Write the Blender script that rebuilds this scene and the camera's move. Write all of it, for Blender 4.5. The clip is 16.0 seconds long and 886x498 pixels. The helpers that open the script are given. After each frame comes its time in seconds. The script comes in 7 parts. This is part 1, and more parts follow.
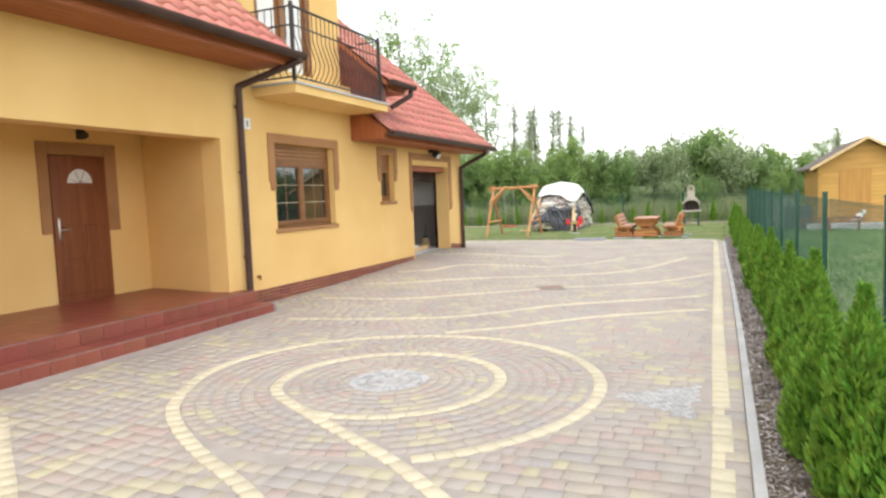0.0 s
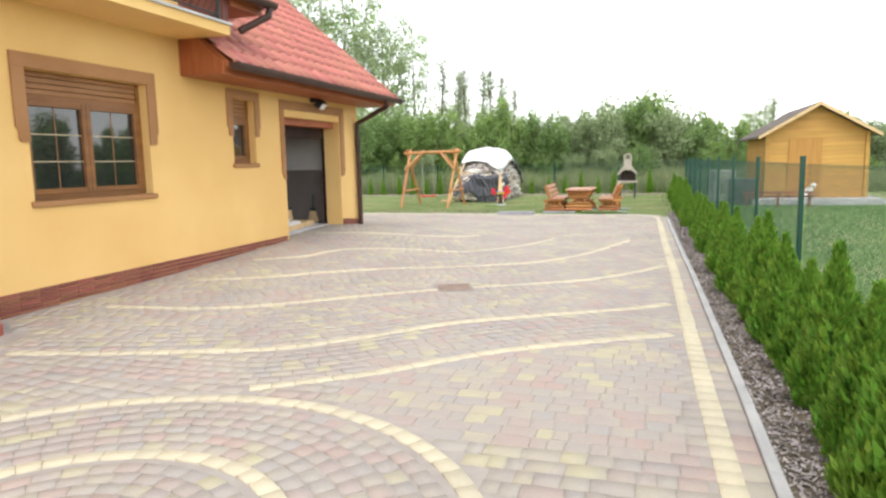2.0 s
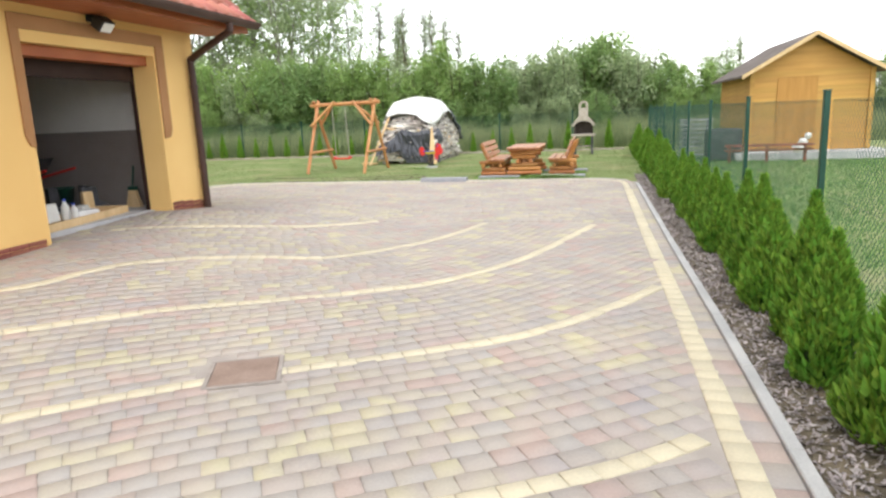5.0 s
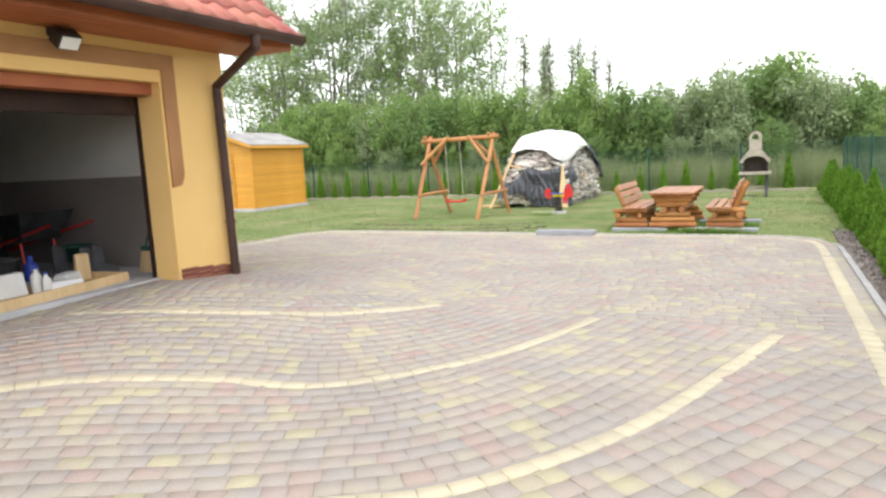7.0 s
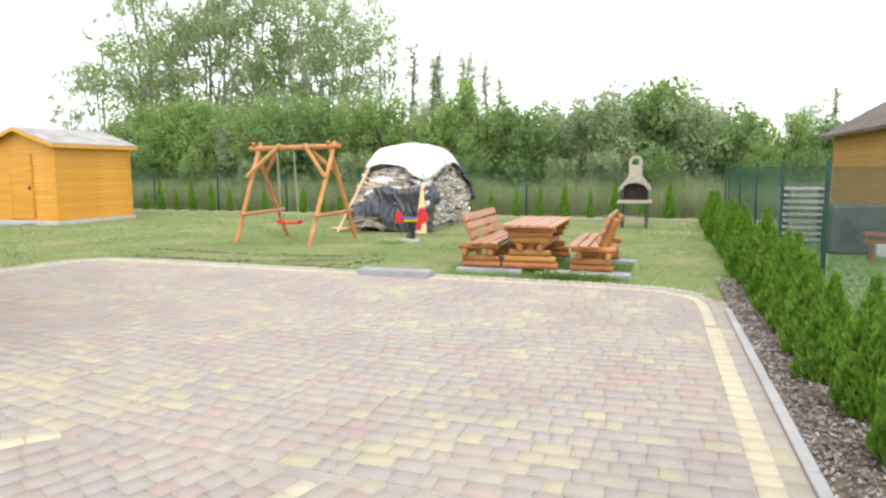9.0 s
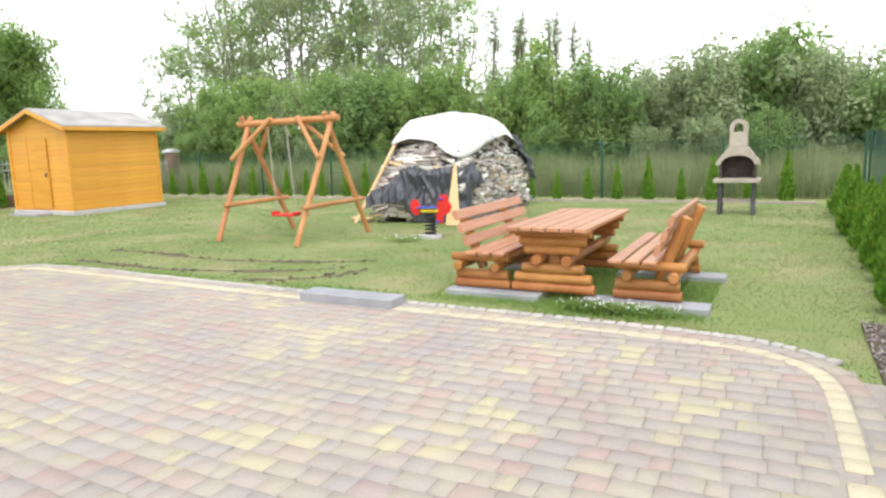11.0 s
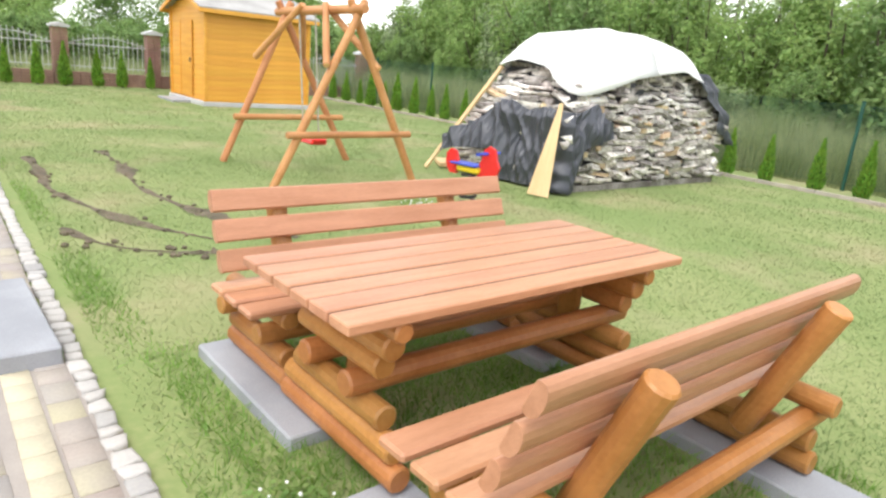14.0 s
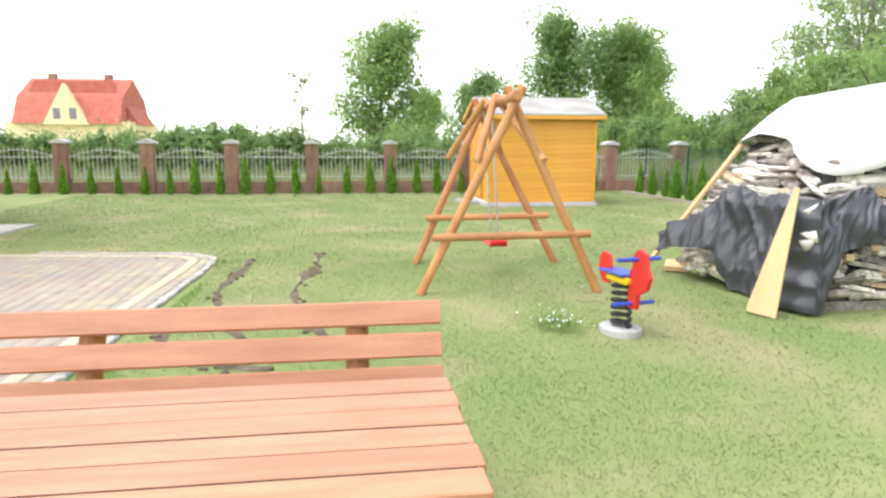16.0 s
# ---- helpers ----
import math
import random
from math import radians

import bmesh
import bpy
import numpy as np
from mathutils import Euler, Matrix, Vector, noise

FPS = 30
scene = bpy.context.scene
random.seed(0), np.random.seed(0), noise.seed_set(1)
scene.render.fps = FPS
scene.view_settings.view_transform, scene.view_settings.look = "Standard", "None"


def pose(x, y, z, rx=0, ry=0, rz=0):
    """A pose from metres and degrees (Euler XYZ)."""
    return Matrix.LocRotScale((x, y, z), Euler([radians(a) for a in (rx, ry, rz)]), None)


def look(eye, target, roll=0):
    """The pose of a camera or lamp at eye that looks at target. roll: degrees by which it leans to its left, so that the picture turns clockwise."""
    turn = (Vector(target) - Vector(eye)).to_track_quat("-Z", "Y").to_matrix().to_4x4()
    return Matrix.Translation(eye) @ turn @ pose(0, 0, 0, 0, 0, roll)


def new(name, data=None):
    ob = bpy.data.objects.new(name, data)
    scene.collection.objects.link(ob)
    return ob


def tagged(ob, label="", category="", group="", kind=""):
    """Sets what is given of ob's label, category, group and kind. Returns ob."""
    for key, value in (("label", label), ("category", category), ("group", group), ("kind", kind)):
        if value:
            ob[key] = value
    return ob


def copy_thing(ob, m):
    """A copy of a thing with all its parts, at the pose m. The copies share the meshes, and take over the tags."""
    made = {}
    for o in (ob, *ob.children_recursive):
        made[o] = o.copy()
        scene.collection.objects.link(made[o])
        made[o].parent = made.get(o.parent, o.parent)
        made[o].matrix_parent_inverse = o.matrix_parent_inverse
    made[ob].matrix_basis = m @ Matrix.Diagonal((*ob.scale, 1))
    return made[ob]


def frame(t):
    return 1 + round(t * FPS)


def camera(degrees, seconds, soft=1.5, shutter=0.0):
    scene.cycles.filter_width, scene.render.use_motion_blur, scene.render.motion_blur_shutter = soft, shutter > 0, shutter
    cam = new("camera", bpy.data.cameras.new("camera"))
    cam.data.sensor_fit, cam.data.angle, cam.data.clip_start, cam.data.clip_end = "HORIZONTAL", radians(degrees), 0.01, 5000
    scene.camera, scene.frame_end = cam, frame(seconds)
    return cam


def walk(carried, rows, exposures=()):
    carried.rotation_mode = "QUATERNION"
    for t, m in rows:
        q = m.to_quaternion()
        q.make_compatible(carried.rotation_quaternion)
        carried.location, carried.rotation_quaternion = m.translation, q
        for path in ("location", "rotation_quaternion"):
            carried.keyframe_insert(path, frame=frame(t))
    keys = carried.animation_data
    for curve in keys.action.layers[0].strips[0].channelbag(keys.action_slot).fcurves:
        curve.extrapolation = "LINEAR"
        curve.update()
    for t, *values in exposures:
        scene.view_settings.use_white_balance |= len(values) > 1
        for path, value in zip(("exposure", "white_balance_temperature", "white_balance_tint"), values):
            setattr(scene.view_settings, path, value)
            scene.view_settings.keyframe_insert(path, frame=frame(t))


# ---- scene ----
cam = camera(67.9, 16.0, soft=2.5)
METRES, EYE, TILT, LEAN, TURN = 25.4, 1.69, 0.0, 0.0, 23.4
ROWS = [
    (0.0, 0.0, 0.0, 0.0, -0.18, -4.45, 2.29),
    (0.5, 0.0094, 0.0338, -0.0022, -0.72, -6.19, 0.07),
    (1.0, 0.0181, 0.0676, -0.0032, -6.04, -7.69, 1.5),
    (1.5, 0.0281, 0.1007, -0.0036, -4.97, -7.78, 3.48),
    (2.0, 0.0375, 0.1341, -0.0032, -5.85, -7.5, 1.23),
    (2.5, 0.0488, 0.1631, -0.0038, -6.46, -6.02, -1.32),
    (3.0, 0.0584, 0.189, -0.0045, -9.95, -8.18, -0.83),
    (5.5, 0.1093, 0.3338, -0.0069, -8.9, -11.33, 3.48),
    (6.0, 0.119, 0.3646, -0.0063, -5.85, -10.27, 2.65),
    (6.5, 0.1324, 0.3931, -0.0063, -3.56, -9.03, 2.42),
    (7.0, 0.1442, 0.421, -0.0057, 3.38, -7.96, 2.87),
    (7.5, 0.159, 0.4476, -0.0059, -3.19, -7.76, 2.23),
    (8.0, 0.1715, 0.4755, -0.0059, -6.27, -7.17, -0.52),
    (10.5, 0.2421, 0.6288, -0.008, 0.62, -7.7, 2.03),
    (11.0, 0.257, 0.6591, -0.0077, 3.83, -8.95, 1.74),
    (11.5, 0.2731, 0.6895, -0.0078, 10.7, -9.59, -0.49),
    (12.0, 0.2859, 0.7189, -0.0073, 17.84, -10.91, -3.69),
    (12.5, 0.2993, 0.7486, -0.0078, 24.25, -11.69, -3.69),
    (13.0, 0.3103, 0.7775, -0.0074, 25.26, -11.89, -3.4),
    (13.5, 0.3224, 0.8061, -0.0077, 26.34, -13.05, -3.26),
    (14.0, 0.3326, 0.8338, -0.0079, 27.44, -15.7, -5.08),
    (14.5, 0.343, 0.8596, -0.0086, 30.67, -13.03, -4.2),
    (15.0, 0.3526, 0.8818, -0.0084, 38.67, -12.11, -2.09),
    (15.5, 0.3612, 0.9053, -0.0077, 45.53, -8.67, -1.21),
    (16.0, 0.3668, 0.9273, -0.0069, 58.49, -8.96, -0.18),
]
walk(cam, [(t, pose(0, 0, EYE, TILT, LEAN, TURN) @ pose(METRES * x, METRES * y, METRES * z, 90 + pitch, roll, yaw)) for t, x, y, z, yaw, pitch, roll in ROWS],
     exposures=[(0.0, 0.98), (3.0, 0.98), (8.0, 1.0), (11.0, 1.06), (13.0, 1.1), (14.5, 1.2), (16.0, 1.24)])

# ---------- world and light: bright overcast noon ----------
world = bpy.data.worlds.new("overcast_sky")
scene.world = world
world.use_nodes = True
wn, wl = world.node_tree.nodes, world.node_tree.links
sky = wn.new("ShaderNodeTexSky")
sky.sky_type = 'NISHITA'
sky.sun_disc = False
sky.sun_elevation, sky.sun_rotation = radians(52), radians(150)
sky.air_density, sky.dust_density, sky.ozone_density = 1.0, 0.6, 1.0
pale = wn.new("ShaderNodeHueSaturation")
pale.inputs["Saturation"].default_value = 0.12
pale.inputs["Value"].default_value = 1.25
wl.new(sky.outputs[0], pale.inputs["Color"])
wl.new(pale.outputs[0], wn["Background"].inputs["Color"])
wn["Background"].inputs["Strength"].default_value = 0.15
sun_data = bpy.data.lights.new("sun", 'SUN')
sun_data.energy, sun_data.angle, sun_data.color = 1.1, radians(50), (1.0, 0.97, 0.92)
sun = new("sun", sun_data)
sun.matrix_world = look((0, 0, 30), (-3.5, 11.0, 0))

# ---------- helpers of this scene ----------
rng = np.random.default_rng(7)


def ground_z(x, y):
    """Height of the paving and lawn: it climbs to the house front and to the garage."""
    a = np.clip((-3.4 - np.asarray(x, float)) / 3.3, 0, 1)
    a = a * a * (3 - 2 * a)
    return a * np.interp(y, [0, 6, 8, 11, 14, 16.4, 17.4, 19.5, 22], [0.04, 0.07, 0.09, 0.14, 0.25, 0.33, 0.24, 0.06, 0.0]) * np.interp(x, [-40, -14, -9], [0.2, 0.2, 1.0])


def surf(name, c1, c2, scale=3.0, rough=0.8, bump=0.2, bscale=60.0, vary=0.0, island=False, metal=0.0, fine=0.5, stretch=(1, 1, 1), spec=0.4, c3=None):
    """A procedural surface: two scales of noise between colours, fine relief, and a brightness that varies from piece to piece."""
    m = bpy.data.materials.new(name)
    m.use_nodes = True
    n, l = m.node_tree.nodes, m.node_tree.links
    b = n["Principled BSDF"]
    co = n.new("ShaderNodeTexCoord")
    mp = n.new("ShaderNodeMapping")
    mp.inputs["Scale"].default_value = stretch
    l.new(co.outputs["Object"], mp.inputs["Vector"])
    big = n.new("ShaderNodeTexNoise")
    big.inputs["Scale"].default_value, big.inputs["Detail"].default_value = scale, 6
    small = n.new("ShaderNodeTexNoise")
    small.inputs["Scale"].default_value, small.inputs["Detail"].default_value = bscale, 4
    l.new(mp.outputs[0], big.inputs["Vector"])
    l.new(mp.outputs[0], small.inputs["Vector"])
    add = n.new("ShaderNodeMath")
    add.operation = 'MULTIPLY_ADD'
    add.inputs[1].default_value = fine
    l.new(small.outputs[0], add.inputs[0])
    l.new(big.outputs[0], add.inputs[2])
    ramp = n.new("ShaderNodeValToRGB")
    e = ramp.color_ramp.elements
    e[0].position, e[0].color = 0.45 + fine * 0.25, (*c1, 1)
    e[1].position, e[1].color = 0.62 + fine * 0.65, (*c2, 1)
    if c3:
        mid = e.new(0.55 + fine * 0.5)
        mid.color = (*c3, 1)
    l.new(add.outputs[0], ramp.inputs[0])
    out = ramp.outputs[0]
    if vary:
        hsv = n.new("ShaderNodeHueSaturation")
        rnd = n.new("ShaderNodeNewGeometry").outputs["Random Per Island"] if island else n.new("ShaderNodeObjectInfo").outputs["Random"]
        mr = n.new("ShaderNodeMapRange")
        mr.inputs[3].default_value, mr.inputs[4].default_value = 1 - vary, 1 + vary
        l.new(rnd, mr.inputs[0])
        l.new(mr.outputs[0], hsv.inputs["Value"])
        mh = n.new("ShaderNodeMapRange")
        mh.inputs[3].default_value, mh.inputs[4].default_value = 0.5 - vary * 0.06, 0.5 + vary * 0.06
        wn2 = n.new("ShaderNodeTexWhiteNoise")
        wn2.noise_dimensions = '1D'
        l.new(rnd, wn2.inputs["W"])
        l.new(wn2.outputs[0], mh.inputs[0])
        l.new(mh.outputs[0], hsv.inputs["Hue"])
        l.new(out, hsv.inputs["Color"])
        out = hsv.outputs[0]
    l.new(out, b.inputs["Base Color"])
    b.inputs["Roughness"].default_value = rough
    b.inputs["Metallic"].default_value = metal
    b.inputs["Specular IOR Level"].default_value = spec
    if bump:
        bp = n.new("ShaderNodeBump")
        bp.inputs["Strength"].default_value, bp.inputs["Distance"].default_value = bump, 0.01
        l.new(add.outputs[0], bp.inputs["Height"])
        l.new(bp.outputs[0], b.inputs["Normal"])
    return m


def paver_colours(name, stops, island=True, patch=0.0):
    """Concrete pavers: each takes a colour of its own; deliveries of one colour lie together in loose patches."""
    m = surf(name, (0.88, 0.88, 0.89), (1.05, 1.04, 1.01), 1.1, 0.85, 0.25, 70, fine=0.7)
    n, l = m.node_tree.nodes, m.node_tree.links
    b = n["Principled BSDF"]
    geo = n.new("ShaderNodeNewGeometry")
    rnd = geo.outputs["Random Per Island"] if island else n.new("ShaderNodeObjectInfo").outputs["Random"]
    fac = rnd
    if patch:
        big = n.new("ShaderNodeTexNoise")
        big.inputs["Scale"].default_value, big.inputs["Detail"].default_value = 0.75, 3
        l.new(geo.outputs["Position"], big.inputs["Vector"])
        mr = n.new("ShaderNodeMapRange")
        mr.inputs[1].default_value, mr.inputs[2].default_value = 0.3, 0.7
        l.new(big.outputs[0], mr.inputs[0])
        blend = n.new("ShaderNodeMix")
        blend.inputs["Factor"].default_value = patch
        l.new(rnd, blend.inputs["A"])
        l.new(mr.outputs[0], blend.inputs["B"])
        fac = blend.outputs["Result"]
    r = n.new("ShaderNodeValToRGB")
    e = r.color_ramp.elements
    while len(e) < len(stops):
        e.new(0.5)
    for i, c in enumerate(stops):
        e[i].position, e[i].color = i / (len(stops) - 1), (*c, 1)
    l.new(fac, r.inputs[0])
    mix = n.new("ShaderNodeMix")
    mix.data_type, mix.blend_type = 'RGBA', 'MULTIPLY'
    mix.inputs["Factor"].default_value = 1.0
    old = b.inputs["Base Color"].links[0].from_socket
    l.new(r.outputs[0], mix.inputs["A"])
    l.new(old, mix.inputs["B"])
    l.new(mix.outputs["Result"], b.inputs["Base Color"])
    return m


def leaf_mat(name, c1, c2, through_light=0.35, vary=0.35):
    m = surf(name, c1, c2, 1.2, 0.6, 0, 12, vary=vary, island=True, spec=0.3)
    b = m.node_tree.nodes["Principled BSDF"]
    n, l = m.node_tree.nodes, m.node_tree.links
    tr = n.new("ShaderNodeBsdfTranslucent")
    mx = n.new("ShaderNodeMixShader")
    mx.inputs[0].default_value = through_light
    l.new(b.inputs["Base Color"].links[0].from_socket, tr.inputs["Color"])
    l.new(b.outputs[0], mx.inputs[1])
    l.new(tr.outputs[0], mx.inputs[2])
    l.new(mx.outputs[0], n["Material Output"].inputs[0])
    return m


def box(bm, lo, hi, bevel=0.0, m=None):
    lo, hi = Vector(lo), Vector(hi)
    r = bmesh.ops.create_cube(bm, size=1.0, matrix=(m or Matrix()) @ Matrix.Translation((lo + hi) / 2) @ Matrix.Diagonal((*(hi - lo), 1)))
    if bevel:
        edges = list({e for v in r["verts"] for e in v.link_edges})
        bmesh.ops.bevel(bm, geom=edges, offset=bevel, segments=1, affect='EDGES', profile=0.5)
    return bm


def tube(bm, a, b, r0, r1=None, seg=10, bevel=0.0):
    """A round bar from a to b."""
    a, b = Vector(a), Vector(b)
    d = b - a
    q = d.to_track_quat('Z', 'Y').to_matrix().to_4x4()
    r = bmesh.ops.create_cone(bm, cap_ends=True, segments=seg, radius1=r0, radius2=r0 if r1 is None else r1, depth=d.length, matrix=Matrix.Translation((a + b) / 2) @ q)
    if bevel:
        caps = [e for e in {e for v in r["verts"] for e in v.link_edges} if any(len(f.verts) > 4 for f in e.link_faces)]
        bmesh.ops.bevel(bm, geom=caps, offset=bevel, segments=1, affect='EDGES')
    return bm


def pipe(bm, pts, r, seg=10):
    for a, b in zip(pts[:-1], pts[1:]):
        tube(bm, a, b, r, seg=seg)
    for p in pts[1:-1]:
        bmesh.ops.create_icosphere(bm, subdivisions=1, radius=r * 1.03, matrix=Matrix.Translation(p))
    return bm


def prism(bm, outline, axis, a, b):
    """A flat outline (pairs) drawn out along an axis from a to b."""
    def at(p, v):
        return {'x': (v, p[0], p[1]), 'y': (p[0], v, p[1]), 'z': (p[0], p[1], v)}[axis]
    va = [bm.verts.new(at(p, a)) for p in outline]
    vb = [bm.verts.new(at(p, b)) for p in outline]
    bm.faces.new(va)
    bm.faces.new(vb[::-1])
    for i in range(len(outline)):
        j = (i + 1) % len(outline)
        bm.faces.new((va[j], va[i], vb[i], vb[j]))
    bmesh.ops.recalc_face_normals(bm, faces=bm.faces[:])
    return bm


def mesh_of(name, bm, material, smooth=False):
    me = bpy.data.meshes.new(name)
    bm.to_mesh(me)
    bm.free()
    me.materials.append(material)
    if smooth:
        me.shade_smooth()
    return me


def part(name, bm, material, parent=None, label="", smooth=False):
    ob = new(name, mesh_of(name, bm, material, smooth))
    ob.parent = parent
    return tagged(ob, label)


def thing(name, label, category, group="", kind="", at=(0, 0, 0), rz=0):
    ob = new(name)
    ob.empty_display_size = 0.2
    ob.matrix_world = pose(*at, 0, 0, rz)
    return tagged(ob, label, category, group, kind)


def soup(name, verts, faces, material, parent=None, label="", smooth=False):
    me = bpy.data.meshes.new(name)
    v = np.asarray(verts, np.float32)
    f = np.asarray(faces, np.int32)
    me.vertices.add(len(v))
    me.vertices.foreach_set("co", v.ravel())
    k = f.shape[1]
    me.loops.add(f.size)
    me.loops.foreach_set("vertex_index", f.ravel())
    me.polygons.add(len(f))
    me.polygons.foreach_set("loop_start", np.arange(len(f), dtype=np.int32) * k)
    me.update(calc_edges=True)
    me.validate()
    me.materials.append(material)
    if smooth:
        me.shade_smooth()
    ob = new(name, me)
    ob.parent = parent
    return tagged(ob, label)


# ---------- materials ----------
M = {}
PAVER_TONES = [(0.34, 0.315, 0.32), (0.37, 0.33, 0.315), (0.40, 0.31, 0.28), (0.38, 0.335, 0.30), (0.355, 0.33, 0.315), (0.405, 0.365, 0.305), (0.37, 0.325, 0.305), (0.45, 0.415, 0.29), (0.395, 0.34, 0.30), (0.48, 0.445, 0.29)]
M["render_yellow"] = surf("yellow_render", (0.755, 0.485, 0.18), (0.815, 0.55, 0.22), 0.7, 0.9, 0.25, 220, fine=0.25)
M["trim_tan"] = surf("tan_trim", (0.34, 0.17, 0.07), (0.42, 0.22, 0.10), 2, 0.85, 0.2, 200)
M["brick_tile"] = surf("red_brown_clinker", (0.20, 0.065, 0.045), (0.32, 0.11, 0.075), 3, 0.6, 0.2, 60, vary=0.2)
M["porch_tile"] = surf("red_brown_porch_tile", (0.22, 0.058, 0.04), (0.31, 0.095, 0.068), 2, 0.35, 0.1, 40, vary=0.12)
M["grout"] = surf("grey_grout", (0.25, 0.22, 0.20), (0.35, 0.31, 0.28), 8, 0.95, 0.3, 120)
M["roof_tile"] = surf("orange_red_roof_tile", (0.45, 0.145, 0.11), (0.60, 0.24, 0.195), 3, 0.45, 0.15, 50, vary=0.14, spec=0.4)
M["soffit"] = surf("red_brown_stained_soffit", (0.30, 0.085, 0.032), (0.39, 0.125, 0.045), 2, 0.55, 0.1, 60, stretch=(8, 1, 1))
M["gutter"] = surf("dark_brown_gutter", (0.045, 0.022, 0.017), (0.07, 0.036, 0.028), 3, 0.5, 0.03, 60, spec=0.35)
M["dark_board"] = surf("dark_brown_tile_cladding", (0.09, 0.028, 0.02), (0.15, 0.05, 0.035), 4, 0.5, 0.2, 60, vary=0.15)
M["door_wood"] = surf("red_brown_door", (0.17, 0.05, 0.018), (0.23, 0.075, 0.028), 2, 0.4, 0.08, 40, stretch=(6, 6, 0.5))
M["window_wood"] = surf("golden_oak_frame", (0.19, 0.08, 0.025), (0.28, 0.125, 0.04), 2, 0.4, 0.08, 40, stretch=(1, 1, 5))
M["glazing"] = surf("pale_brass_glazing_bar", (0.46, 0.38, 0.24), (0.56, 0.47, 0.31), 3, 0.4, 0.02, 60)
M["shutter"] = surf("brown_shutter_box", (0.26, 0.12, 0.045), (0.34, 0.17, 0.07), 2, 0.5, 0.05, 40)
M["door_dark"] = surf("very_dark_brown_door_panel", (0.03, 0.016, 0.013), (0.05, 0.028, 0.022), 3, 0.7, 0.05, 60, spec=0.2)
M["iron"] = surf("black_wrought_iron", (0.02, 0.018, 0.018), (0.04, 0.035, 0.033), 4, 0.5, 0.1, 60)
M["chrome"] = surf("brushed_steel", (0.6, 0.6, 0.6), (0.75, 0.75, 0.75), 4, 0.3, 0.02, 60, metal=1.0)
M["white"] = surf("white_plastic", (0.74, 0.74, 0.72), (0.82, 0.82, 0.80), 3, 0.5, 0.03, 40)
M["grey_paint"] = surf("grey_lettering", (0.2, 0.2, 0.22), (0.28, 0.28, 0.3), 3, 0.6, 0, 40)
M["yellow_paver"] = paver_colours("cream_yellow_paver", [(0.54, 0.485, 0.36), (0.58, 0.525, 0.395), (0.51, 0.46, 0.345)])
M["paver"] = paver_colours("mixed_autumn_paver", PAVER_TONES, True, 0.42)
M["paver_piece"] = paver_colours("mixed_autumn_paver_piece", PAVER_TONES, False, 0.42)
M["granite"] = paver_colours("grey_granite_cobble", [(0.30, 0.31, 0.32), (0.46, 0.46, 0.47), (0.38, 0.38, 0.38)])
M["granite_pale"] = paver_colours("pale_granite_cobble", [(0.36, 0.35, 0.34), (0.52, 0.50, 0.48), (0.44, 0.42, 0.40)])
M["bed"] = surf("sandy_joint_bed", (0.32, 0.285, 0.26), (0.39, 0.35, 0.315), 5, 0.95, 0.3, 120)
M["concrete"] = surf("pale_grey_concrete", (0.42, 0.42, 0.43), (0.55, 0.55, 0.56), 3, 0.9, 0.25, 120, vary=0.06)
M["kerb"] = surf("weathered_grey_kerb", (0.34, 0.34, 0.345), (0.46, 0.455, 0.45), 2, 0.9, 0.25, 90)
M["grey_slab"] = surf("blue_grey_concrete_slab", (0.29, 0.30, 0.325), (0.38, 0.39, 0.42), 3, 0.85, 0.2, 120, vary=0.05)
M["soil"] = surf("green_lawn_soil", (0.19, 0.255, 0.085), (0.28, 0.31, 0.13), 0.5, 0.95, 0.08, 25, c3=(0.228, 0.28, 0.103))
M["bare_soil"] = surf("dark_bare_soil", (0.08, 0.065, 0.045), (0.18, 0.145, 0.10), 6, 0.95, 0.8, 40)
M["blade"] = leaf_mat("lawn_grass_blade", (0.2, 0.28, 0.105), (0.30, 0.355, 0.175), 0.5, 0.10)


def dry_patches(m, colour, scale, amount):
    """Loose patches of dry grass over a lawn material."""
    n, l = m.node_tree.nodes, m.node_tree.links
    b = n["Principled BSDF"]
    old = b.inputs["Base Color"].links[0].from_socket
    big = n.new("ShaderNodeTexNoise")
    big.inputs["Scale"].default_value, big.inputs["Detail"].default_value = scale, 5
    l.new(n.new("ShaderNodeNewGeometry").outputs["Position"], big.inputs["Vector"])
    mr = n.new("ShaderNodeMapRange")
    mr.inputs[1].default_value, mr.inputs[2].default_value, mr.inputs[4].default_value = 0.5, 0.72, amount
    l.new(big.outputs[0], mr.inputs[0])
    mix = n.new("ShaderNodeMix")
    mix.data_type = 'RGBA'
    mix.inputs["B"].default_value = (*colour, 1)
    l.new(mr.outputs[0], mix.inputs["Factor"])
    l.new(old, mix.inputs["A"])
    for k in [k for k in l if k.from_socket == old and k.to_node != mix]:
        l.new(mix.outputs["Result"], k.to_socket)


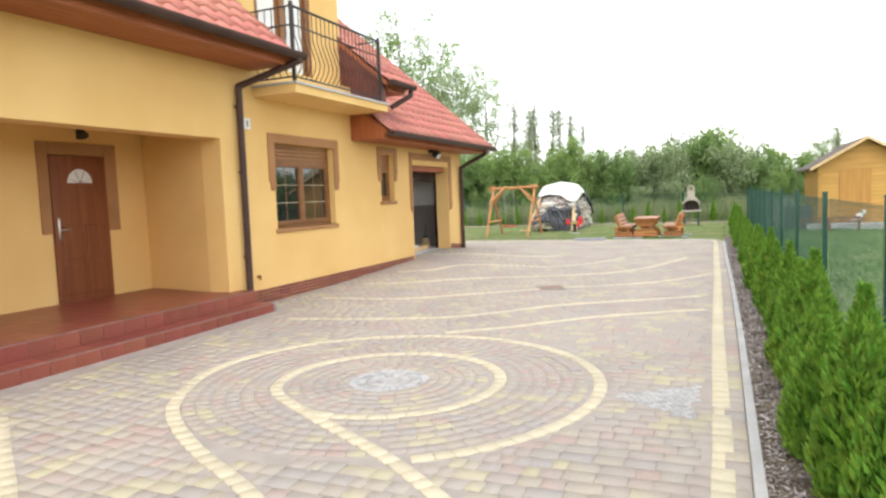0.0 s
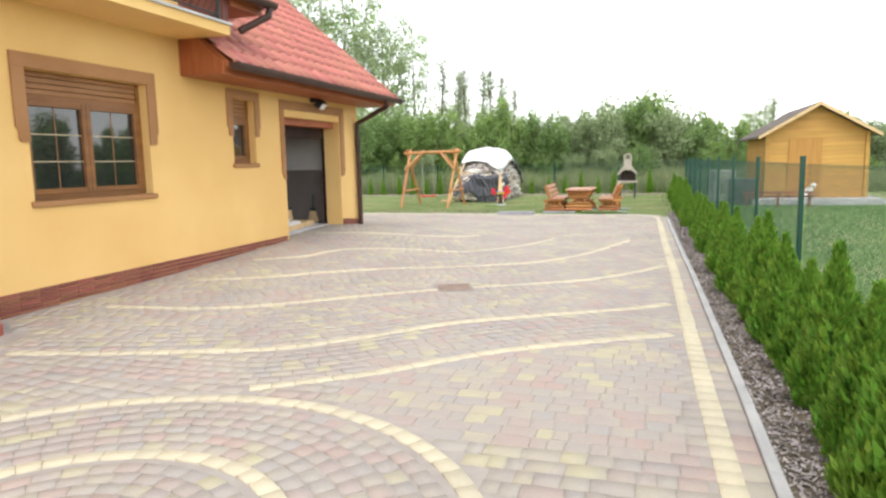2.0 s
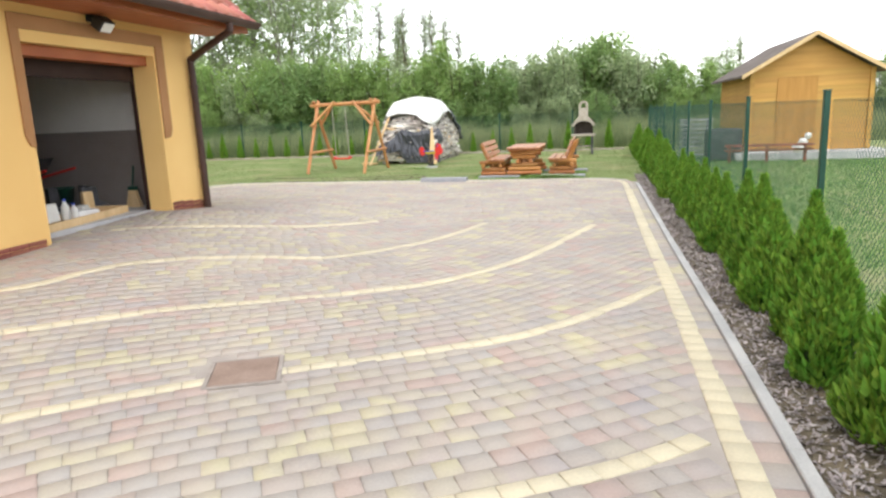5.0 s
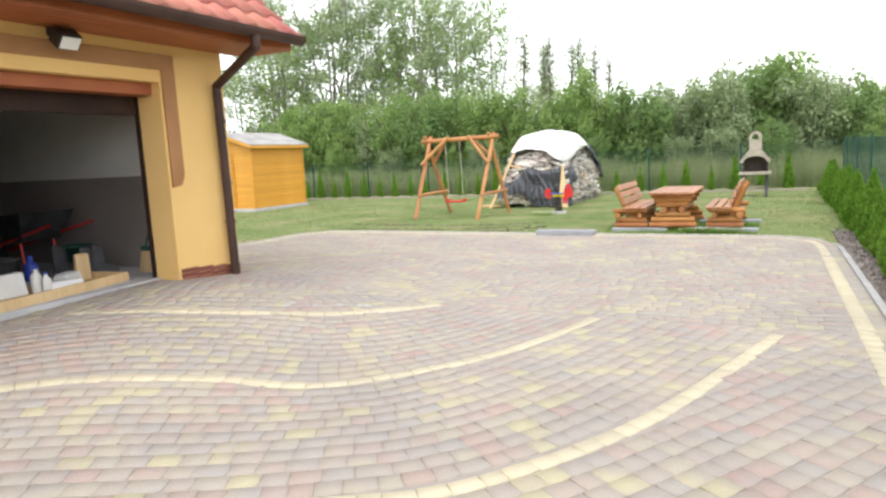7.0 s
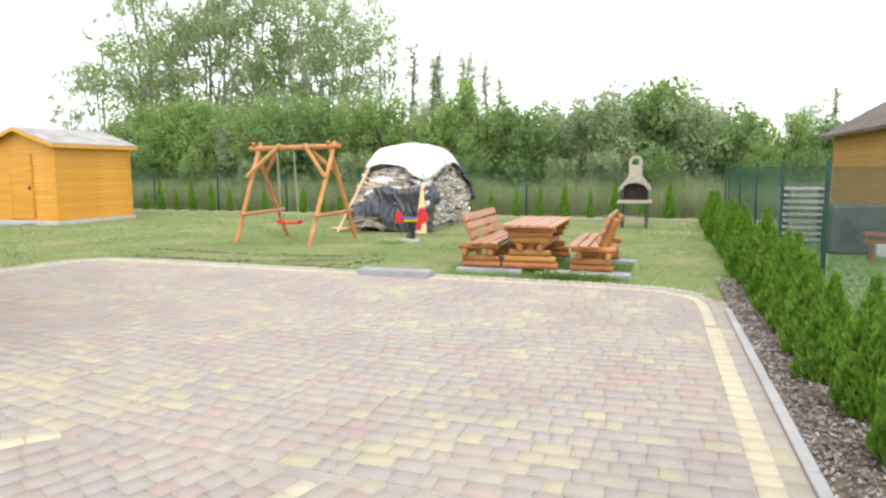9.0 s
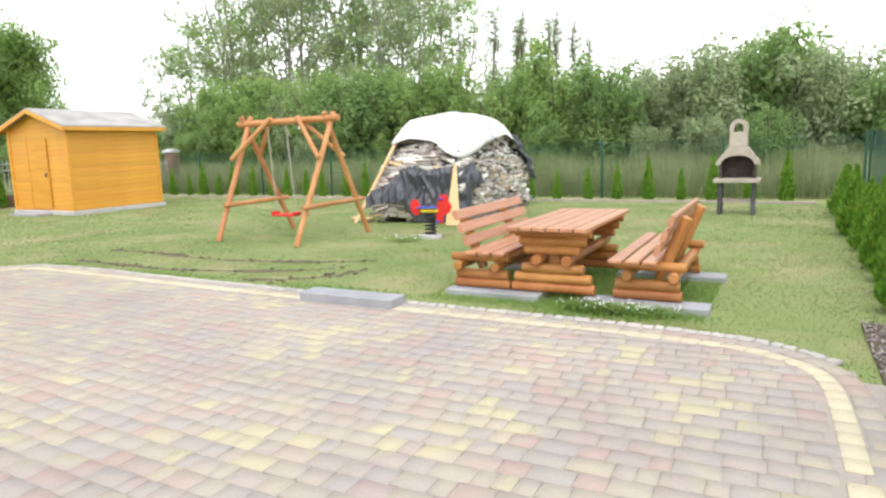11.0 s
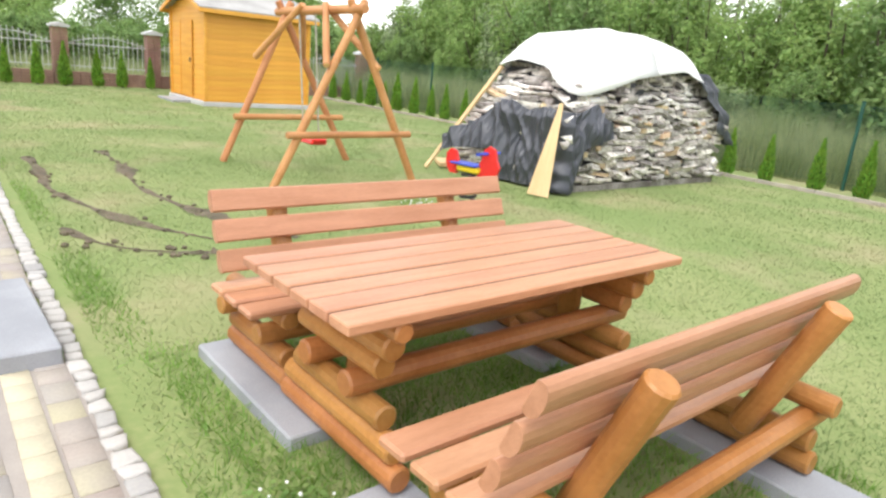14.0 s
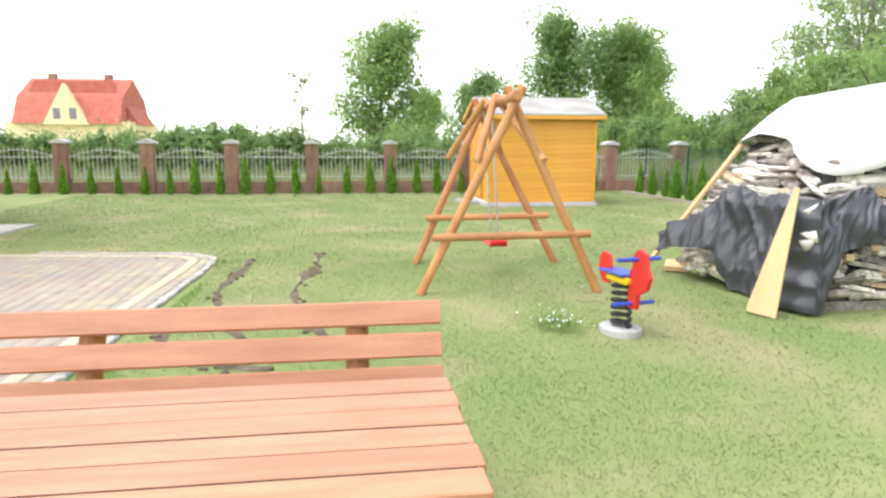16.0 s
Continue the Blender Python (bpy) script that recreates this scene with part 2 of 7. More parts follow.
dry_patches(M["blade"], (0.42, 0.375, 0.225), 0.8, 0.75)
dry_patches(M["soil"], (0.37, 0.325, 0.19), 0.8, 0.75)
M["blade_far"] = leaf_mat("rougher_field_grass", (0.12, 0.25, 0.07), (0.20, 0.36, 0.115), 0.5, 0.12)
M["blade_lush"] = leaf_mat("lush_green_grass_blade", (0.16, 0.30, 0.055), (0.26, 0.42, 0.10), 0.5, 0.15)
# honey boarding toned down: the cabin's shade and haze are in the colour
M["cabin_wood"] = surf("shaded_hazy_honey_boarding", (0.46, 0.25, 0.06), (0.58, 0.33, 0.085), 1.5, 0.6, 0.1, 40, vary=0.07, stretch=(0.6, 0.6, 6))
M["cabin_door"] = surf("tan_boarded_door", (0.40, 0.20, 0.045), (0.50, 0.26, 0.065), 1.5, 0.6, 0.1, 40, stretch=(6, 6, 0.6))
M["tall_grass"] = leaf_mat("tall_meadow_grass", (0.27, 0.33, 0.14), (0.44, 0.47, 0.27), 0.5, 0.2)
M["bark"] = surf("grey_brown_bark", (0.07, 0.055, 0.04), (0.16, 0.13, 0.10), 6, 0.95, 0.8, 40, stretch=(3, 3, 0.6))
M["bark_grey"] = surf("pale_grey_bark", (0.17, 0.155, 0.13), (0.30, 0.28, 0.25), 6, 0.95, 0.6, 40, stretch=(3, 3, 0.6))
M["leaf_a"] = leaf_mat("fresh_green_leaves", (0.22, 0.34, 0.10), (0.37, 0.50, 0.18), 0.55, 0.22)
M["leaf_b"] = leaf_mat("dark_green_leaves", (0.18, 0.29, 0.10), (0.31, 0.43, 0.165), 0.55, 0.22)
M["leaf_c"] = leaf_mat("grey_green_leaves", (0.27, 0.35, 0.18), (0.43, 0.51, 0.29), 0.55, 0.22)
M["thuja"] = leaf_mat("bright_green_thuja_foliage", (0.155, 0.325, 0.042), (0.325, 0.52, 0.088), 0.55, 0.36)
# darkened foliage green: the shade inside the thuja is in this colour
M["thuja_core"] = surf("thuja_shaded_core", (0.05, 0.11, 0.02), (0.085, 0.16, 0.03), 12, 0.9, 0.5, 60)
M["mulch"] = surf("bark_mulch_chip", (0.19, 0.16, 0.155), (0.42, 0.375, 0.37), 3, 0.9, 0.3, 60, vary=0.4, island=True)
M["fence_green"] = surf("green_coated_steel", (0.012, 0.062, 0.045), (0.02, 0.085, 0.058), 4, 0.45, 0.03, 60)
M["seam"] = surf("dark_gap_strip", (0.05, 0.027, 0.017), (0.09, 0.047, 0.03), 6, 0.9, 0.2, 60)
M["log"] = surf("orange_brown_varnished_log", (0.36, 0.143, 0.038), (0.50, 0.225, 0.07), 3, 0.4, 0.15, 40, vary=0.14, spec=0.5)
M["plank"] = surf("orange_brown_varnished_plank", (0.425, 0.203, 0.105), (0.545, 0.278, 0.157), 2.5, 0.36, 0.12, 30, vary=0.08, stretch=(8, 1, 8), spec=0.5)
M["swing_log"] = surf("orange_brown_swing_log", (0.42, 0.185, 0.07), (0.56, 0.275, 0.115), 3, 0.5, 0.15, 40, vary=0.12)
M["log_end"] = surf("pale_log_end", (0.55, 0.33, 0.12), (0.68, 0.44, 0.19), 12, 0.7, 0.1, 60)
M["shed_wood"] = surf("honey_yellow_boarding", (0.62, 0.28, 0.035), (0.74, 0.37, 0.06), 1.5, 0.5, 0.1, 40, vary=0.07, stretch=(0.6, 0.6, 6))
M["felt"] = surf("grey_roofing_felt", (0.30, 0.29, 0.28), (0.44, 0.43, 0.42), 2, 0.9, 0.3, 150)
M["felt_dark"] = surf("dark_grey_roofing_felt", (0.11, 0.09, 0.08), (0.19, 0.16, 0.14), 2, 0.9, 0.3, 150)
M["firewood"] = surf("grey_split_firewood", (0.24, 0.21, 0.185), (0.84, 0.82, 0.78), 2.2, 0.9, 0.5, 22, vary=0.6, island=True, c3=(0.57, 0.53, 0.49))
M["firewood_piece"] = surf("grey_split_firewood_piece", (0.24, 0.21, 0.185), (0.84, 0.82, 0.78), 2.2, 0.9, 0.5, 22, vary=0.6, c3=(0.57, 0.53, 0.49))
M["fresh_log"] = surf("tan_freshly_split_log", (0.42, 0.29, 0.17), (0.70, 0.56, 0.38), 3, 0.9, 0.4, 25, vary=0.25)
M["fresh_wood"] = surf("pale_sawn_board", (0.60, 0.42, 0.22), (0.72, 0.53, 0.30), 2, 0.8, 0.1, 40, stretch=(6, 6, 0.6))
M["tarp_white"] = surf("white_tarpaulin", (0.78, 0.78, 0.78), (0.86, 0.86, 0.86), 1.5, 0.55, 0.2, 20)
M["tarp_black"] = surf("black_plastic_sheet", (0.045, 0.048, 0.062), (0.065, 0.07, 0.085), 2, 0.36, 0.25, 25, spec=0.6)
M["red"] = surf("red_plastic", (0.62, 0.02, 0.02), (0.70, 0.035, 0.03), 2, 0.35, 0.02, 40)
M["blue"] = surf("blue_plastic", (0.03, 0.06, 0.42), (0.05, 0.09, 0.5), 2, 0.35, 0.02, 40)
M["yellow"] = surf("yellow_plastic", (0.75, 0.55, 0.02), (0.8, 0.6, 0.04), 2, 0.35, 0.02, 40)
M["spring"] = surf("black_steel_spring", (0.02, 0.02, 0.022), (0.04, 0.04, 0.042), 3, 0.4, 0.02, 40)
M["rope"] = surf("pale_rope", (0.35, 0.33, 0.28), (0.5, 0.47, 0.4), 20, 0.9, 0.3, 100)
M["grill"] = surf("grey_beige_cast_concrete", (0.34, 0.30, 0.25), (0.46, 0.41, 0.35), 4, 0.9, 0.3, 90)
M["soot"] = surf("sooty_firebox", (0.05, 0.04, 0.035), (0.10, 0.08, 0.07), 5, 0.95, 0.3, 60)
M["fence_brick"] = surf("brown_red_fence_brick", (0.235, 0.135, 0.11), (0.34, 0.205, 0.165), 4, 0.85, 0.3, 60, vary=0.15)
M["fence_metal"] = surf("pale_grey_fence_metal", (0.46, 0.47, 0.46), (0.58, 0.58, 0.57), 4, 0.5, 0.05, 60)
M["plaster_white"] = surf("dull_white_plaster", (0.66, 0.65, 0.63), (0.76, 0.75, 0.73), 1.5, 0.9, 0.2, 90)
M["plaster_grey"] = surf("grey_brown_oil_paint", (0.22, 0.19, 0.18), (0.28, 0.25, 0.235), 1.5, 0.6, 0.1, 90)
M["far_red"] = surf("far_red_roof", (0.40, 0.11, 0.08), (0.50, 0.16, 0.11), 2, 0.8, 0.2, 20)
M["far_cream"] = surf("far_cream_wall", (0.72, 0.62, 0.36), (0.8, 0.7, 0.44), 1, 0.9, 0.1, 30)
# dark grey of real things, also painted shade in the stack and window rooms
M["dark_and_shade"] = surf("dark_things_and_shaded_insides", (0.05, 0.05, 0.055), (0.11, 0.11, 0.12), 4, 0.7, 0.1, 40)
M["glass"] = bpy.data.materials.new("window_glass")
M["glass"].use_nodes = True
gb = M["glass"].node_tree.nodes["Principled BSDF"]
gb.inputs["Base Color"].default_value = (0.018, 0.02, 0.02, 1)
gb.inputs["Roughness"].default_value = 0.03
gb.inputs["Specular IOR Level"].default_value = 0.8
gb.inputs["Coat Weight"].default_value = 1.0
gb.inputs["Coat Roughness"].default_value = 0.02

# ---------- ground ----------
def ground_sheet():
    xs = np.concatenate([[-900, -300, -120, -60, -40, -30], np.arange(-24, 9, 0.4), [14, 24, 40, 80, 200, 900]])
    ys = np.concatenate([[-900, -200, -60, -20, -8], np.arange(-3, 37, 0.4), [42, 50, 70, 120, 300, 1200]])
    X, Y = np.meshgrid(xs, ys)
    Z = ground_z(X, Y) - 0.03
    v = np.stack([X, Y, Z], -1).reshape(-1, 3)
    nx = len(xs)
    i = (np.arange(len(ys) - 1)[:, None] * nx + np.arange(nx - 1)[None]).ravel()
    f = np.stack([i, i + 1, i + nx + 1, i + nx], 1)
    tagged(soup("ground", v, f, M["soil"], smooth=True), "green mown lawn on level ground", "lawn", kind="structure")


ground_sheet()

# ---------- paving: outline, swirls and curves in plan ----------
CENTRE = (-2.93, 5.37)
BANDS = [
    [(-3.27, 7.5), (-2.6, 7.98), (-1.76, 8.8), (-1.1, 9.25), (-0.25, 9.75)],
    [(-5.73, 7.6), (-5.08, 7.82), (-4.33, 8.15), (-3.6, 8.5), (-2.95, 9.1), (-2.4, 9.7), (-1.69, 10.15), (-0.78, 10.68), (-0.25, 11.1)],
    [(-6.23, 9.2), (-5.32, 9.43), (-4.66, 9.88), (-4.05, 10.55), (-3.3, 11.2), (-2.1, 11.9), (-1.25, 12.46), (-0.62, 13.25), (-0.26, 13.85)],
    [(-6.26, 10.71), (-5.5, 11.24), (-4.85, 12.02), (-4.17, 12.7), (-3.52, 13.09), (-2.88, 13.42), (-2.2, 13.88), (-1.58, 14.85), (-1.18, 16.0), (-0.86, 17.05)],
    [(-6.35, 12.2), (-5.81, 12.72), (-5.57, 13.51), (-5.17, 14.05), (-4.37, 14.57), (-3.75, 14.78), (-3.05, 15.53), (-2.64, 16.3), (-2.36, 17.2)],
    [(-6.75, 14.99), (-5.89, 15.45), (-5.06, 15.98), (-4.66, 16.3), (-4.3, 16.8), (-4.0, 17.22)],
]


def smooth_line(pts, step=0.05):
    """A smooth line through plan points, as evenly spaced points."""
    p = np.array([pts[0], *pts, pts[-1]], float)
    out = []
    for i in range(1, len(p) - 2):
        t = np.linspace(0, 1, 24, endpoint=False)[:, None]
        a, b, c, d = p[i - 1:i + 3]
        out.append(0.5 * (2 * b + (c - a) * t + (2 * a - 5 * b + 4 * c - d) * t * t + (3 * b - a - 3 * c + d) * t ** 3))
    q = np.concatenate(out + [p[-1:]])
    s = np.concatenate([[0], np.cumsum(np.hypot(*np.diff(q, axis=0).T))])
    u = np.arange(0, s[-1], step)
    return np.stack([np.interp(u, s, q[:, 0]), np.interp(u, s, q[:, 1])], 1)


def ring(r, a0, a1, step=0.05):
    a = np.linspace(radians(a0), radians(a1), max(int(abs(radians(a1 - a0)) * r / step), 3))
    return np.stack([CENTRE[0] + r * np.cos(a), CENTRE[1] + r * np.sin(a)], 1)


far_edge = [(-10.3, 18.0), (-10.32, 21.0), (-10.22, 22.6), (-9.98, 23.12), (-9.5, 23.28), (-7.0, 23.2), (-4.0, 23.1), (-2.0, 23.05), (-1.05, 22.98), (-0.6, 22.8), (-0.36, 22.4), (-0.3, 21.2)]
LINES = [smooth_line(b) for b in BANDS]
LINES.append(np.concatenate([ring(1.94, -58, 178), smooth_line([(-4.87, 5.42), (-4.8, 4.95), (-4.45, 4.25), (-4.05, 3.84), (-3.42, 3.42), (-2.6, 2.98), (-1.6, 2.3)])]))
LINES.append(np.concatenate([ring(1.05, -105, 186), smooth_line([(-3.97, 5.24), (-3.88, 4.92), (-3.68, 4.68), (-3.41, 4.5), (-2.93, 4.21), (-2.33, 3.86), (-1.97, 3.64), (-1.49, 3.27), (-0.9, 2.8)])]))
LINES.append(smooth_line([(-5.5, 3.4), (-4.7, 2.9), (-3.9, 2.4), (-3.0, 1.7)]))
LINES.append(smooth_line(far_edge))
strip_y = np.arange(21.1, 0.5, -0.05)
LINES.append(np.stack([np.interp(strip_y, [0.5, 4.5, 8.2, 11.7, 13.5, 16.0, 21.1], [0.0, -0.03, -0.1, -0.14, -0.165, -0.215, -0.295]), strip_y], 1))
ALL_LINES = np.concatenate(LINES)


def stones(quads, height=0.0, inset=0.0024, drop=0.03):
    """Bevelled stones on plan quads (n, 4, 2): a top, a chamfer and sides, laid on the ground's slope."""
    q = np.asarray(quads, float)
    c = q.mean(1, keepdims=True)
    d = q - c
    ln = np.linalg.norm(d, axis=2, keepdims=True)
    lift = rng.normal(0, 0.0015, (len(q), 1))
    layers = []
    for k, dz in ((1 - inset * 2.6 / ln, 0.0), (1 - inset / ln, -0.004), (1 - inset / ln, -drop)):
        p = c + d * k
        z = ground_z(p[..., 0], p[..., 1]) + height + dz + lift
        layers.append(np.concatenate([p, z[..., None]], 2))
    v = np.stack(layers, 1)
    base = (np.arange(len(q)) * 12)[:, None, None]
    f = [[0, 1, 2, 3]]
    for a in (0, 4):
        f += [[a + (i + 1) % 4, a + i, a + 4 + i, a + 4 + (i + 1) % 4] for i in range(4)]
    return v.reshape(-1, 3), (base + np.array(f)[None]).reshape(-1, 4)


def band_quads(line, width, length=0.15):
    seg = np.concatenate([[0], np.cumsum(np.hypot(*np.diff(line, axis=0).T))])
    n = max(int(seg[-1] / length), 1)
    u = np.linspace(0, seg[-1], n + 1)
    u[1:-1] += rng.uniform(-0.02, 0.02, n - 1)
    p = np.stack([np.interp(u, seg, line[:, 0]), np.interp(u, seg, line[:, 1])], 1)
    t = np.gradient(p, axis=0)
    t /= np.linalg.norm(t, axis=1, keepdims=True)
    nrm = np.stack([-t[:, 1], t[:, 0]], 1) * width / 2
    return np.stack([p[:-1] - nrm[:-1], p[1:] - nrm[1:], p[1:] + nrm[1:], p[:-1] + nrm[:-1]], 1)


def edge_offset(off):
    """The lawn edge of the paving, moved outwards."""
    l = smooth_line(far_edge[1:])
    t = np.gradient(l, axis=0)
    t /= np.linalg.norm(t, axis=1, keepdims=True)
    return l + np.stack([-t[:, 1], t[:, 0]], 1) * off


def kerb_x(y):
    return np.interp(y, [0, 4, 8.2, 13, 16, 22], [0.15, 0.13, 0.105, 0.04, -0.025, -0.12])


def inside_paving(x, y):
    left = np.where(y < 17.45, np.where(y < 8.1, -6.1, -6.88), np.interp(y, [17.4, 21, 22.2, 23.1], [-10.3, -10.3, -10.15, -9.7]))
    left = np.where((y > 14.15) & (y < 16.4), -7.22, left)
    top = np.interp(x, [-10.3, -9.6, -9.2, -7, -4, -2, -1, -0.5, -0.2, 0], [22.4, 23.2, 23.35, 23.3, 23.18, 23.12, 23.03, 22.8, 22.4, 21.8])
    right = kerb_x(y)
    return (x > left) & (x < right) & (y < top)


def paving():
    ob = thing("pavement", "block-paved yard in mixed brown, red and yellow pavers with cream curves", "paving", kind="structure")
    # bed
    xs, ys = np.arange(-10.4, 0.2, 0.2), np.arange(-2.5, 23.5, 0.2)
    X, Y = np.meshgrid(xs, ys)
    v = np.stack([X, Y, ground_z(X, Y) - 0.0065], -1).reshape(-1, 3)
    nx = len(xs)
    i = (np.arange(len(ys) - 1)[:, None] * nx + np.arange(nx - 1)[None]).ravel()
    cx, cy = v[i, 0] + 0.1, v[i, 1] + 0.1
    i = i[inside_paving(cx, cy) | inside_paving(cx + 0.25, cy) | inside_paving(cx - 0.12, cy) | inside_paving(cx, cy - 0.2)]
    soup("bed", v, np.stack([i, i + 1, i + nx + 1, i + nx], 1), M["bed"], ob, "sandy joints")
    # cream bands
    cream = np.concatenate([band_quads(l, 0.135 if k > 9 else 0.115) for k, l in enumerate(LINES)])
    soup("cream_band", *stones(cream, 0.003), M["yellow_paver"], ob, "cream-yellow paver bands in curves and rings")["kind"] = "stuff"
    # rings of pavers inside the circle
    quads = []
    for r in np.concatenate([np.arange(0.42, 1.0, 0.115), np.arange(1.165, 1.87, 0.1225)]):
        n = max(int(2 * math.pi * r / 0.135), 8)
        a = np.linspace(0, 2 * math.pi, n + 1) + rng.uniform(0, 1)
        c = np.stack([np.cos(a), np.sin(a)], 1)
        w = 0.055
        quads.append(np.stack([c[:-1] * (r - w), c[:-1] * (r + w), c[1:] * (r + w), c[1:] * (r - w)], 1)[:, ::-1] + np.array(CENTRE))
    quads = np.concatenate(quads)
    # the field: straight courses along x before and behind the curves, courses that follow the cream curves between them
    def band_y(k, x):
        p = np.array(BANDS[k])
        lo, hi = (p[1, 1] - p[0, 1]) / (p[1, 0] - p[0, 0]), (p[-1, 1] - p[-2, 1]) / (p[-1, 0] - p[-2, 0])
        if k == 0:
            lo = 0.12
        y = np.interp(x, p[:, 0], p[:, 1])
        return np.where(x < p[0, 0], p[0, 1] + (x - p[0, 0]) * min(lo, 0.5), np.where(x > p[-1, 0], p[-1, 1] + (x - p[-1, 0]) * hi, y))

    field, y = [], -2.4
    while y < 23.3:
        h = 0.142
        x = -10.4 + rng.uniform(0, 0.2)
        while x < 0.1:
            w = rng.choice([0.10, 0.142, 0.142, 0.19, 0.215])
            wob = math.sin(x * 0.9 + y * 0.35) * 0.05
            field.append([(x, y + wob), (x + w, y + wob), (x + w, y + h + wob), (x, y + h + wob)])
            x += w
        y += h
    field = np.array(field)
    c = field.mean(1)
    field = field[(c[:, 1] > 17.25) | (c[:, 1] < band_y(0, c[:, 0]))]
    curved = []
    for k in range(len(BANDS)):
        xs = np.linspace(-7.4, 4.0, 136)
        base = np.stack([xs, band_y(k, xs)], 1)
        kern = np.ones(7) / 7
        base[3:-3, 1] = np.convolve(base[:, 1], kern, "valid")
        t = np.gradient(base, axis=0)
        t /= np.linalg.norm(t, axis=1, keepdims=True)
        nrm = np.stack([-t[:, 1], t[:, 0]], 1)
        for r in range(46):
            q = band_quads(base + nrm * (0.128 + r * 0.136), 0.136, rng.uniform(0.14, 0.165))
            m = q.mean(1)
            good = (m[:, 1] > band_y(k, m[:, 0])) & (m[:, 1] < 17.25)
            if k + 1 < len(BANDS):
                good &= m[:, 1] < band_y(k + 1, m[:, 0])
            d = q[:, 1] - q[:, 0]
            good &= (np.hypot(*d.T) > 0.07) & (np.hypot(*(q[:, 3] - q[:, 0]).T) > 0.08) & (np.hypot(*(q[:, 2] - q[:, 3]).T) > 0.07) & (d[:, 0] > 0)
            curved.append(q[good])
    field = np.concatenate([field] + curved)
    c = field.mean(1)
    ok = inside_paving(field[:, :, 0], field[:, :, 1]).all(1) & (np.hypot(c[:, 0] - CENTRE[0], c[:, 1] - CENTRE[1]) > 1.95)
    ok &= ~((abs(c[:, 0] + 2.9) < 0.33) & (abs(c[:, 1] - 11.53) < 0.28))
    ok &= ~((c[:, 0] > -0.88) & (c[:, 0] < -0.2) & (abs(c[:, 1] - 5.48) < 0.05 + 0.42 * (c[:, 0] + 0.88) / 0.62))
    field = field[ok]
    quads = np.concatenate([quads, field])
    c = quads.mean(1)
    keep = np.ones(len(quads), bool)
    for k in range(0, len(quads), 2000):
        d = np.hypot(c[k:k + 2000, None, 0] - ALL_LINES[None, :, 0], c[k:k + 2000, None, 1] - ALL_LINES[None, :, 1]).min(1)
        keep[k:k + 2000] = d > 0.085
    quads = quads[keep]
    # straight course between the cream strip and the kerb, and one along the lawn
    ky = np.arange(0.3, 21.6, 0.1)
    quads = np.concatenate([quads, band_quads(np.stack([kerb_x(ky) - 0.075, ky], 1), 0.145, 0.2), band_quads(edge_offset(0.135), 0.125, 0.17)])
    c = quads.mean(1)
    near = (c[:, 1] > 7.0) & (c[:, 1] < 9.2) & (c[:, 0] > -2.6) & (c[:, 0] < -0.3)
    soup("pavers", *stones(quads[~near]), M["paver"], ob, "weathered concrete pavers")["kind"] = "stuff"
    # granite: centre disc, corner drain, gully by the garage, edging of the lawn
    gran = []
    for r in (0.06, 0.16, 0.26, 0.345):
        n = max(int(2 * math.pi * r / 0.07), 4)
        a = np.linspace(0, 2 * math.pi, n + 1) + r * 20
        cc = np.stack([np.cos(a), np.sin(a)], 1)
        gran.append(np.stack([cc[:-1] * (r - 0.045), cc[:-1] * (r + 0.045), cc[1:] * (r + 0.045), cc[1:] * (r - 0.045)], 1)[:, ::-1] + np.array(CENTRE))
    g = []
    for i in range(10):
        for j in range(14):
            x, yy = -0.86 + i * 0.063 + (j % 2) * 0.03, 5.04 + j * 0.064
            k = (x + 0.86) / 0.62
            if abs(yy + 0.04 - 5.48) < 0.05 + 0.42 * k:
                g.append(np.array([(x, yy), (x + 0.062, yy), (x + 0.062, yy + 0.063), (x, yy + 0.063)]) + rng.uniform(-0.009, 0.009, (4, 2)))
    for i in range(10):
        for j in range(2):
            x, yy = -5.3 + i * 0.075, 16.12 + j * 0.085 + i * 0.055
            g.append([(x, yy), (x + 0.08, yy), (x + 0.08, yy + 0.08), (x, yy + 0.08)])
    gran.append(np.array(g))
    l = edge_offset(0.25)
    q = band_quads(l[(l[:, 0] < -0.25) & (l[:, 1] > 17.5)], 0.10, 0.105)
    gran.append(q + rng.uniform(-0.016, 0.016, q.shape))
    soup("granite_cobbles", *stones(np.concatenate(gran[:-1]), inset=0.006), M["granite"], ob, "grey granite cobbles")["kind"] = "stuff"
    soup("granite_edging", *stones(gran[-1], 0.006, 0.012), M["granite_pale"], ob, "pale granite cobble edging")["kind"] = "stuff"
    return ob, quads[near]


pavement, near_pavers = paving()

# kerb along the hedge bed
bm = bmesh.new()
y = 0.0
while y < 21.5:
    x = float(kerb_x(y))
    box(bm, (0, 0, -0.1), (0.07, 0.995, 0.02), 0.006, pose(x, y, 0, 0, 0, -math.degrees(math.atan(float(kerb_x(y + 1)) - x))))
    y += 1.0
tagged(part("kerb", bm, M["kerb"]), "pale concrete kerb edging along the hedge bed", "kerb", kind="structure")


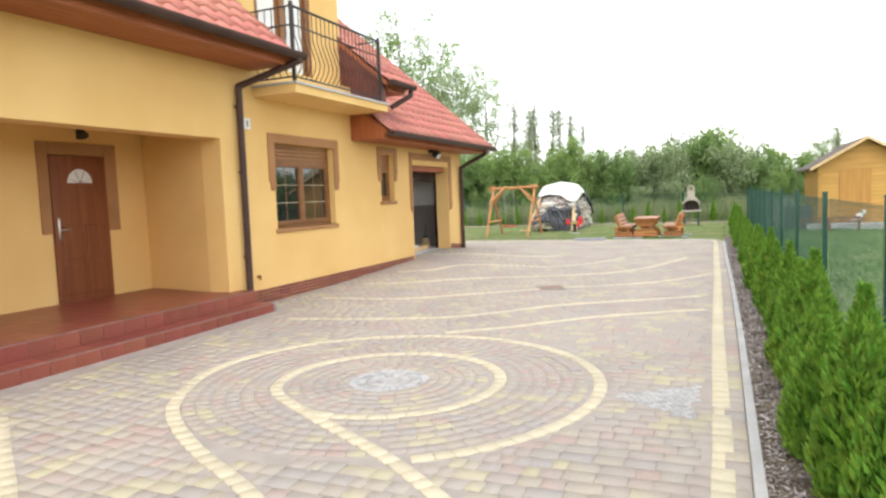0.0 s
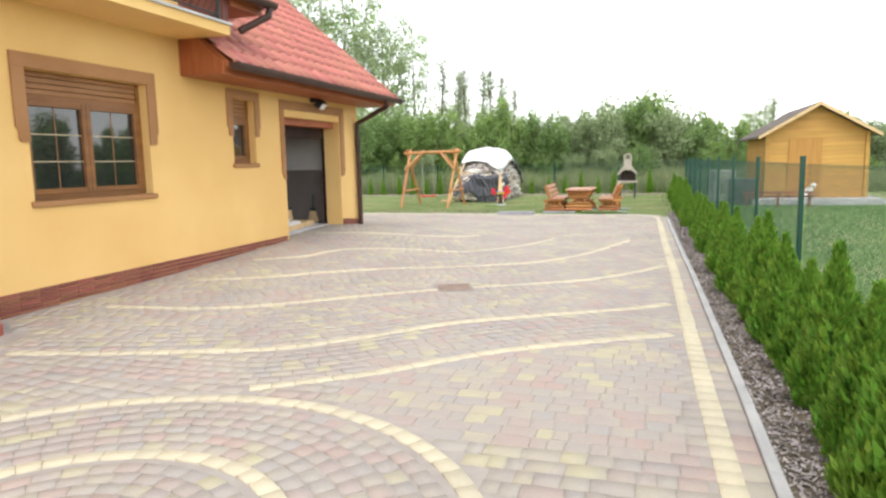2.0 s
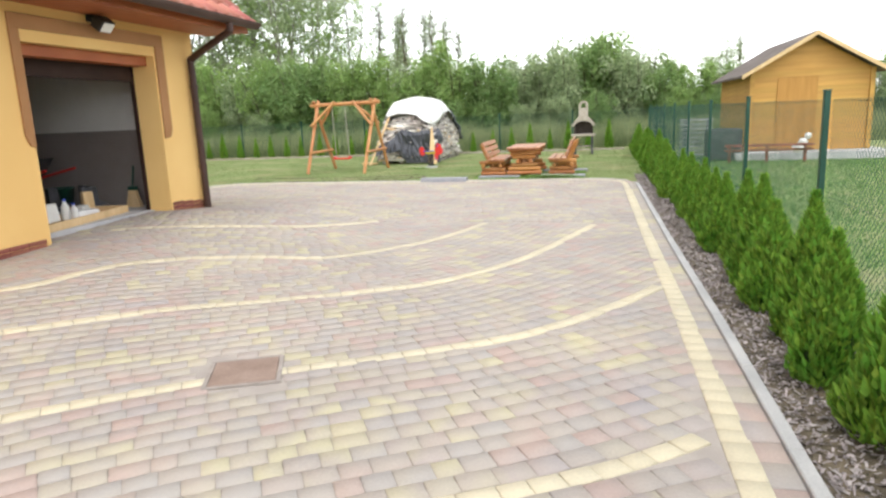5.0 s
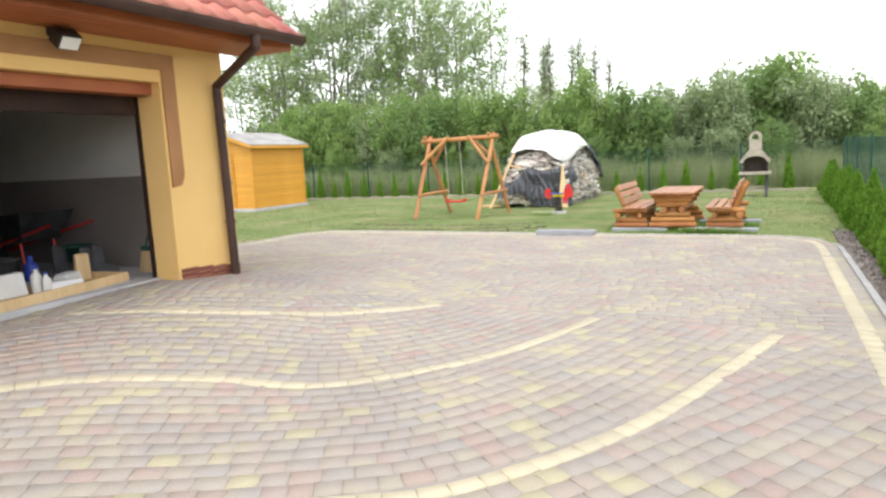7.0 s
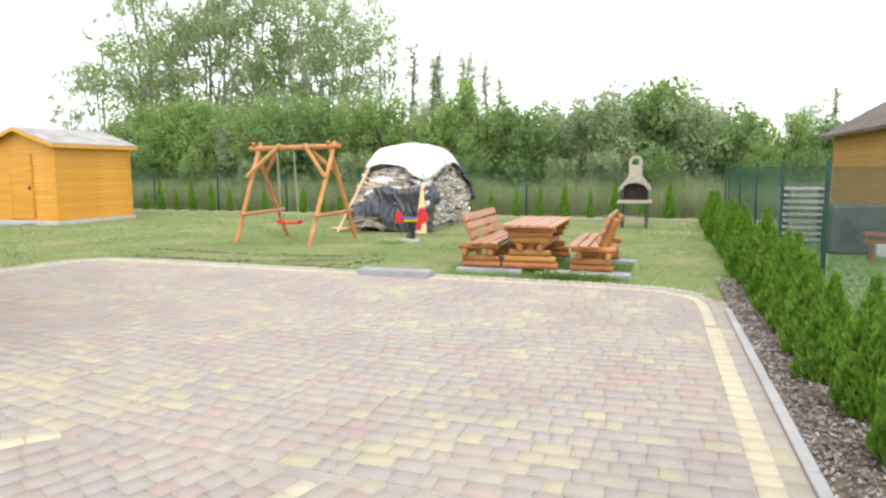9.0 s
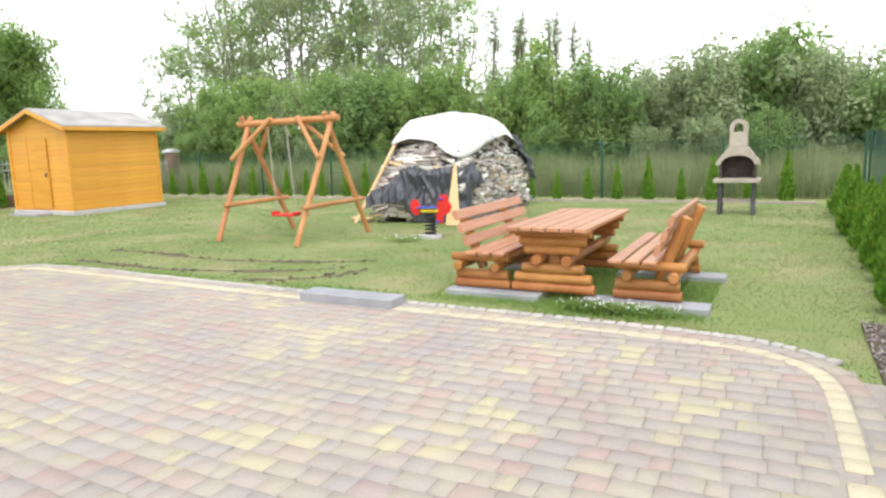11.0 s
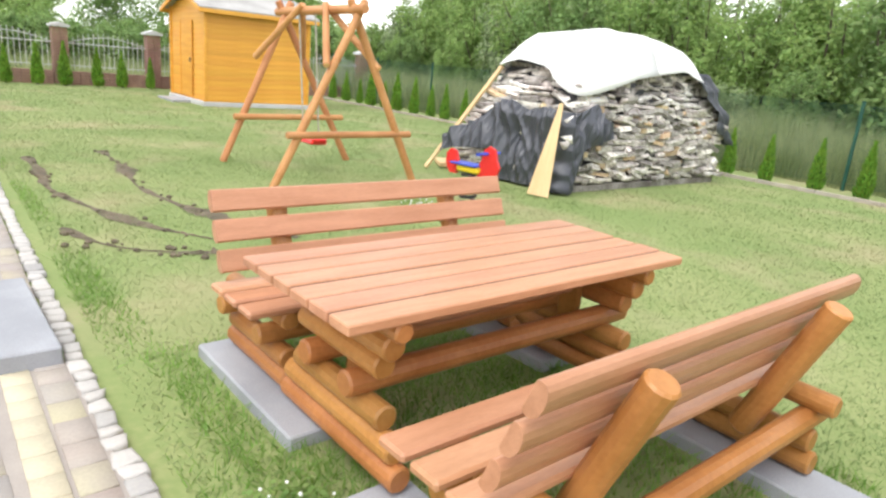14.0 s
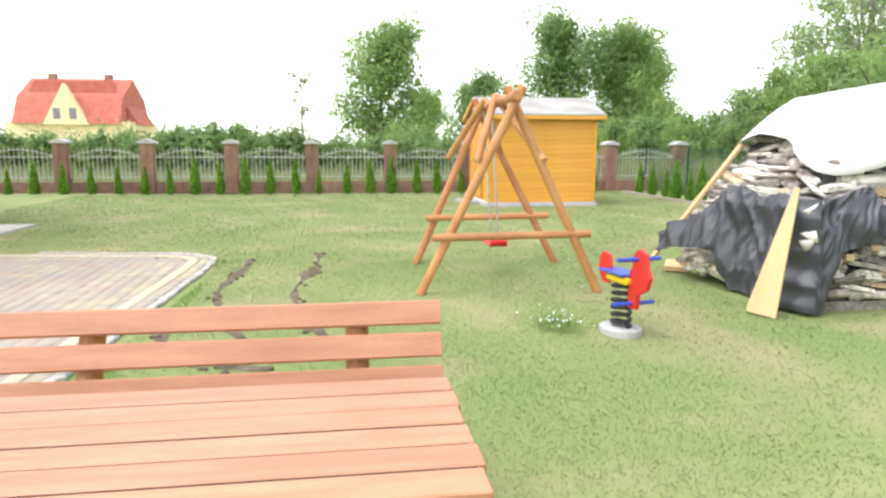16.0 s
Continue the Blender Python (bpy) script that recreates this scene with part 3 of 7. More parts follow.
# mulch of bark chips in the hedge bed
def mulch_bed():
    n = 40000
    c = np.stack([rng.uniform(0.12, 1.0, n), rng.uniform(1.5, 24.0, n), rng.uniform(-0.012, 0.02, n)], 1)
    c[:, 0] = kerb_x(c[:, 1]) + 0.06 + c[:, 0] - 0.12
    L, Wd = rng.uniform(0.008, 0.02, n), rng.uniform(0.003, 0.0075, n)
    a, b = rng.uniform(0, 6.28, n), rng.normal(0, 0.35, n)
    u = np.stack([np.cos(a), np.sin(a), b], 1) * L[:, None]
    w = np.stack([-np.sin(a), np.cos(a), rng.normal(0, 0.4, n)], 1) * Wd[:, None]
    v = np.stack([c - u - w, c + u - w, c + u + w, c - u + w], 1).reshape(-1, 3)
    f = np.arange(4 * n).reshape(-1, 4)
    ob = tagged(soup("mulch", v, f, M["mulch"]), "grey-brown bark mulch under the hedge", "mulch", kind="stuff")
    bm2 = bmesh.new()
    prism(bm2, [(0.2, 0), (1.1, 0), (1.0, 24), (-0.06, 24), (-0.06, 22)], 'z', -0.1, -0.006)
    tagged(part("hedge_bed", bm2, M["bare_soil"]), "dark soil bed under the hedge", "soil", kind="structure")


mulch_bed()

# ---------- the house ----------
W = -6.88      # front face
house = thing("house", "yellow rendered house with red tiled roof, balcony and attached garage", "house", at=(0, 0, 0))


def wall_cells(bm, ys, zs, holes, x0, x1):
    """A wall in the plane of y and z with openings cut through."""
    for y0, y1 in zip(ys[:-1], ys[1:]):
        for z0, z1 in zip(zs[:-1], zs[1:]):
            if not any(a <= (y0 + y1) / 2 <= b and c <= (z0 + z1) / 2 <= d for a, b, c, d in holes):
                box(bm, (x0, y0, z0), (x1, y1, z1))


bm = bmesh.new()
porch, win, small, gar = (2.6, 7.75, -0.2, 2.70), (9.0, 10.80, 1.28, 2.71), (12.66, 13.28, 1.66, 2.70), (14.2, 16.42, 0.3, 2.50)
wall_cells(bm, [-4, 2.6, 7.75, 9.0, 10.80, 11.3], [-0.3, 1.28, 2.70, 2.71, 3.95], [(2.6, 7.75, -1, 2.70), win], W - 0.36, W)
wall_cells(bm, [11.3, 12.66, 13.28, 14.2, 16.42, 17.35], [-0.3, 0.3, 1.66, 2.50, 2.70, 3.0], [small, (14.2, 16.42, -1, 2.50)], W - 0.36, W)
box(bm, (W - 0.36, 11.3, 3.0), (W, 11.62, 3.95))
bmesh.ops.remove_doubles(bm, verts=bm.verts[:], dist=1e-4)
part("front_wall", bm, M["render_yellow"], house)
bm = bmesh.new()
box(bm, (-16, 17.0, -0.3), (W - 0.362, 17.35, 3.0))
prism(bm, [(-16, 3.0), (-6.9, 3.0), (-11.2, 6.7)], 'y', 17.0, 17.35)
box(bm, (-16.3, -4, -0.3), (-16.0, 17.35, 3.6))
box(bm, (-16, -4.3, -0.3), (W, -4.0, 3.9))
part("side_wall", bm, M["render_yellow"], house)
# porch recess
for bm in (box(bmesh.new(), (-9.1, 2.3, -0.2), (-8.75, 8.3, 3.2)), prism(bmesh.new(), [(W - 0.362, 7.75), (W - 0.362, 8.1), (-8.748, 8.35), (-8.748, 8.03)], 'z', -0.2, 3.2), box(bmesh.new(), (-8.748, 2.2, -0.2), (W - 0.362, 2.6, 3.2))):
    part("porch_wall", bm, M["render_yellow"], house)
part("porch_ceiling", box(bmesh.new(), (-8.748, 2.6, 2.96), (W - 0.362, 7.75, 3.2)), M["render_yellow"], house)
# garage room
for lo, hi in (((-13.3, 13.0, 1.5), (-13.0, 17.0, 2.8)), ((-13.0, 16.94, 1.5), (W - 0.362, 16.998, 2.8)), ((-13.0, 12.9, 1.5), (W - 0.37, 13.0, 2.8))):
    part("garage_wall", box(bmesh.new(), lo, hi), M["plaster_white"], house, "dull white upper garage wall")
part("garage_ceiling", box(bmesh.new(), (-13.0, 12.9, 2.8), (W - 0.37, 17.0, 2.95)), M["plaster_white"], house)
for lo, hi in (((-13.3, 13.0, 0.2), (-12.996, 17.0, 1.5)), ((-13.0, 16.936, 0.2), (W - 0.362, 16.998, 1.5)), ((-13.0, 12.9, 0.2), (W - 0.37, 13.004, 1.5))):
    part("garage_dado", box(bmesh.new(), lo, hi), M["plaster_grey"], house, "grey-brown painted lower garage wall")
bm = bmesh.new()
box(bm, (-13.0, 13.0, 0.1), (W - 0.3, 16.94, 0.335))
part("garage_floor", bm, M["concrete"], house, "grey concrete garage floor")
# steps and porch floor
bm = bmesh.new()
box(bm, (-8.75, 2.6, -0.1), (-6.62, 8.02, 0.385)); box(bm, (-6.62, 2.6, -0.1), (-6.3, 8.1, 0.2))
part("porch_step", bm, M["grout"], house, "two tiled steps")
# upper storey behind the balcony
bm = bmesh.new()
box(bm, (-7.4, 8.3, 3.4), (-7.1, 9.0, 6.4)); box(bm, (-7.4, 9.0, 5.75), (-7.1, 10.62, 6.4)); box(bm, (-7.4, 10.62, 3.4), (-7.1, 11.6, 6.4))
part("upper_wall", bm, M["render_yellow"], house)
bm = bmesh.new()
prism(bm, [(W + 0.002, 3.40), (-6.05, 3.40), (-6.05, 3.53), (-7.1, 3.53), (-7.1, 3.40)], 'y', 8.55, 11.55)
balcony = part("balcony", bm, M["render_yellow"], house, "yellow rendered balcony slab")
bm = bmesh.new()
box(bm, (-7.1, 8.52, 3.532), (-6.02, 11.58, 3.565))
part("balcony_floor", bm, M["concrete"], balcony, "pale tiled balcony edge")

SL = 0.868     # rise of the roofs per metre


def roof_deck(y0, y1, xe, ze, xr, name):
    bm = bmesh.new()
    h = (xe - xr) * SL
    prism(bm, [(xe, ze - 0.02), (xe, ze - 0.12), (xr, ze + h - 0.12), (xr, ze + h - 0.02)], 'y', y0, y1)
    return part(name, bm, M["soffit"], house)


def tile_mesh():
    """One pressed roof tile, 0.30 wide and 0.40 long, lying along the slope from its lower edge."""
    n = 8
    v, f = [], []
    for k, (s, dz) in enumerate(((0.0, -0.012), (0.0, 0.046), (0.40, 0.004))):
        for i in range(n + 1):
            u = i / n
            w = 0.042 * max(0.0, math.cos((u - 0.28) * 2 * math.pi)) ** 0.8
            v.append((-s, u * 0.302, dz + w))
    for k in range(2):
        for i in range(n):
            a = k * (n + 1) + i
            f.append((a, a + 1, a + n + 2, a + n + 1))
    me = bpy.data.meshes.new("roof_tile")
    me.from_pydata(v, [], f)
    me.materials.append(M["roof_tile"])
    me.shade_smooth()
    return me, np.array(v), np.array(f)


TILE, TILE_V, TILE_F = tile_mesh()
ROOF_JOBS = []


def roof(y0, y1, xe, ze, xr, name, rows_as_pieces):
    deck = roof_deck(y0, y1, xe, ze, xr, name)
    ca = 1 / math.hypot(1, SL)
    cols, rows = int(round((y1 - y0) / 0.30)), int((xe - xr) / ca / 0.345)
    V, F = [], []
    for r in range(rows):
        for k in range(cols):
            d = r * 0.345
            o = Vector((xe + 0.05 - d * ca, y0 + k * 0.30, ze + (d * ca - 0.05) * SL))
            if r < rows_as_pieces:
                ROOF_JOBS.append((deck, o))
            else:
                tilt = math.atan(SL)
                x, yy, z = TILE_V.T
                V.append(np.stack([x * math.cos(tilt) + z * math.sin(tilt) + o.x, yy + o.y, -x * math.sin(tilt) + z * math.cos(tilt) + o.z], 1))
                F.append(TILE_F + len(F) * len(TILE_V))
    if V:
        soup("roof_tiles", np.concatenate(V), np.concatenate(F), M["roof_tile"], deck, "orange-red profiled roof tiles", smooth=True)["kind"] = "stuff"


roof(11.55, 17.85, -6.10, 3.08, -11.2, "garage_roof", 11)
roof(-4.3, 8.6, -6.05, 3.97, -11.2, "main_roof", 2)
roof(11.55, 12.45, -6.05, 4.02, -11.2, "bay_roof", 2)
# back slopes
bm = bmesh.new()
prism(bm, [(-11.2, 8.4), (-17, 3.4), (-17, 3.25), (-11.2, 8.25)], 'y', -4.3, 12.5)
prism(bm, [(-11.2, 7.4), (-16.4, 3.1), (-16.4, 2.95), (-11.2, 7.25)], 'y', 12.5, 17.4)
part("back_roof", bm, M["roof_tile"], house)
# cheeks of the balcony bay
bm = bmesh.new()
prism(bm, [(-6.15, 3.56), (-6.15, 3.96), (-7.15, 4.88), (-7.15, 3.56)], 'y', 11.56, 11.68)
part("bay_cheek", bm, M["dark_board"], house, "dark brown clad cheek beside the balcony")


def eave(y0, y1, xe, z):
    """Soffit boards and fascia."""
    sof = part("soffit", box(bmesh.new(), (xe - 0.08, y0, z - 0.015), (xe - 0.05, y1, z + 0.17)), M["soffit"], house, "red-brown stained soffit boards")
    for k in range(5):
        xa = W + 0.001 + k * (xe - 0.08 - W) / 5
        part("soffit_board", box(bmesh.new(), (xa, y0, z), (xa + (xe - 0.08 - W) / 5 - 0.006, y1, z + 0.02), 0.003), M["soffit"], sof)
    for ya in (y0, y1 - 0.03):
        part("end_board", prism(bmesh.new(), [(W + 0.001, z + 0.02), (xe - 0.08, z + 0.02), (xe - 0.08, z + 0.17), (W + 0.001, z + 0.78)], 'y', ya, ya + 0.03), M["soffit"], sof)
    return sof


eave(11.5, 17.78, -6.10, 2.90)
eave(-4.2, 8.55, -6.05, 3.80)
eave(11.68, 12.45, -6.05, 3.84)


def gutter(y0, y1, x, z):
    bm = bmesh.new()
    out = [(x + 0.085 * math.cos(a), z + 0.095 * math.sin(a)) for a in np.linspace(math.pi, 2 * math.pi, 9)]
    inn = [(x + 0.077 * math.cos(a), z + 0.087 * math.sin(a)) for a in np.linspace(2 * math.pi, math.pi, 9)]
    prism(bm, out + inn, 'y', y0, y1)
    for yy in (y0 - 0.01, y1):
        prism(bm, out, 'y', yy, yy + 0.01)
    return part("gutter", bm, M["gutter"], house, "dark brown plastic gutter")


gutter(11.5, 17.76, -5.98, 3.03)
gutter(-4.3, 8.62, -5.93, 3.96)
gutter(11.5, 12.5, -5.93, 4.0)


def downpipe(pts, brackets=()):
    bm = bmesh.new()
    pipe(bm, pts, 0.052, 12)
    ob = part("downpipe", bm, M["gutter"], house, "dark brown round downpipe")
    for z in brackets:
        bm = bmesh.new()
        tube(bm, (pts[-1][0], pts[-1][1], z - 0.02), (pts[-1][0], pts[-1][1], z + 0.02), 0.055, seg=12)
        box(bm, (W, pts[-1][1] - 0.015, z - 0.012), (pts[-1][0], pts[-1][1] + 0.015, z + 0.012))
        part("bracket", bm, M["gutter"], ob)


downpipe([(-5.93, 8.5, 3.95), (-5.93, 8.5, 3.84), (-6.80, 8.14, 3.5), (-6.80, 8.12, 0.12)], (0.9, 2.2, 3.2))
downpipe([(-5.98, 16.98, 2.96), (-5.98, 16.98, 2.84), (-6.80, 17.17, 2.5), (-6.80, 17.2, 0.2)], (0.9, 2.1))
downpipe([(-5.93, 12.4, 3.95), (-5.93, 12.35, 3.8), (-6.2, 12.0, 3.55)])


# plaster surrounds of the openings
def surround(y0, y1, z0, z1, drop, wd, sill=None, near=None):
    t = 0.025
    near = near or wd
    sur = part("surround", box(bmesh.new(), (W, y0 - near, z1), (W + t, y1 + wd, z1 + wd), 0.004), M["trim_tan"], house, "raised tan plaster surround")
    for ya, yb, f in ((y0 - near, y0, -1), (y1, y1 + wd, 1)):
        bm = bmesh.new()
        o = ya if f < 0 else yb
        i = yb if f < 0 else ya
        prism(bm, [(i, z1), (o, z1), (o, drop + 0.16), (o - f * 0.03, drop + 0.12), (o - f * 0.03, drop + 0.03), (o - f * 0.06, drop), (i, drop)], 'x', W, W + t)
        part("surround_leg", bm, M["trim_tan"], sur)
    if sill:
        bm = bmesh.new()
        box(bm, (W - 0.16, y0 - 0.05, z0 - 0.065), (W + 0.035, y1 + 0.05, z0), 0.008)
        part("window_sill", bm, M["trim_tan"], house, "tan clinker window sill")


surround(9.0, 10.80, 1.28, 2.71, 1.92, 0.155, True)
surround(12.66, 13.28, 1.66, 2.70, 2.1, 0.14, True)
gs = part("surround", box(bmesh.new(), (W, 14.07, 2.63), (W + 0.025, 16.62, 2.79), 0.004), M["trim_tan"], house, "raised tan plaster surround")
for ya, yb, f in ((14.07, 14.19, -1), (16.45, 16.62, 1)):
    bm = bmesh.new()
    o, i = (ya, yb) if f < 0 else (yb, ya)
    prism(bm, [(i, 2.63), (o, 2.63), (o, 1.5), (o - f * 0.02, 1.44), (o - f * 0.05, 1.38), (i, 1.36)], 'x', W, W + 0.025)
    part("surround_leg", bm, M["trim_tan"], gs)
part("lintel_board", box(bmesh.new(), (W - 0.34, 14.2, 2.37), (W - 0.12, 16.42, 2.498), 0.004), M["soffit"], house, "red-brown board under the garage lintel")


def window(y0, y1, z0, z1, sashes, shutter_h, bars=True):
    bm = bmesh.new()
    x0, x1 = W - 0.20, W - 0.12
    f = 0.06
    box(bm, (x0, y0, z0), (x1, y0 + f, z1)); box(bm, (x0, y1 - f, z0), (x1, y1, z1))
    box(bm, (x0, y0 + f, z0), (x1, y1 - f, z0 + f)); box(bm, (x0, y0 + f, z1 - shutter_h - f), (x1, y1 - f, z1 - shutter_h))
    wnd = part("window", bm, M["window_wood"], house, "golden-brown wooden window frame")
    bm = bmesh.new()
    for k in range(4):
        h = shutter_h / 4
        box(bm, (x1 - 0.05, y0 + f + 0.002, z1 - shutter_h + k * h), (x1 - 0.005, y1 - f - 0.002, z1 - shutter_h + (k + 1) * h - 0.006), 0.008)
    part("roller_shutter", bm, M["shutter"], wnd, "brown roller shutter box")
    zt = z1 - shutter_h - f
    wd = (y1 - y0 - 2 * f) / sashes
    for s in range(sashes):
        a, b = y0 + f + s * wd, y0 + f + (s + 1) * wd
        bm = bmesh.new()
        g = 0.065
        xs = x1 + 0.012
        box(bm, (x0 + 0.01, a + 0.002, z0 + f), (xs, a + g, zt), 0.006); box(bm, (x0 + 0.01, b - g, z0 + f), (xs, b - 0.002, zt), 0.006)
        box(bm, (x0 + 0.012, a + g, z0 + f), (xs - 0.002, b - g, z0 + f + g), 0.006); box(bm, (x0 + 0.012, a + g, zt - g), (xs - 0.002, b - g, zt), 0.006)
        sash = part("sash", bm, M["window_wood"], wnd)
        bm = bmesh.new()
        box(bm, (x0 + 0.03, a + g, z0 + f + g), (x0 + 0.045, b - g, zt - g))
        part("pane", bm, M["glass"], wnd)
        if bars:
            for k in (1, 2):
                zz = z0 + f + g + (zt - z0 - f - 2 * g) * k / 3
                part("glazing_bar", box(bmesh.new(), (x0 + 0.046, a + g, zz - 0.006), (x0 + 0.052, b - g, zz + 0.006)), M["glazing"], wnd, "thin pale glazing bar")
            part("glazing_bar", box(bmesh.new(), (x0 + 0.046, (a + b) / 2 - 0.006, z0 + f + g), (x0 + 0.050, (a + b) / 2 + 0.006, zt - g)), M["shutter"], wnd)


window(9.0, 10.80, 1.28, 2.71, 2, 0.26)
window(12.66, 13.28, 1.66, 2.70, 1, 0.28, False)
# added dark panels close the openings behind the windows, coloured as unlit rooms
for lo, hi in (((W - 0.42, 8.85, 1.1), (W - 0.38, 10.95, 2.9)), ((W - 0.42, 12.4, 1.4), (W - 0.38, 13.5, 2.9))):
    part("room_back", box(bmesh.new(), lo, hi), M["dark_and_shade"], house, "dark panel standing for the unlit room behind the window")
# front door
DX = -8.748
bm = bmesh.new()
box(bm, (DX, 6.36, 0.386), (DX + 0.05, 7.26, 2.52), 0.006)
door = part("front_door", bm, M["door_wood"], house, "red-brown panelled front door with half-round pane")
bm = bmesh.new()
for z0, z1 in ((0.5, 0.95), (1.02, 1.5)):
    for a, b in ((6.46, 6.78), (6.84, 7.16)):
        box(bm, (DX + 0.05, a, z0), (DX + 0.062, b, z1), 0.01)
part("door_panel", bm, M["door_wood"], door)
bm = bmesh.new()
prism(bm, [(6.81 + 0.2 * math.cos(a), 2.12 + 0.2 * math.sin(a)) for a in np.linspace(0, math.pi, 14)], 'x', DX + 0.05, DX + 0.058)
part("fanlight", bm, M["white"], door, "half-round frosted pane")
bm = bmesh.new()
for a in np.linspace(0.3, math.pi - 0.3, 4):
    box(bm, (DX + 0.058, 6.806, 2.125), (DX + 0.064, 6.814, 2.3), m=Matrix.Translation((0, 6.81, 2.12)) @ Matrix.Rotation(a - math.pi / 2, 4, 'X') @ Matrix.Translation((0, -6.81, -2.12)))
part("fanlight_bar", bm, M["grey_paint"], door)
bm = bmesh.new()
box(bm, (DX + 0.05, 6.41, 1.3), (DX + 0.06, 6.45, 1.62), 0.003)
tube(bm, (DX + 0.06, 6.43, 1.45), (DX + 0.11, 6.43, 1.45), 0.01)
tube(bm, (DX + 0.11, 6.42, 1.45), (DX + 0.11, 6.56, 1.45), 0.01)
part("door_handle", bm, M["chrome"], door, "chrome lever handle", True)
bm = bmesh.new()
box(bm, (DX, 6.2, 1.4), (DX + 0.03, 6.352, 2.7), 0.004); box(bm, (DX, 7.268, 1.4), (DX + 0.03, 7.48, 2.7), 0.004); box(bm, (DX, 6.352, 2.53), (DX + 0.03, 7.268, 2.7), 0.004)
part("surround", bm, M["trim_tan"], house, "tan plaster door surround")
bm = bmesh.new()
box(bm, (DX, 6.84, 2.76), (DX + 0.06, 6.94, 2.9), 0.01); tube(bm, (DX + 0.06, 6.89, 2.86), (DX + 0.14, 6.89, 2.8), 0.05, 0.06, 12)
part("porch_lamp", bm, M["iron"], house, "small dark porch wall lamp")
# plaque with an unreadable mark
bm = bmesh.new()
box(bm, (W, 8.29, 2.88), (W + 0.02, 8.44, 3.05), 0.004)
pl = part("plaque", bm, M["white"], house, "small white enamel plaque")
bm = bmesh.new()
box(bm, (W + 0.02, 8.345, 2.92), (W + 0.023, 8.385, 3.01))
part("plaque_mark", bm, M["grey_paint"], pl)
bm = bmesh.new()
tube(bm, (W, 8.42, 0.55), (W + 0.05, 8.42, 0.55), 0.025); tube(bm, (W + 0.05, 8.42, 0.58), (W + 0.05, 8.42, 0.5), 0.014)
part("tap", bm, M["window_wood"], house, "brass garden tap")
# floodlight above the garage
LY = 15.27
bm = bmesh.new()
box(bm, (W, LY - 0.05, 2.82), (W + 0.05, LY + 0.05, 2.94), 0.01); tube(bm, (W + 0.04, LY, 2.88), (W + 0.16, LY, 2.85), 0.03)
box(bm, (-0.06, -0.085, -0.06), (0.06, 0.085, 0.06), 0.012, Matrix.Translation((W + 0.2, LY, 2.78)) @ Matrix.Diagonal((1.25, 1.25, 1.25, 1)) @ Matrix.Rotation(radians(40), 4, 'Y'))
fl = part("floodlight", bm, M["iron"], house, "black floodlight over the garage door")
bm = bmesh.new()
box(bm, (0.06, -0.07, -0.048), (0.064, 0.07, 0.048), 0, Matrix.Translation((W + 0.2, LY, 2.78)) @ Matrix.Diagonal((1.25, 1.25, 1.25, 1)) @ Matrix.Rotation(radians(40), 4, 'Y'))
part("lens", bm, M["white"], fl)
# garage door: rolled-up edge and rails
bm = bmesh.new()
box(bm, (W - 0.44, 14.22, 2.17), (W - 0.38, 16.40, 2.5), 0.01)
gd = part("garage_door", bm, M["door_dark"], house, "dark brown garage door, raised open")
bm = bmesh.new()
box(bm, (-10.4, 14.2, 2.42), (W - 0.42, 16.36, 2.46), 0.01)
part("door_leaf", bm, M["gutter"], gd)
for yy in (14.1, 16.44):
    bm = bmesh.new()
    box(bm, (W - 0.43, yy - 0.03, 0.336), (W - 0.37, yy + 0.03, 2.4))
    part("door_rail", bm, M["door_dark"], gd)

# balcony railing, balcony door
railing = part("railing", box(bmesh.new(), (-6.16, 8.66, 4.72), (-6.12, 11.44, 4.75), 0.004), M["iron"], balcony, "black wrought-iron railing with bellied bars")
for a, b in (((-6.14, 8.66, 4.45), (-6.14, 11.44, 4.45)), ((-6.14, 8.66, 3.66), (-6.14, 11.44, 3.66)), ((-6.14, 8.66, 4.735), (-7.1, 8.66, 4.735)), ((-6.14, 8.66, 4.45), (-7.1, 8.66, 4.45)), ((-6.14, 8.66, 3.66), (-7.1, 8.66, 3.66)), ((-6.14, 11.44, 4.735), (-6.6, 11.44, 4.735)), ((-6.14, 11.44, 3.66), (-6.6, 11.44, 3.66))):
    part("rail_bar", tube(bmesh.new(), a, b, 0.014, seg=6), M["iron"], railing)


def bellied_bar():
    bm = bmesh.new()
    pts = [(0, 0, 3.66), (0.09, 0, 3.78), (0.12, 0, 3.92), (0.06, 0, 4.12), (0, 0, 4.3), (0, 0, 4.74)]
    pipe(bm, pts, 0.008, 5)
    return mesh_of("baluster", bm, M["iron"])


bar = bellied_bar()
for k in range(22):
    o = new("baluster", bar)
    o.parent, o.matrix_world = railing, pose(-6.14, 8.72 + k * 0.125, 0)
for k in range(7):
    o = new("baluster", bar)
    o.parent, o.matrix_world = railing, pose(-6.25 - k * 0.13, 8.66, 0, 0, 0, -90)
for yy in (8.66, 11.44):
    part("rail_post", box(bmesh.new(), (-6.165, yy - 0.025, 3.56), (-6.115, yy + 0.025, 4.8), 0.004), M["iron"], railing)
for lo, hi in (((-7.3, 9.0, 3.566), (-7.12, 9.1, 5.75)), ((-7.3, 9.72, 3.566), (-7.12, 9.86, 5.75)), ((-7.3, 10.5, 3.566), (-7.12, 10.62, 5.75))):
    part("balcony_jamb", box(bmesh.new(), lo, hi, 0.006), M["window_wood"], house, "brown wooden balcony door jamb")
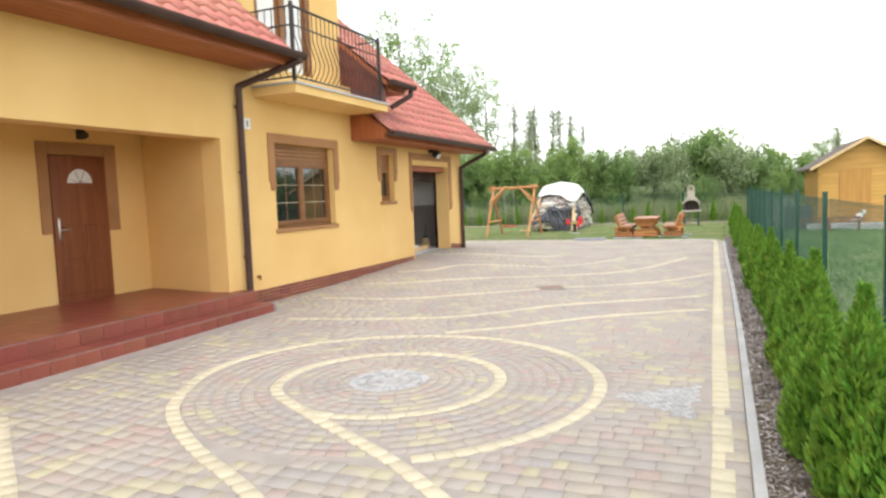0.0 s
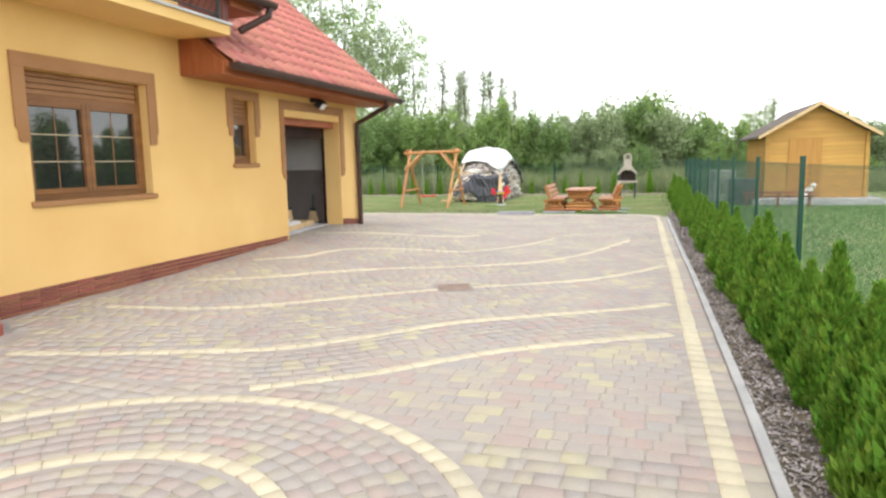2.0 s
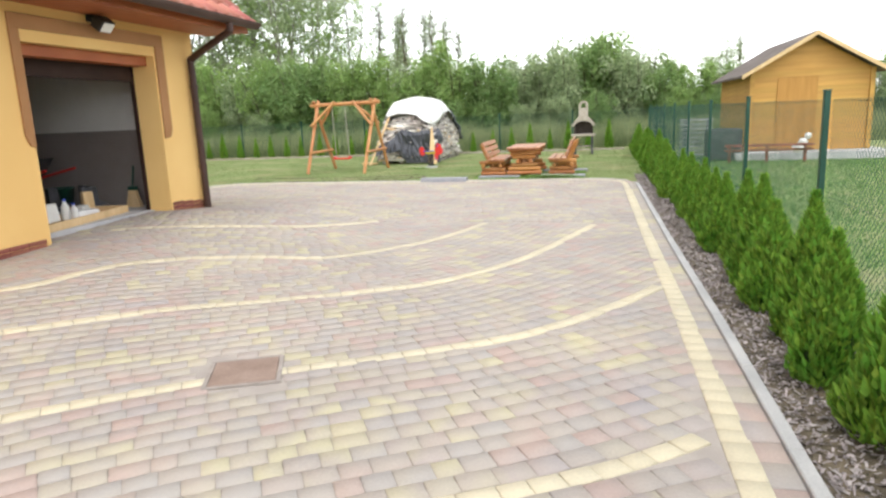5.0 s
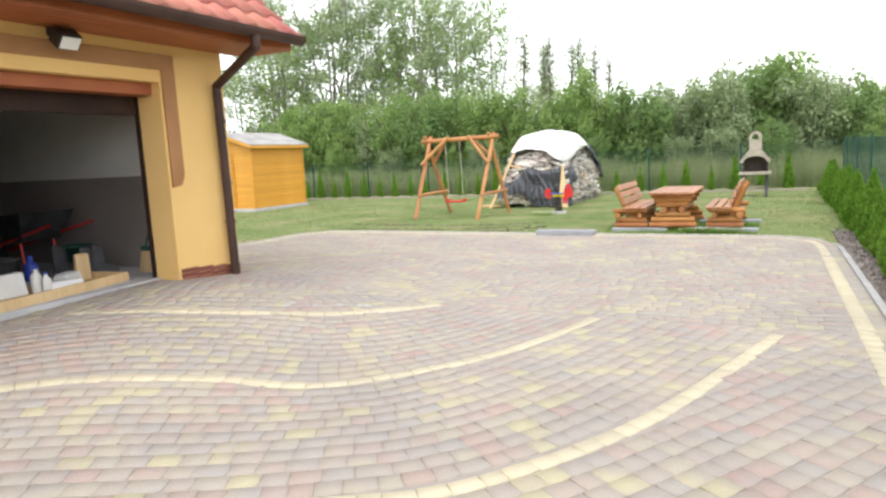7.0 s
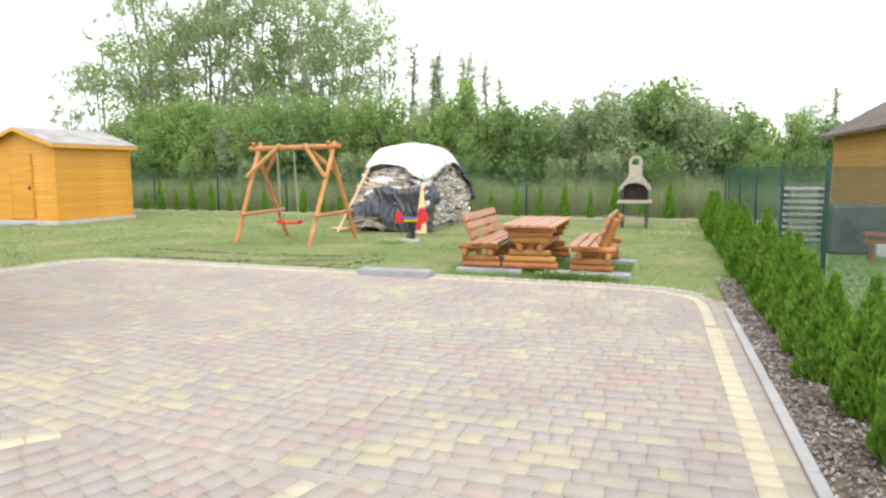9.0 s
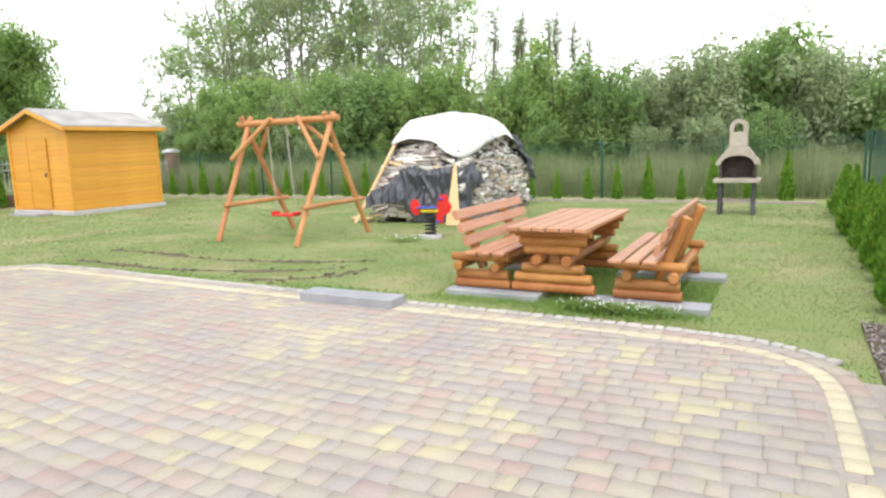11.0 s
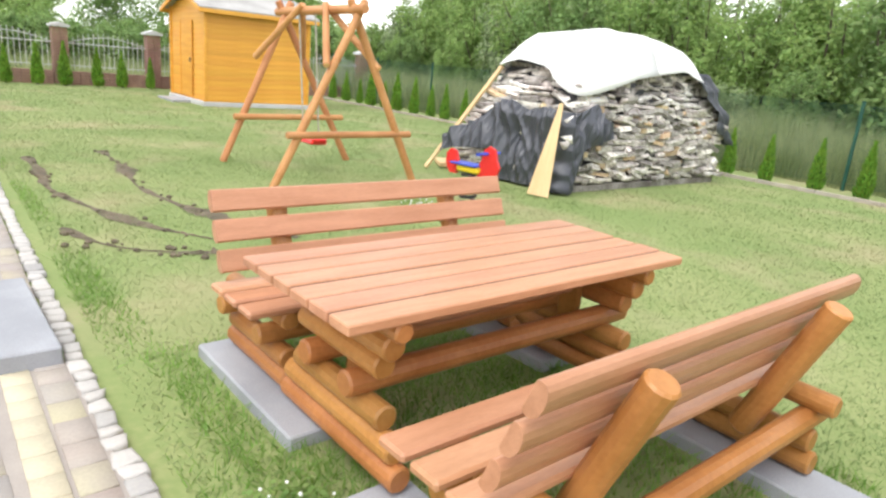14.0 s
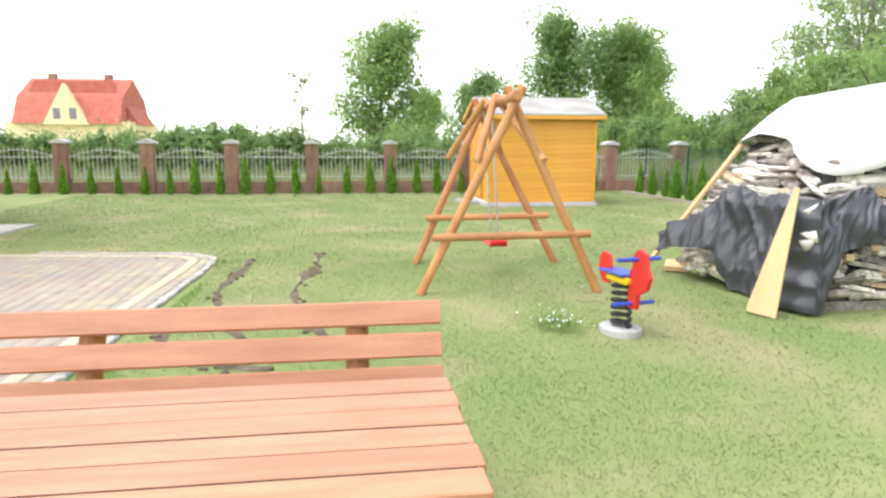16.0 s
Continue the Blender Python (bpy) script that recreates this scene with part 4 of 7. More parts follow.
for a, b in ((9.1, 9.72), (9.86, 10.5)):
    bm = bmesh.new()
    box(bm, (-7.24, a, 3.57), (-7.18, a + 0.08, 5.74)); box(bm, (-7.24, b - 0.08, 3.57), (-7.18, b, 5.74)); box(bm, (-7.24, a + 0.08, 3.57), (-7.18, b - 0.08, 3.75)); box(bm, (-7.24, a + 0.08, 5.64), (-7.18, b - 0.08, 5.74))
    bd = part("balcony_door", bm, M["window_wood"], house, "brown wooden balcony door with white curtain")
    bm = bmesh.new()
    for k in range(9):
        tube(bm, (-7.21, a + 0.1 + k * (b - a - 0.2) / 8, 3.76), (-7.21, a + 0.1 + k * (b - a - 0.2) / 8, 5.63), 0.028, seg=6)
    part("curtain", bm, M["white"], bd, "pleated white curtain")

# ---------- picnic table and benches ----------
def table():
    ob = thing("picnic_table", "orange-brown varnished log picnic table on concrete slabs", "table", at=(-2.62, 0, 0.035))
    for k in range(6):
        w = 0.8 / 6
        x = -0.4 + k * w
        part("tabletop_plank", box(bmesh.new(), (x + 0.006, 23.79, 0.632), (x + w - 0.006, 25.65 + 0.006 * math.sin(k * 2.1), 0.67 + 0.0015 * math.sin(k * 3.7)), 0.005), M["plank"], ob).parent = ob
        if k:
            # dark strip added in each plank gap, just below the top
            part("plank_joint", box(bmesh.new(), (x - 0.0058, 23.80, 0.634), (x + 0.0058, 25.63, 0.6655)), M["seam"], ob, "dark strip added in the gap between planks")
    for y in (24.02, 25.42):
        for z, h in ((0.055, 0.415), (0.150, 0.385), (0.243, 0.31), (0.43, 0.28), (0.518, 0.33), (0.592, 0.38)):
            part("cross_log", tube(bmesh.new(), (-h, y, z), (h, y, z), 0.05 if z < 0.58 else 0.04, seg=14, bevel=0.008), M["log"], ob, smooth=False)
        part("upright", box(bmesh.new(), (-0.06, y + (0.055 if y < 25 else -0.10), 0.2), (0.06, y + (0.10 if y < 25 else -0.055), 0.63), 0.008), M["log"], ob)
    for x in (-0.14, 0.16):
        part("rail_log", tube(bmesh.new(), (x, 23.93, 0.335), (x, 25.55, 0.335), 0.052, seg=14, bevel=0.008), M["log"], ob)
    part("stretcher", box(bmesh.new(), (-0.02, 24.12, 0.42), (0.025, 25.33, 0.53), 0.008), M["plank"], ob)
    return ob


table()


def bench(place, label):
    """Built facing +x, its middle at the origin of x."""
    ob = thing("garden_bench", label, "bench", "benches at the picnic table")
    for y in (-0.75, 0.70):
        for z, h in ((0.05, 0.305), (0.142, 0.285)):
            part("cross_log", tube(bmesh.new(), (-h, y, z), (h, y, z), 0.05, seg=14, bevel=0.008), M["log"], ob)
        part("seat_log", tube(bmesh.new(), (-0.34, y, 0.315), (0.29, y, 0.325), 0.045, seg=14, bevel=0.008), M["log"], ob)
        yy = -0.55 if y < 0 else 0.55
        part("back_post", tube(bmesh.new(), (-0.075, yy, 0.17), (-0.318, yy, 0.755), 0.052, seg=14, bevel=0.008), M["log"], ob)
    for x in (-0.24, 0.17):
        part("rail_log", tube(bmesh.new(), (x, -0.86, 0.235), (x, 0.82, 0.235), 0.048, seg=14, bevel=0.008), M["log"], ob)
    for k in range(3):
        x = -0.12 + k * 0.152
        part("seat_plank", box(bmesh.new(), (x, -0.95, 0.366), (x + 0.125, 0.95, 0.402), 0.01), M["plank"], ob)
    for k in range(3):
        z = 0.495 + k * 0.130
        x = -0.06 - (z - 0.17) * 0.411 + 0.078
        m = Matrix.Translation((x, 0, z)) @ Matrix.Rotation(radians(-22), 4, 'Y')
        bm = bmesh.new()
        # a half-round slat: flat towards the sitter, round at the back
        prism(bm, [(0.022, -0.046), (0.022, 0.046), (0.012, 0.053)] + [(-0.028 * math.sin(a), 0.053 * math.cos(a)) for a in np.linspace(0.15, math.pi - 0.15, 7)] + [(0.012, -0.053)], 'y', -0.91, 0.91)
        bm.transform(m)
        part("back_plank", bm, M["plank"], ob)
    ob.matrix_world = place
    return ob


bench(pose(-3.37, 24.79, 0.035), "orange-brown log bench with slatted back beside the table")
bench(pose(-1.73, 24.74, 0.035, 0, 0, 180), "orange-brown log bench facing the picnic table")


def slab(x0, y0, x1, y1, z1, name, label):
    ob = part(name, box(bmesh.new(), (x0, y0, -0.06), (x1, y1, z1), 0.008), M["grey_slab"])
    return tagged(ob, label, "slab")


slab(-3.72, 23.86, -2.72, 24.13, 0.034, "concrete_slab", "grey concrete slab under the log furniture")
slab(-2.30, 23.84, -1.18, 24.11, 0.034, "concrete_slab", "grey concrete slab under the log furniture")
slab(-3.74, 25.30, -2.70, 25.56, 0.034, "concrete_slab", "grey concrete slab under the log furniture")
slab(-2.28, 25.30, -1.16, 25.56, 0.034, "concrete_slab", "grey concrete slab under the log furniture")
slab(-4.95, 23.03, -3.86, 23.29, 0.085, "stone_step", "light grey concrete step between paving and lawn")


# ---------- swing ----------
def swing():
    ob = thing("garden_swing", "orange-brown log swing frame with one red seat on the lawn", "swing")
    part("top_beam", tube(bmesh.new(), (-9.42, 26.98, 1.97), (-7.2, 26.96, 2.0), 0.055, seg=12, bevel=0.008), M["swing_log"], ob)
    for x, f, b, s in ((-7.42, 26.03, 27.92, -1), (-9.24, 26.17, 28.02, 1)):
        part("leg", tube(bmesh.new(), (x - 0.06, f, -0.03), (x + 0.05, 27.06, 2.1), 0.047, seg=12, bevel=0.006), M["swing_log"], ob)
        part("leg", tube(bmesh.new(), (x + 0.06, b, -0.03), (x - 0.05, 26.92, 2.1), 0.047, seg=12, bevel=0.006), M["swing_log"], ob)
        part("cross_bar", tube(bmesh.new(), (x + 0.02, f + 0.12, 0.58), (x + 0.04, b - 0.1, 0.6), 0.041, seg=12, bevel=0.006), M["swing_log"], ob)
        for yy in (26.6, 27.3):
            p0, p1 = Vector((x + s * 0.62, 26.93, 2.05)), Vector((x - s * 0.04, yy, 1.36))
            br = part("brace", tube(bmesh.new(), p0, p1, 0.041, seg=12, bevel=0.006), M["swing_log"], ob)
            d = (p1 - p0).normalized()
            part("cut_end", tube(bmesh.new(), p1 + d * 0.001, p1 + d * 0.006, 0.033, seg=12), M["log_end"], br, "pale sawn log end")
    for x in (-8.72, -8.30):
        part("rope", tube(bmesh.new(), (x, 26.94, 1.94), (x, 27.05, 0.40), 0.012, seg=6), M["rope"], ob)
    bm = bmesh.new()
    box(bm, (-8.76, 26.92, 0.34), (-8.26, 27.16, 0.38), 0.02)
    box(bm, (-8.78, 26.94, 0.37), (-8.72, 27.14, 0.42), 0.012); box(bm, (-8.30, 26.94, 0.37), (-8.24, 27.14, 0.42), 0.012)
    part("swing_seat", bm, M["red"], ob, "red plastic swing seat")


swing()


# ---------- spring rider ----------
def spring_rider():
    ob = thing("spring_rider", "red, yellow and blue spring rider on a black coil spring", "playground toy", at=(-5.87, 27.54, 0))
    P = Matrix.Translation((-5.87, 27.54, 0))

    def add(name, bm, mat, label=""):
        o = part(name, bm, M[mat], None, label)
        o.parent = ob
        return o
    add("base", tube(bmesh.new(), (0, 0, -0.04), (0, 0, 0.03), 0.17, seg=20, bevel=0.008), "concrete", "grey round concrete base")
    bm = bmesh.new()
    pts = [(0.075 * math.cos(a), 0.075 * math.sin(a), 0.03 + 0.36 * a / (6 * 2 * math.pi)) for a in np.linspace(0, 12 * math.pi, 90)]
    pipe(bm, pts, 0.017, 6)
    add("spring", bm, "spring", "black coil spring")
    add("seat", box(bmesh.new(), (-0.13, -0.08, 0.40), (0.13, 0.08, 0.47), 0.02), "yellow", "yellow seat block")
    add("seat_pad", box(bmesh.new(), (-0.19, -0.11, 0.472), (0.12, 0.11, 0.492), 0.008), "blue", "blue seat board")
    front = [(0.10, 0.22), (0.19, 0.22), (0.20, 0.34), (0.30, 0.40), (0.33, 0.50), (0.29, 0.58), (0.27, 0.68), (0.20, 0.71), (0.15, 0.66), (0.13, 0.55), (0.09, 0.47), (0.10, 0.34)]
    rear = [(-0.24, 0.36), (-0.16, 0.36), (-0.15, 0.50), (-0.18, 0.60), (-0.24, 0.62), (-0.29, 0.57), (-0.29, 0.45)]
    add("front_panel", prism(bmesh.new(), front, 'y', -0.02, 0.02), "red", "red horse-head panel")
    add("rear_panel", prism(bmesh.new(), rear, 'y', -0.02, 0.02), "red", "red rear panel")
    add("footrest", tube(bmesh.new(), (0.14, -0.2, 0.26), (0.14, 0.2, 0.26), 0.018, seg=8), "blue", "blue footrest bar")
    add("handle", tube(bmesh.new(), (0.19, -0.2, 0.63), (0.19, 0.2, 0.63), 0.018, seg=8), "blue", "blue handlebar")
    ob.matrix_world = P @ Matrix.Rotation(radians(10), 4, 'Z') @ Matrix.Diagonal((1.15, 0.95, 1, 1))


spring_rider()


# ---------- garden grill ----------
def grill():
    ob = thing("garden_grill", "grey-beige cast concrete garden grill with arched chimney", "grill", at=(0, 0, 0))
    for x in (-0.34, 0.26):
        bm = bmesh.new()
        box(bm, (x, -0.22, -0.03), (x + 0.08, 0.22, 0.10), 0.01); box(bm, (x, -0.2, 0.10), (x + 0.08, -0.06, 0.6), 0.01); box(bm, (x, 0.06, 0.10), (x + 0.08, 0.2, 0.6), 0.01)
        part("leg", bm, M["dark_and_shade"], ob, "dark grey support leg")
    part("brace", box(bmesh.new(), (-0.26, -0.04, 0.22), (0.26, 0.04, 0.28)), M["grill"], ob)
    part("worktop", box(bmesh.new(), (-0.42, -0.3, 0.6), (0.42, 0.3, 0.68), 0.012), M["grill"], ob, "pale concrete worktop")
    bm = bmesh.new()
    box(bm, (-0.33, 0.18, 0.68), (0.33, 0.24, 1.15)); box(bm, (-0.33, -0.1, 0.68), (-0.28, 0.18, 1.02)); box(bm, (0.28, -0.1, 0.68), (0.33, 0.18, 1.02))
    part("firebox", bm, M["soot"], ob, "soot-dark firebox")
    bm = bmesh.new()
    arch = [(0.30 * math.cos(a), 0.96 + 0.17 * math.sin(a)) for a in np.linspace(0, math.pi, 12)]
    prism(bm, [(-0.16, 1.30), (-0.38, 1.02), (-0.40, 0.95)] + arch[::-1] + [(0.40, 0.95), (0.38, 1.02), (0.16, 1.30)], 'y', -0.22, 0.26)
    part("hood", bm, M["grill"], ob, "pale arched hood")
    bm = bmesh.new()
    top = [(0.165 * math.cos(a), 1.66 + 0.165 * math.sin(a)) for a in np.linspace(0, math.pi, 12)]
    hole = [(0.085 * math.cos(a), 1.66 + 0.085 * math.sin(a)) for a in np.linspace(0, math.pi, 12)]
    box(bm, (-0.16, -0.14, 1.30), (0.16, 0.2, 1.58), 0.01)
    prism(bm, top + [(-0.165, 1.58), (-0.085, 1.58)] + hole[::-1] + [(0.085, 1.58), (0.165, 1.58)], 'y', -0.14, 0.2)
    part("chimney", bm, M["grill"], ob, "pale chimney with an arched opening")
    ob.matrix_world = pose(-1.48, 32.2, 0)


grill()


# ---------- firewood stack ----------
def half_x(z):
    return float(np.interp(z, [0, 0.9, 1.5, 1.9, 2.2], [0.92, 0.88, 0.74, 0.55, 0.32]))


def span_y(z):
    return float(np.interp(z, [0, 0.9, 1.5, 1.9, 2.2], [29.25, 29.55, 29.85, 30.25, 30.7])), float(np.interp(z, [0, 1.0, 1.5, 1.9, 2.2], [33.4, 33.35, 33.0, 32.5, 32.0]))


WX = -7.24
LOG_JOBS = []


def firewood():
    ob = thing("firewood_stack", "large stack of grey split firewood under a white tarpaulin", "firewood stack")
    # added dark solid whose colour stands for the shade between the logs
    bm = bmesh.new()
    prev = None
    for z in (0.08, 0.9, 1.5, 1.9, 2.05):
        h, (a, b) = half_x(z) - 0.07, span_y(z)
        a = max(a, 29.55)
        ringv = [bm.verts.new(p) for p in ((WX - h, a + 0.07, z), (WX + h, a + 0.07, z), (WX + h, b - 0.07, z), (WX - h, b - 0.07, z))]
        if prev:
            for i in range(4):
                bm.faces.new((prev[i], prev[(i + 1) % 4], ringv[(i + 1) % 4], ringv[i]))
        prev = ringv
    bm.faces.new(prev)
    part("core", bm, M["dark_and_shade"], ob, "shaded inside of the stack")
    for k, x in enumerate((-8.1, -7.5, -6.95, -6.4)):
        part("pallet_board", box(bmesh.new(), (x, 29.5, -0.03), (x + 0.12, 33.45, 0.06), 0.004), M["firewood_piece"], ob)
    V, F = [], []
    cube = np.array([[sx, sy, sz] for sx in (-1, 1) for sy in (-1, 1) for sz in (-1, 1)], float)
    cf = np.array([[0, 1, 3, 2], [4, 6, 7, 5], [0, 4, 5, 1], [2, 3, 7, 6], [0, 2, 6, 4], [1, 5, 7, 3]])
    z = 0.09
    while z < 1.62:
        h = rng.uniform(0.055, 0.095)
        hx, (a, b) = half_x(z), span_y(z)
        for face in range(4):
            lo, hi = (a, b) if face in (0, 1) else (WX - hx, WX + hx)
            if z > 1.15:
                lo, hi = lo + 0.16, hi - 0.16
            s = lo + rng.uniform(-0.1, 0.1)
            while s < hi - 0.05 and not (face == 2 and z > 1.55):
                w = rng.choice([0.10, 0.14, 0.2, 0.28, 0.36]) * rng.uniform(0.8, 1.15) * (1.25 if face == 2 else 1.0)
                m = s + w / 2
                out = rng.normal(0, 0.025)
                front = a + max(0.0, 29.55 - a) * min(max((m - WX + 0.25) / 0.4, 0.0), 1.0)
                tuck = 0.07 if z > 1.3 else 0.0
                if face == 0 and m < 29.72:
                    s += w
                    continue
                c = {0: (WX + hx + out - tuck, m), 1: (WX - hx - out, m), 2: (m, front - out + tuck), 3: (m, b + out)}[face]
                rot = Matrix.Rotation(rng.normal(0, 0.12) + (math.pi / 2 if face in (0, 1) else 0), 4, 'Z') @ Matrix.Rotation(rng.normal(0, 0.17), 4, 'Y') @ Matrix.Rotation(rng.normal(0, 0.5), 4, 'X')
                mt = Matrix.Translation((c[0], c[1], z + h / 2 + rng.normal(0, 0.008))) @ rot
                size = (w / 2 * 0.97, rng.uniform(0.05, 0.09), h / 2 * rng.uniform(0.6, 1.1))
                if (face == 0 and 0.1 < z < 1.45) or (face == 2 and (0.95 < z < 1.6 or z < 0.4)):
                    LOG_JOBS.append((ob, mt, size))
                else:
                    d = cube * np.array(size) * rng.uniform(0.8, 1.1, (8, 3))
                    M3 = np.array(mt)
                    V.append(d @ M3[:3, :3].T + M3[:3, 3])
                    F.append(cf + 8 * len(F))
                s += w
        z += h * 0.93
    soup("firewood_rest", np.concatenate(V), np.concatenate(F), M["firewood"], ob, "weathered grey split logs")["kind"] = "stuff"
    return ob


stack = firewood()


def sheet(name, fn, nu, nv, material, label, category, thick=0.004):
    """A draped sheet from a function of u and v in 0..1."""
    bm = bmesh.new()
    vs = [[bm.verts.new(fn(i / nu, j / nv)) for j in range(nv + 1)] for i in range(nu + 1)]
    for i in range(nu):
        for j in range(nv):
            bm.faces.new((vs[i][j], vs[i + 1][j], vs[i + 1][j + 1], vs[i][j + 1]))
    bmesh.ops.recalc_face_normals(bm, faces=bm.faces[:])
    bmesh.ops.solidify(bm, geom=bm.faces[:], thickness=thick)
    return tagged(part(name, bm, material, None, "", True), label, category)


def white_cap(u, v):
    """Pulled over the top; longer at the front corner and the far end."""
    t = v * 2 * math.pi
    edge = 1.53 + 0.10 * math.sin(3 * t + 1) + 0.06 * math.sin(7 * t)
    cx, sy = math.cos(t), math.sin(t)
    edge -= 0.24 * math.exp(-((t - 5.62) / 0.36) ** 2)      # flap over the front corner
    z = 2.20 - (2.20 - edge) * u ** 1.9
    zz = min(z, 2.2)
    h, (a, b) = half_x(zz) + 0.26, span_y(zz)
    k = min(u / 0.5, 1.0) ** 0.8
    ex = 0.52
    x = math.copysign(abs(cx) ** ex, cx) * h * k
    y = (a + b) / 2 + math.copysign(abs(sy) ** ex, sy) * ((b - a) / 2 + 0.26) * k
    n = noise.noise((x * 2.2, y * 2.2, 3)) * 0.03 + noise.noise((x * 6, y * 6, 1)) * 0.012
    return (WX + x + n, y + n, z + n)


sheet("white_tarpaulin", white_cap, 14, 64, M["tarp_white"], "white tarpaulin pulled over the firewood stack", "tarpaulin")


def black_front(u, v):
    """Crumpled over the lower front of the stack and round its corner."""
    s = u * 2.7
    top = np.interp(s, [0, 0.3, 0.7, 1.1, 1.6, 1.9, 2.3, 2.7], [0.40, 0.66, 0.98, 1.06, 0.98, 1.05, 1.08, 0.92])
    low = np.interp(s, [0, 0.25, 0.8, 1.0, 1.7, 1.95, 2.1, 2.7], [0.27, 0.36, 0.42, 0.0, 0.0, 0.0, 0.55, 0.72])
    z = float(low + v * (top - low + 0.05 * math.sin(s * 9)))
    h, (a, b) = half_x(z), span_y(z)
    a += max(0.0, 29.55 - a) * min(max((s - 0.65) / 0.4, 0.0), 1.0)
    if s < 1.84:
        x, y, nx, ny = WX - 0.90 + s * 0.975, a - 0.09 - 0.26 * max(0.0, 1 - s / 1.2), 0, -1
    else:
        x, y, nx, ny = WX + h + 0.11, a - 0.06 + (s - 1.84), 1, -0.2
    fold = math.sin(s * 11 + 2.5 * noise.noise((s * 1.5, z * 1.2, 0))) * 0.035 * (1.1 - 0.5 * v)
    r = noise.noise((s * 2.6, z * 2.2, 5.0)) * 0.08 + (0.5 - abs(noise.noise((s * 6 + z * 1.5, z * 2.2, 9.0)))) * 0.12 + (0.5 - abs(noise.noise((s * 13 - z * 3, z * 4, 2.0)))) * 0.06 + fold * 0.6 + 0.03
    return (x + nx * r + 0.02 * r, y + ny * r, max(z + 0.4 * r * v, 0.004))


sheet("black_sheet", black_front, 190, 70, M["tarp_black"], "crumpled black plastic sheet over the lower firewood", "plastic sheet")


def black_end(u, v):
    z = 0.85 + v * 0.85
    h, (a, b) = half_x(z), span_y(z)
    s = u * 1.0
    x, y = (WX + h + 0.2, b - 0.3 + s) if s < 0.45 else (WX + h + 0.2 - (s - 0.45), b + 0.2)
    r = noise.noise((s * 4, z * 4, 12.0)) * 0.10 + noise.noise((s * 11, z * 11, 4.0)) * 0.04
    return (x + r, y + r + 0.08 * (1 - v), z - 0.25 * math.sin(u * 3.0) * (1 - v))


sheet("black_sheet", black_end, 26, 20, M["tarp_black"], "black plastic sheet hanging off the firewood's end", "plastic sheet")
# boards that lean on the stack
bm = bmesh.new()
prism(bm, [(-0.14, 0.0), (0.14, 0.0), (0.035, 1.2), (-0.01, 1.2)], 'y', -0.012, 0.012)
b = tagged(part("board", bm, M["fresh_wood"]), "pale sawn board leaning on the firewood stack", "board")
b.matrix_world = pose(-6.2, 29.03, -0.01, -15, 0, 30) @ pose(0, 0, 0, 0, 4, 0)
bm = bmesh.new()
box(bm, (-0.03, -0.02, 0), (0.03, 0.02, 1.85), 0.003)
b = tagged(part("batten", bm, M["fresh_wood"]), "pale wooden batten leaning on the firewood stack", "batten")
b.matrix_world = pose(-8.30, 28.85, 0.0, -30, 16, 0)
bm = bmesh.new()
box(bm, (-0.14, -0.03, 0), (0.14, 0.03, 0.55), 0.004)
b = tagged(part("batten", bm, M["fresh_wood"]), "pale wooden batten lying on the lawn", "batten")
b.matrix_world = pose(-8.75, 29.55, 0.02, 90, 0, 60)


# ---------- honey-coloured shed ----------
def board_wall(parent, a, b, z0, z1, h=0.125, proud=0.011, mat="shed_wood"):
    """Lapped boards from a to b, each a part of its own."""
    a, b = Vector(a), Vector(b)
    d = b - a
    ang = math.degrees(math.atan2(d.y, d.x))
    n = int(round((z1 - z0) / h))
    hh = (z1 - z0) / n
    bm = bmesh.new()
    prism(bm, [(0.0, 0.0), (-proud, 0.0), (-proud * 0.45, hh - 0.008), (0.0, hh - 0.008)], 'x', 0, d.length)
    me = mesh_of("board", bm, M[mat])
    for k in range(n):
        o = new("board", me)
        o.parent = parent
        o.matrix_world = pose(a.x, a.y, z0 + k * hh, 0, 0, ang)


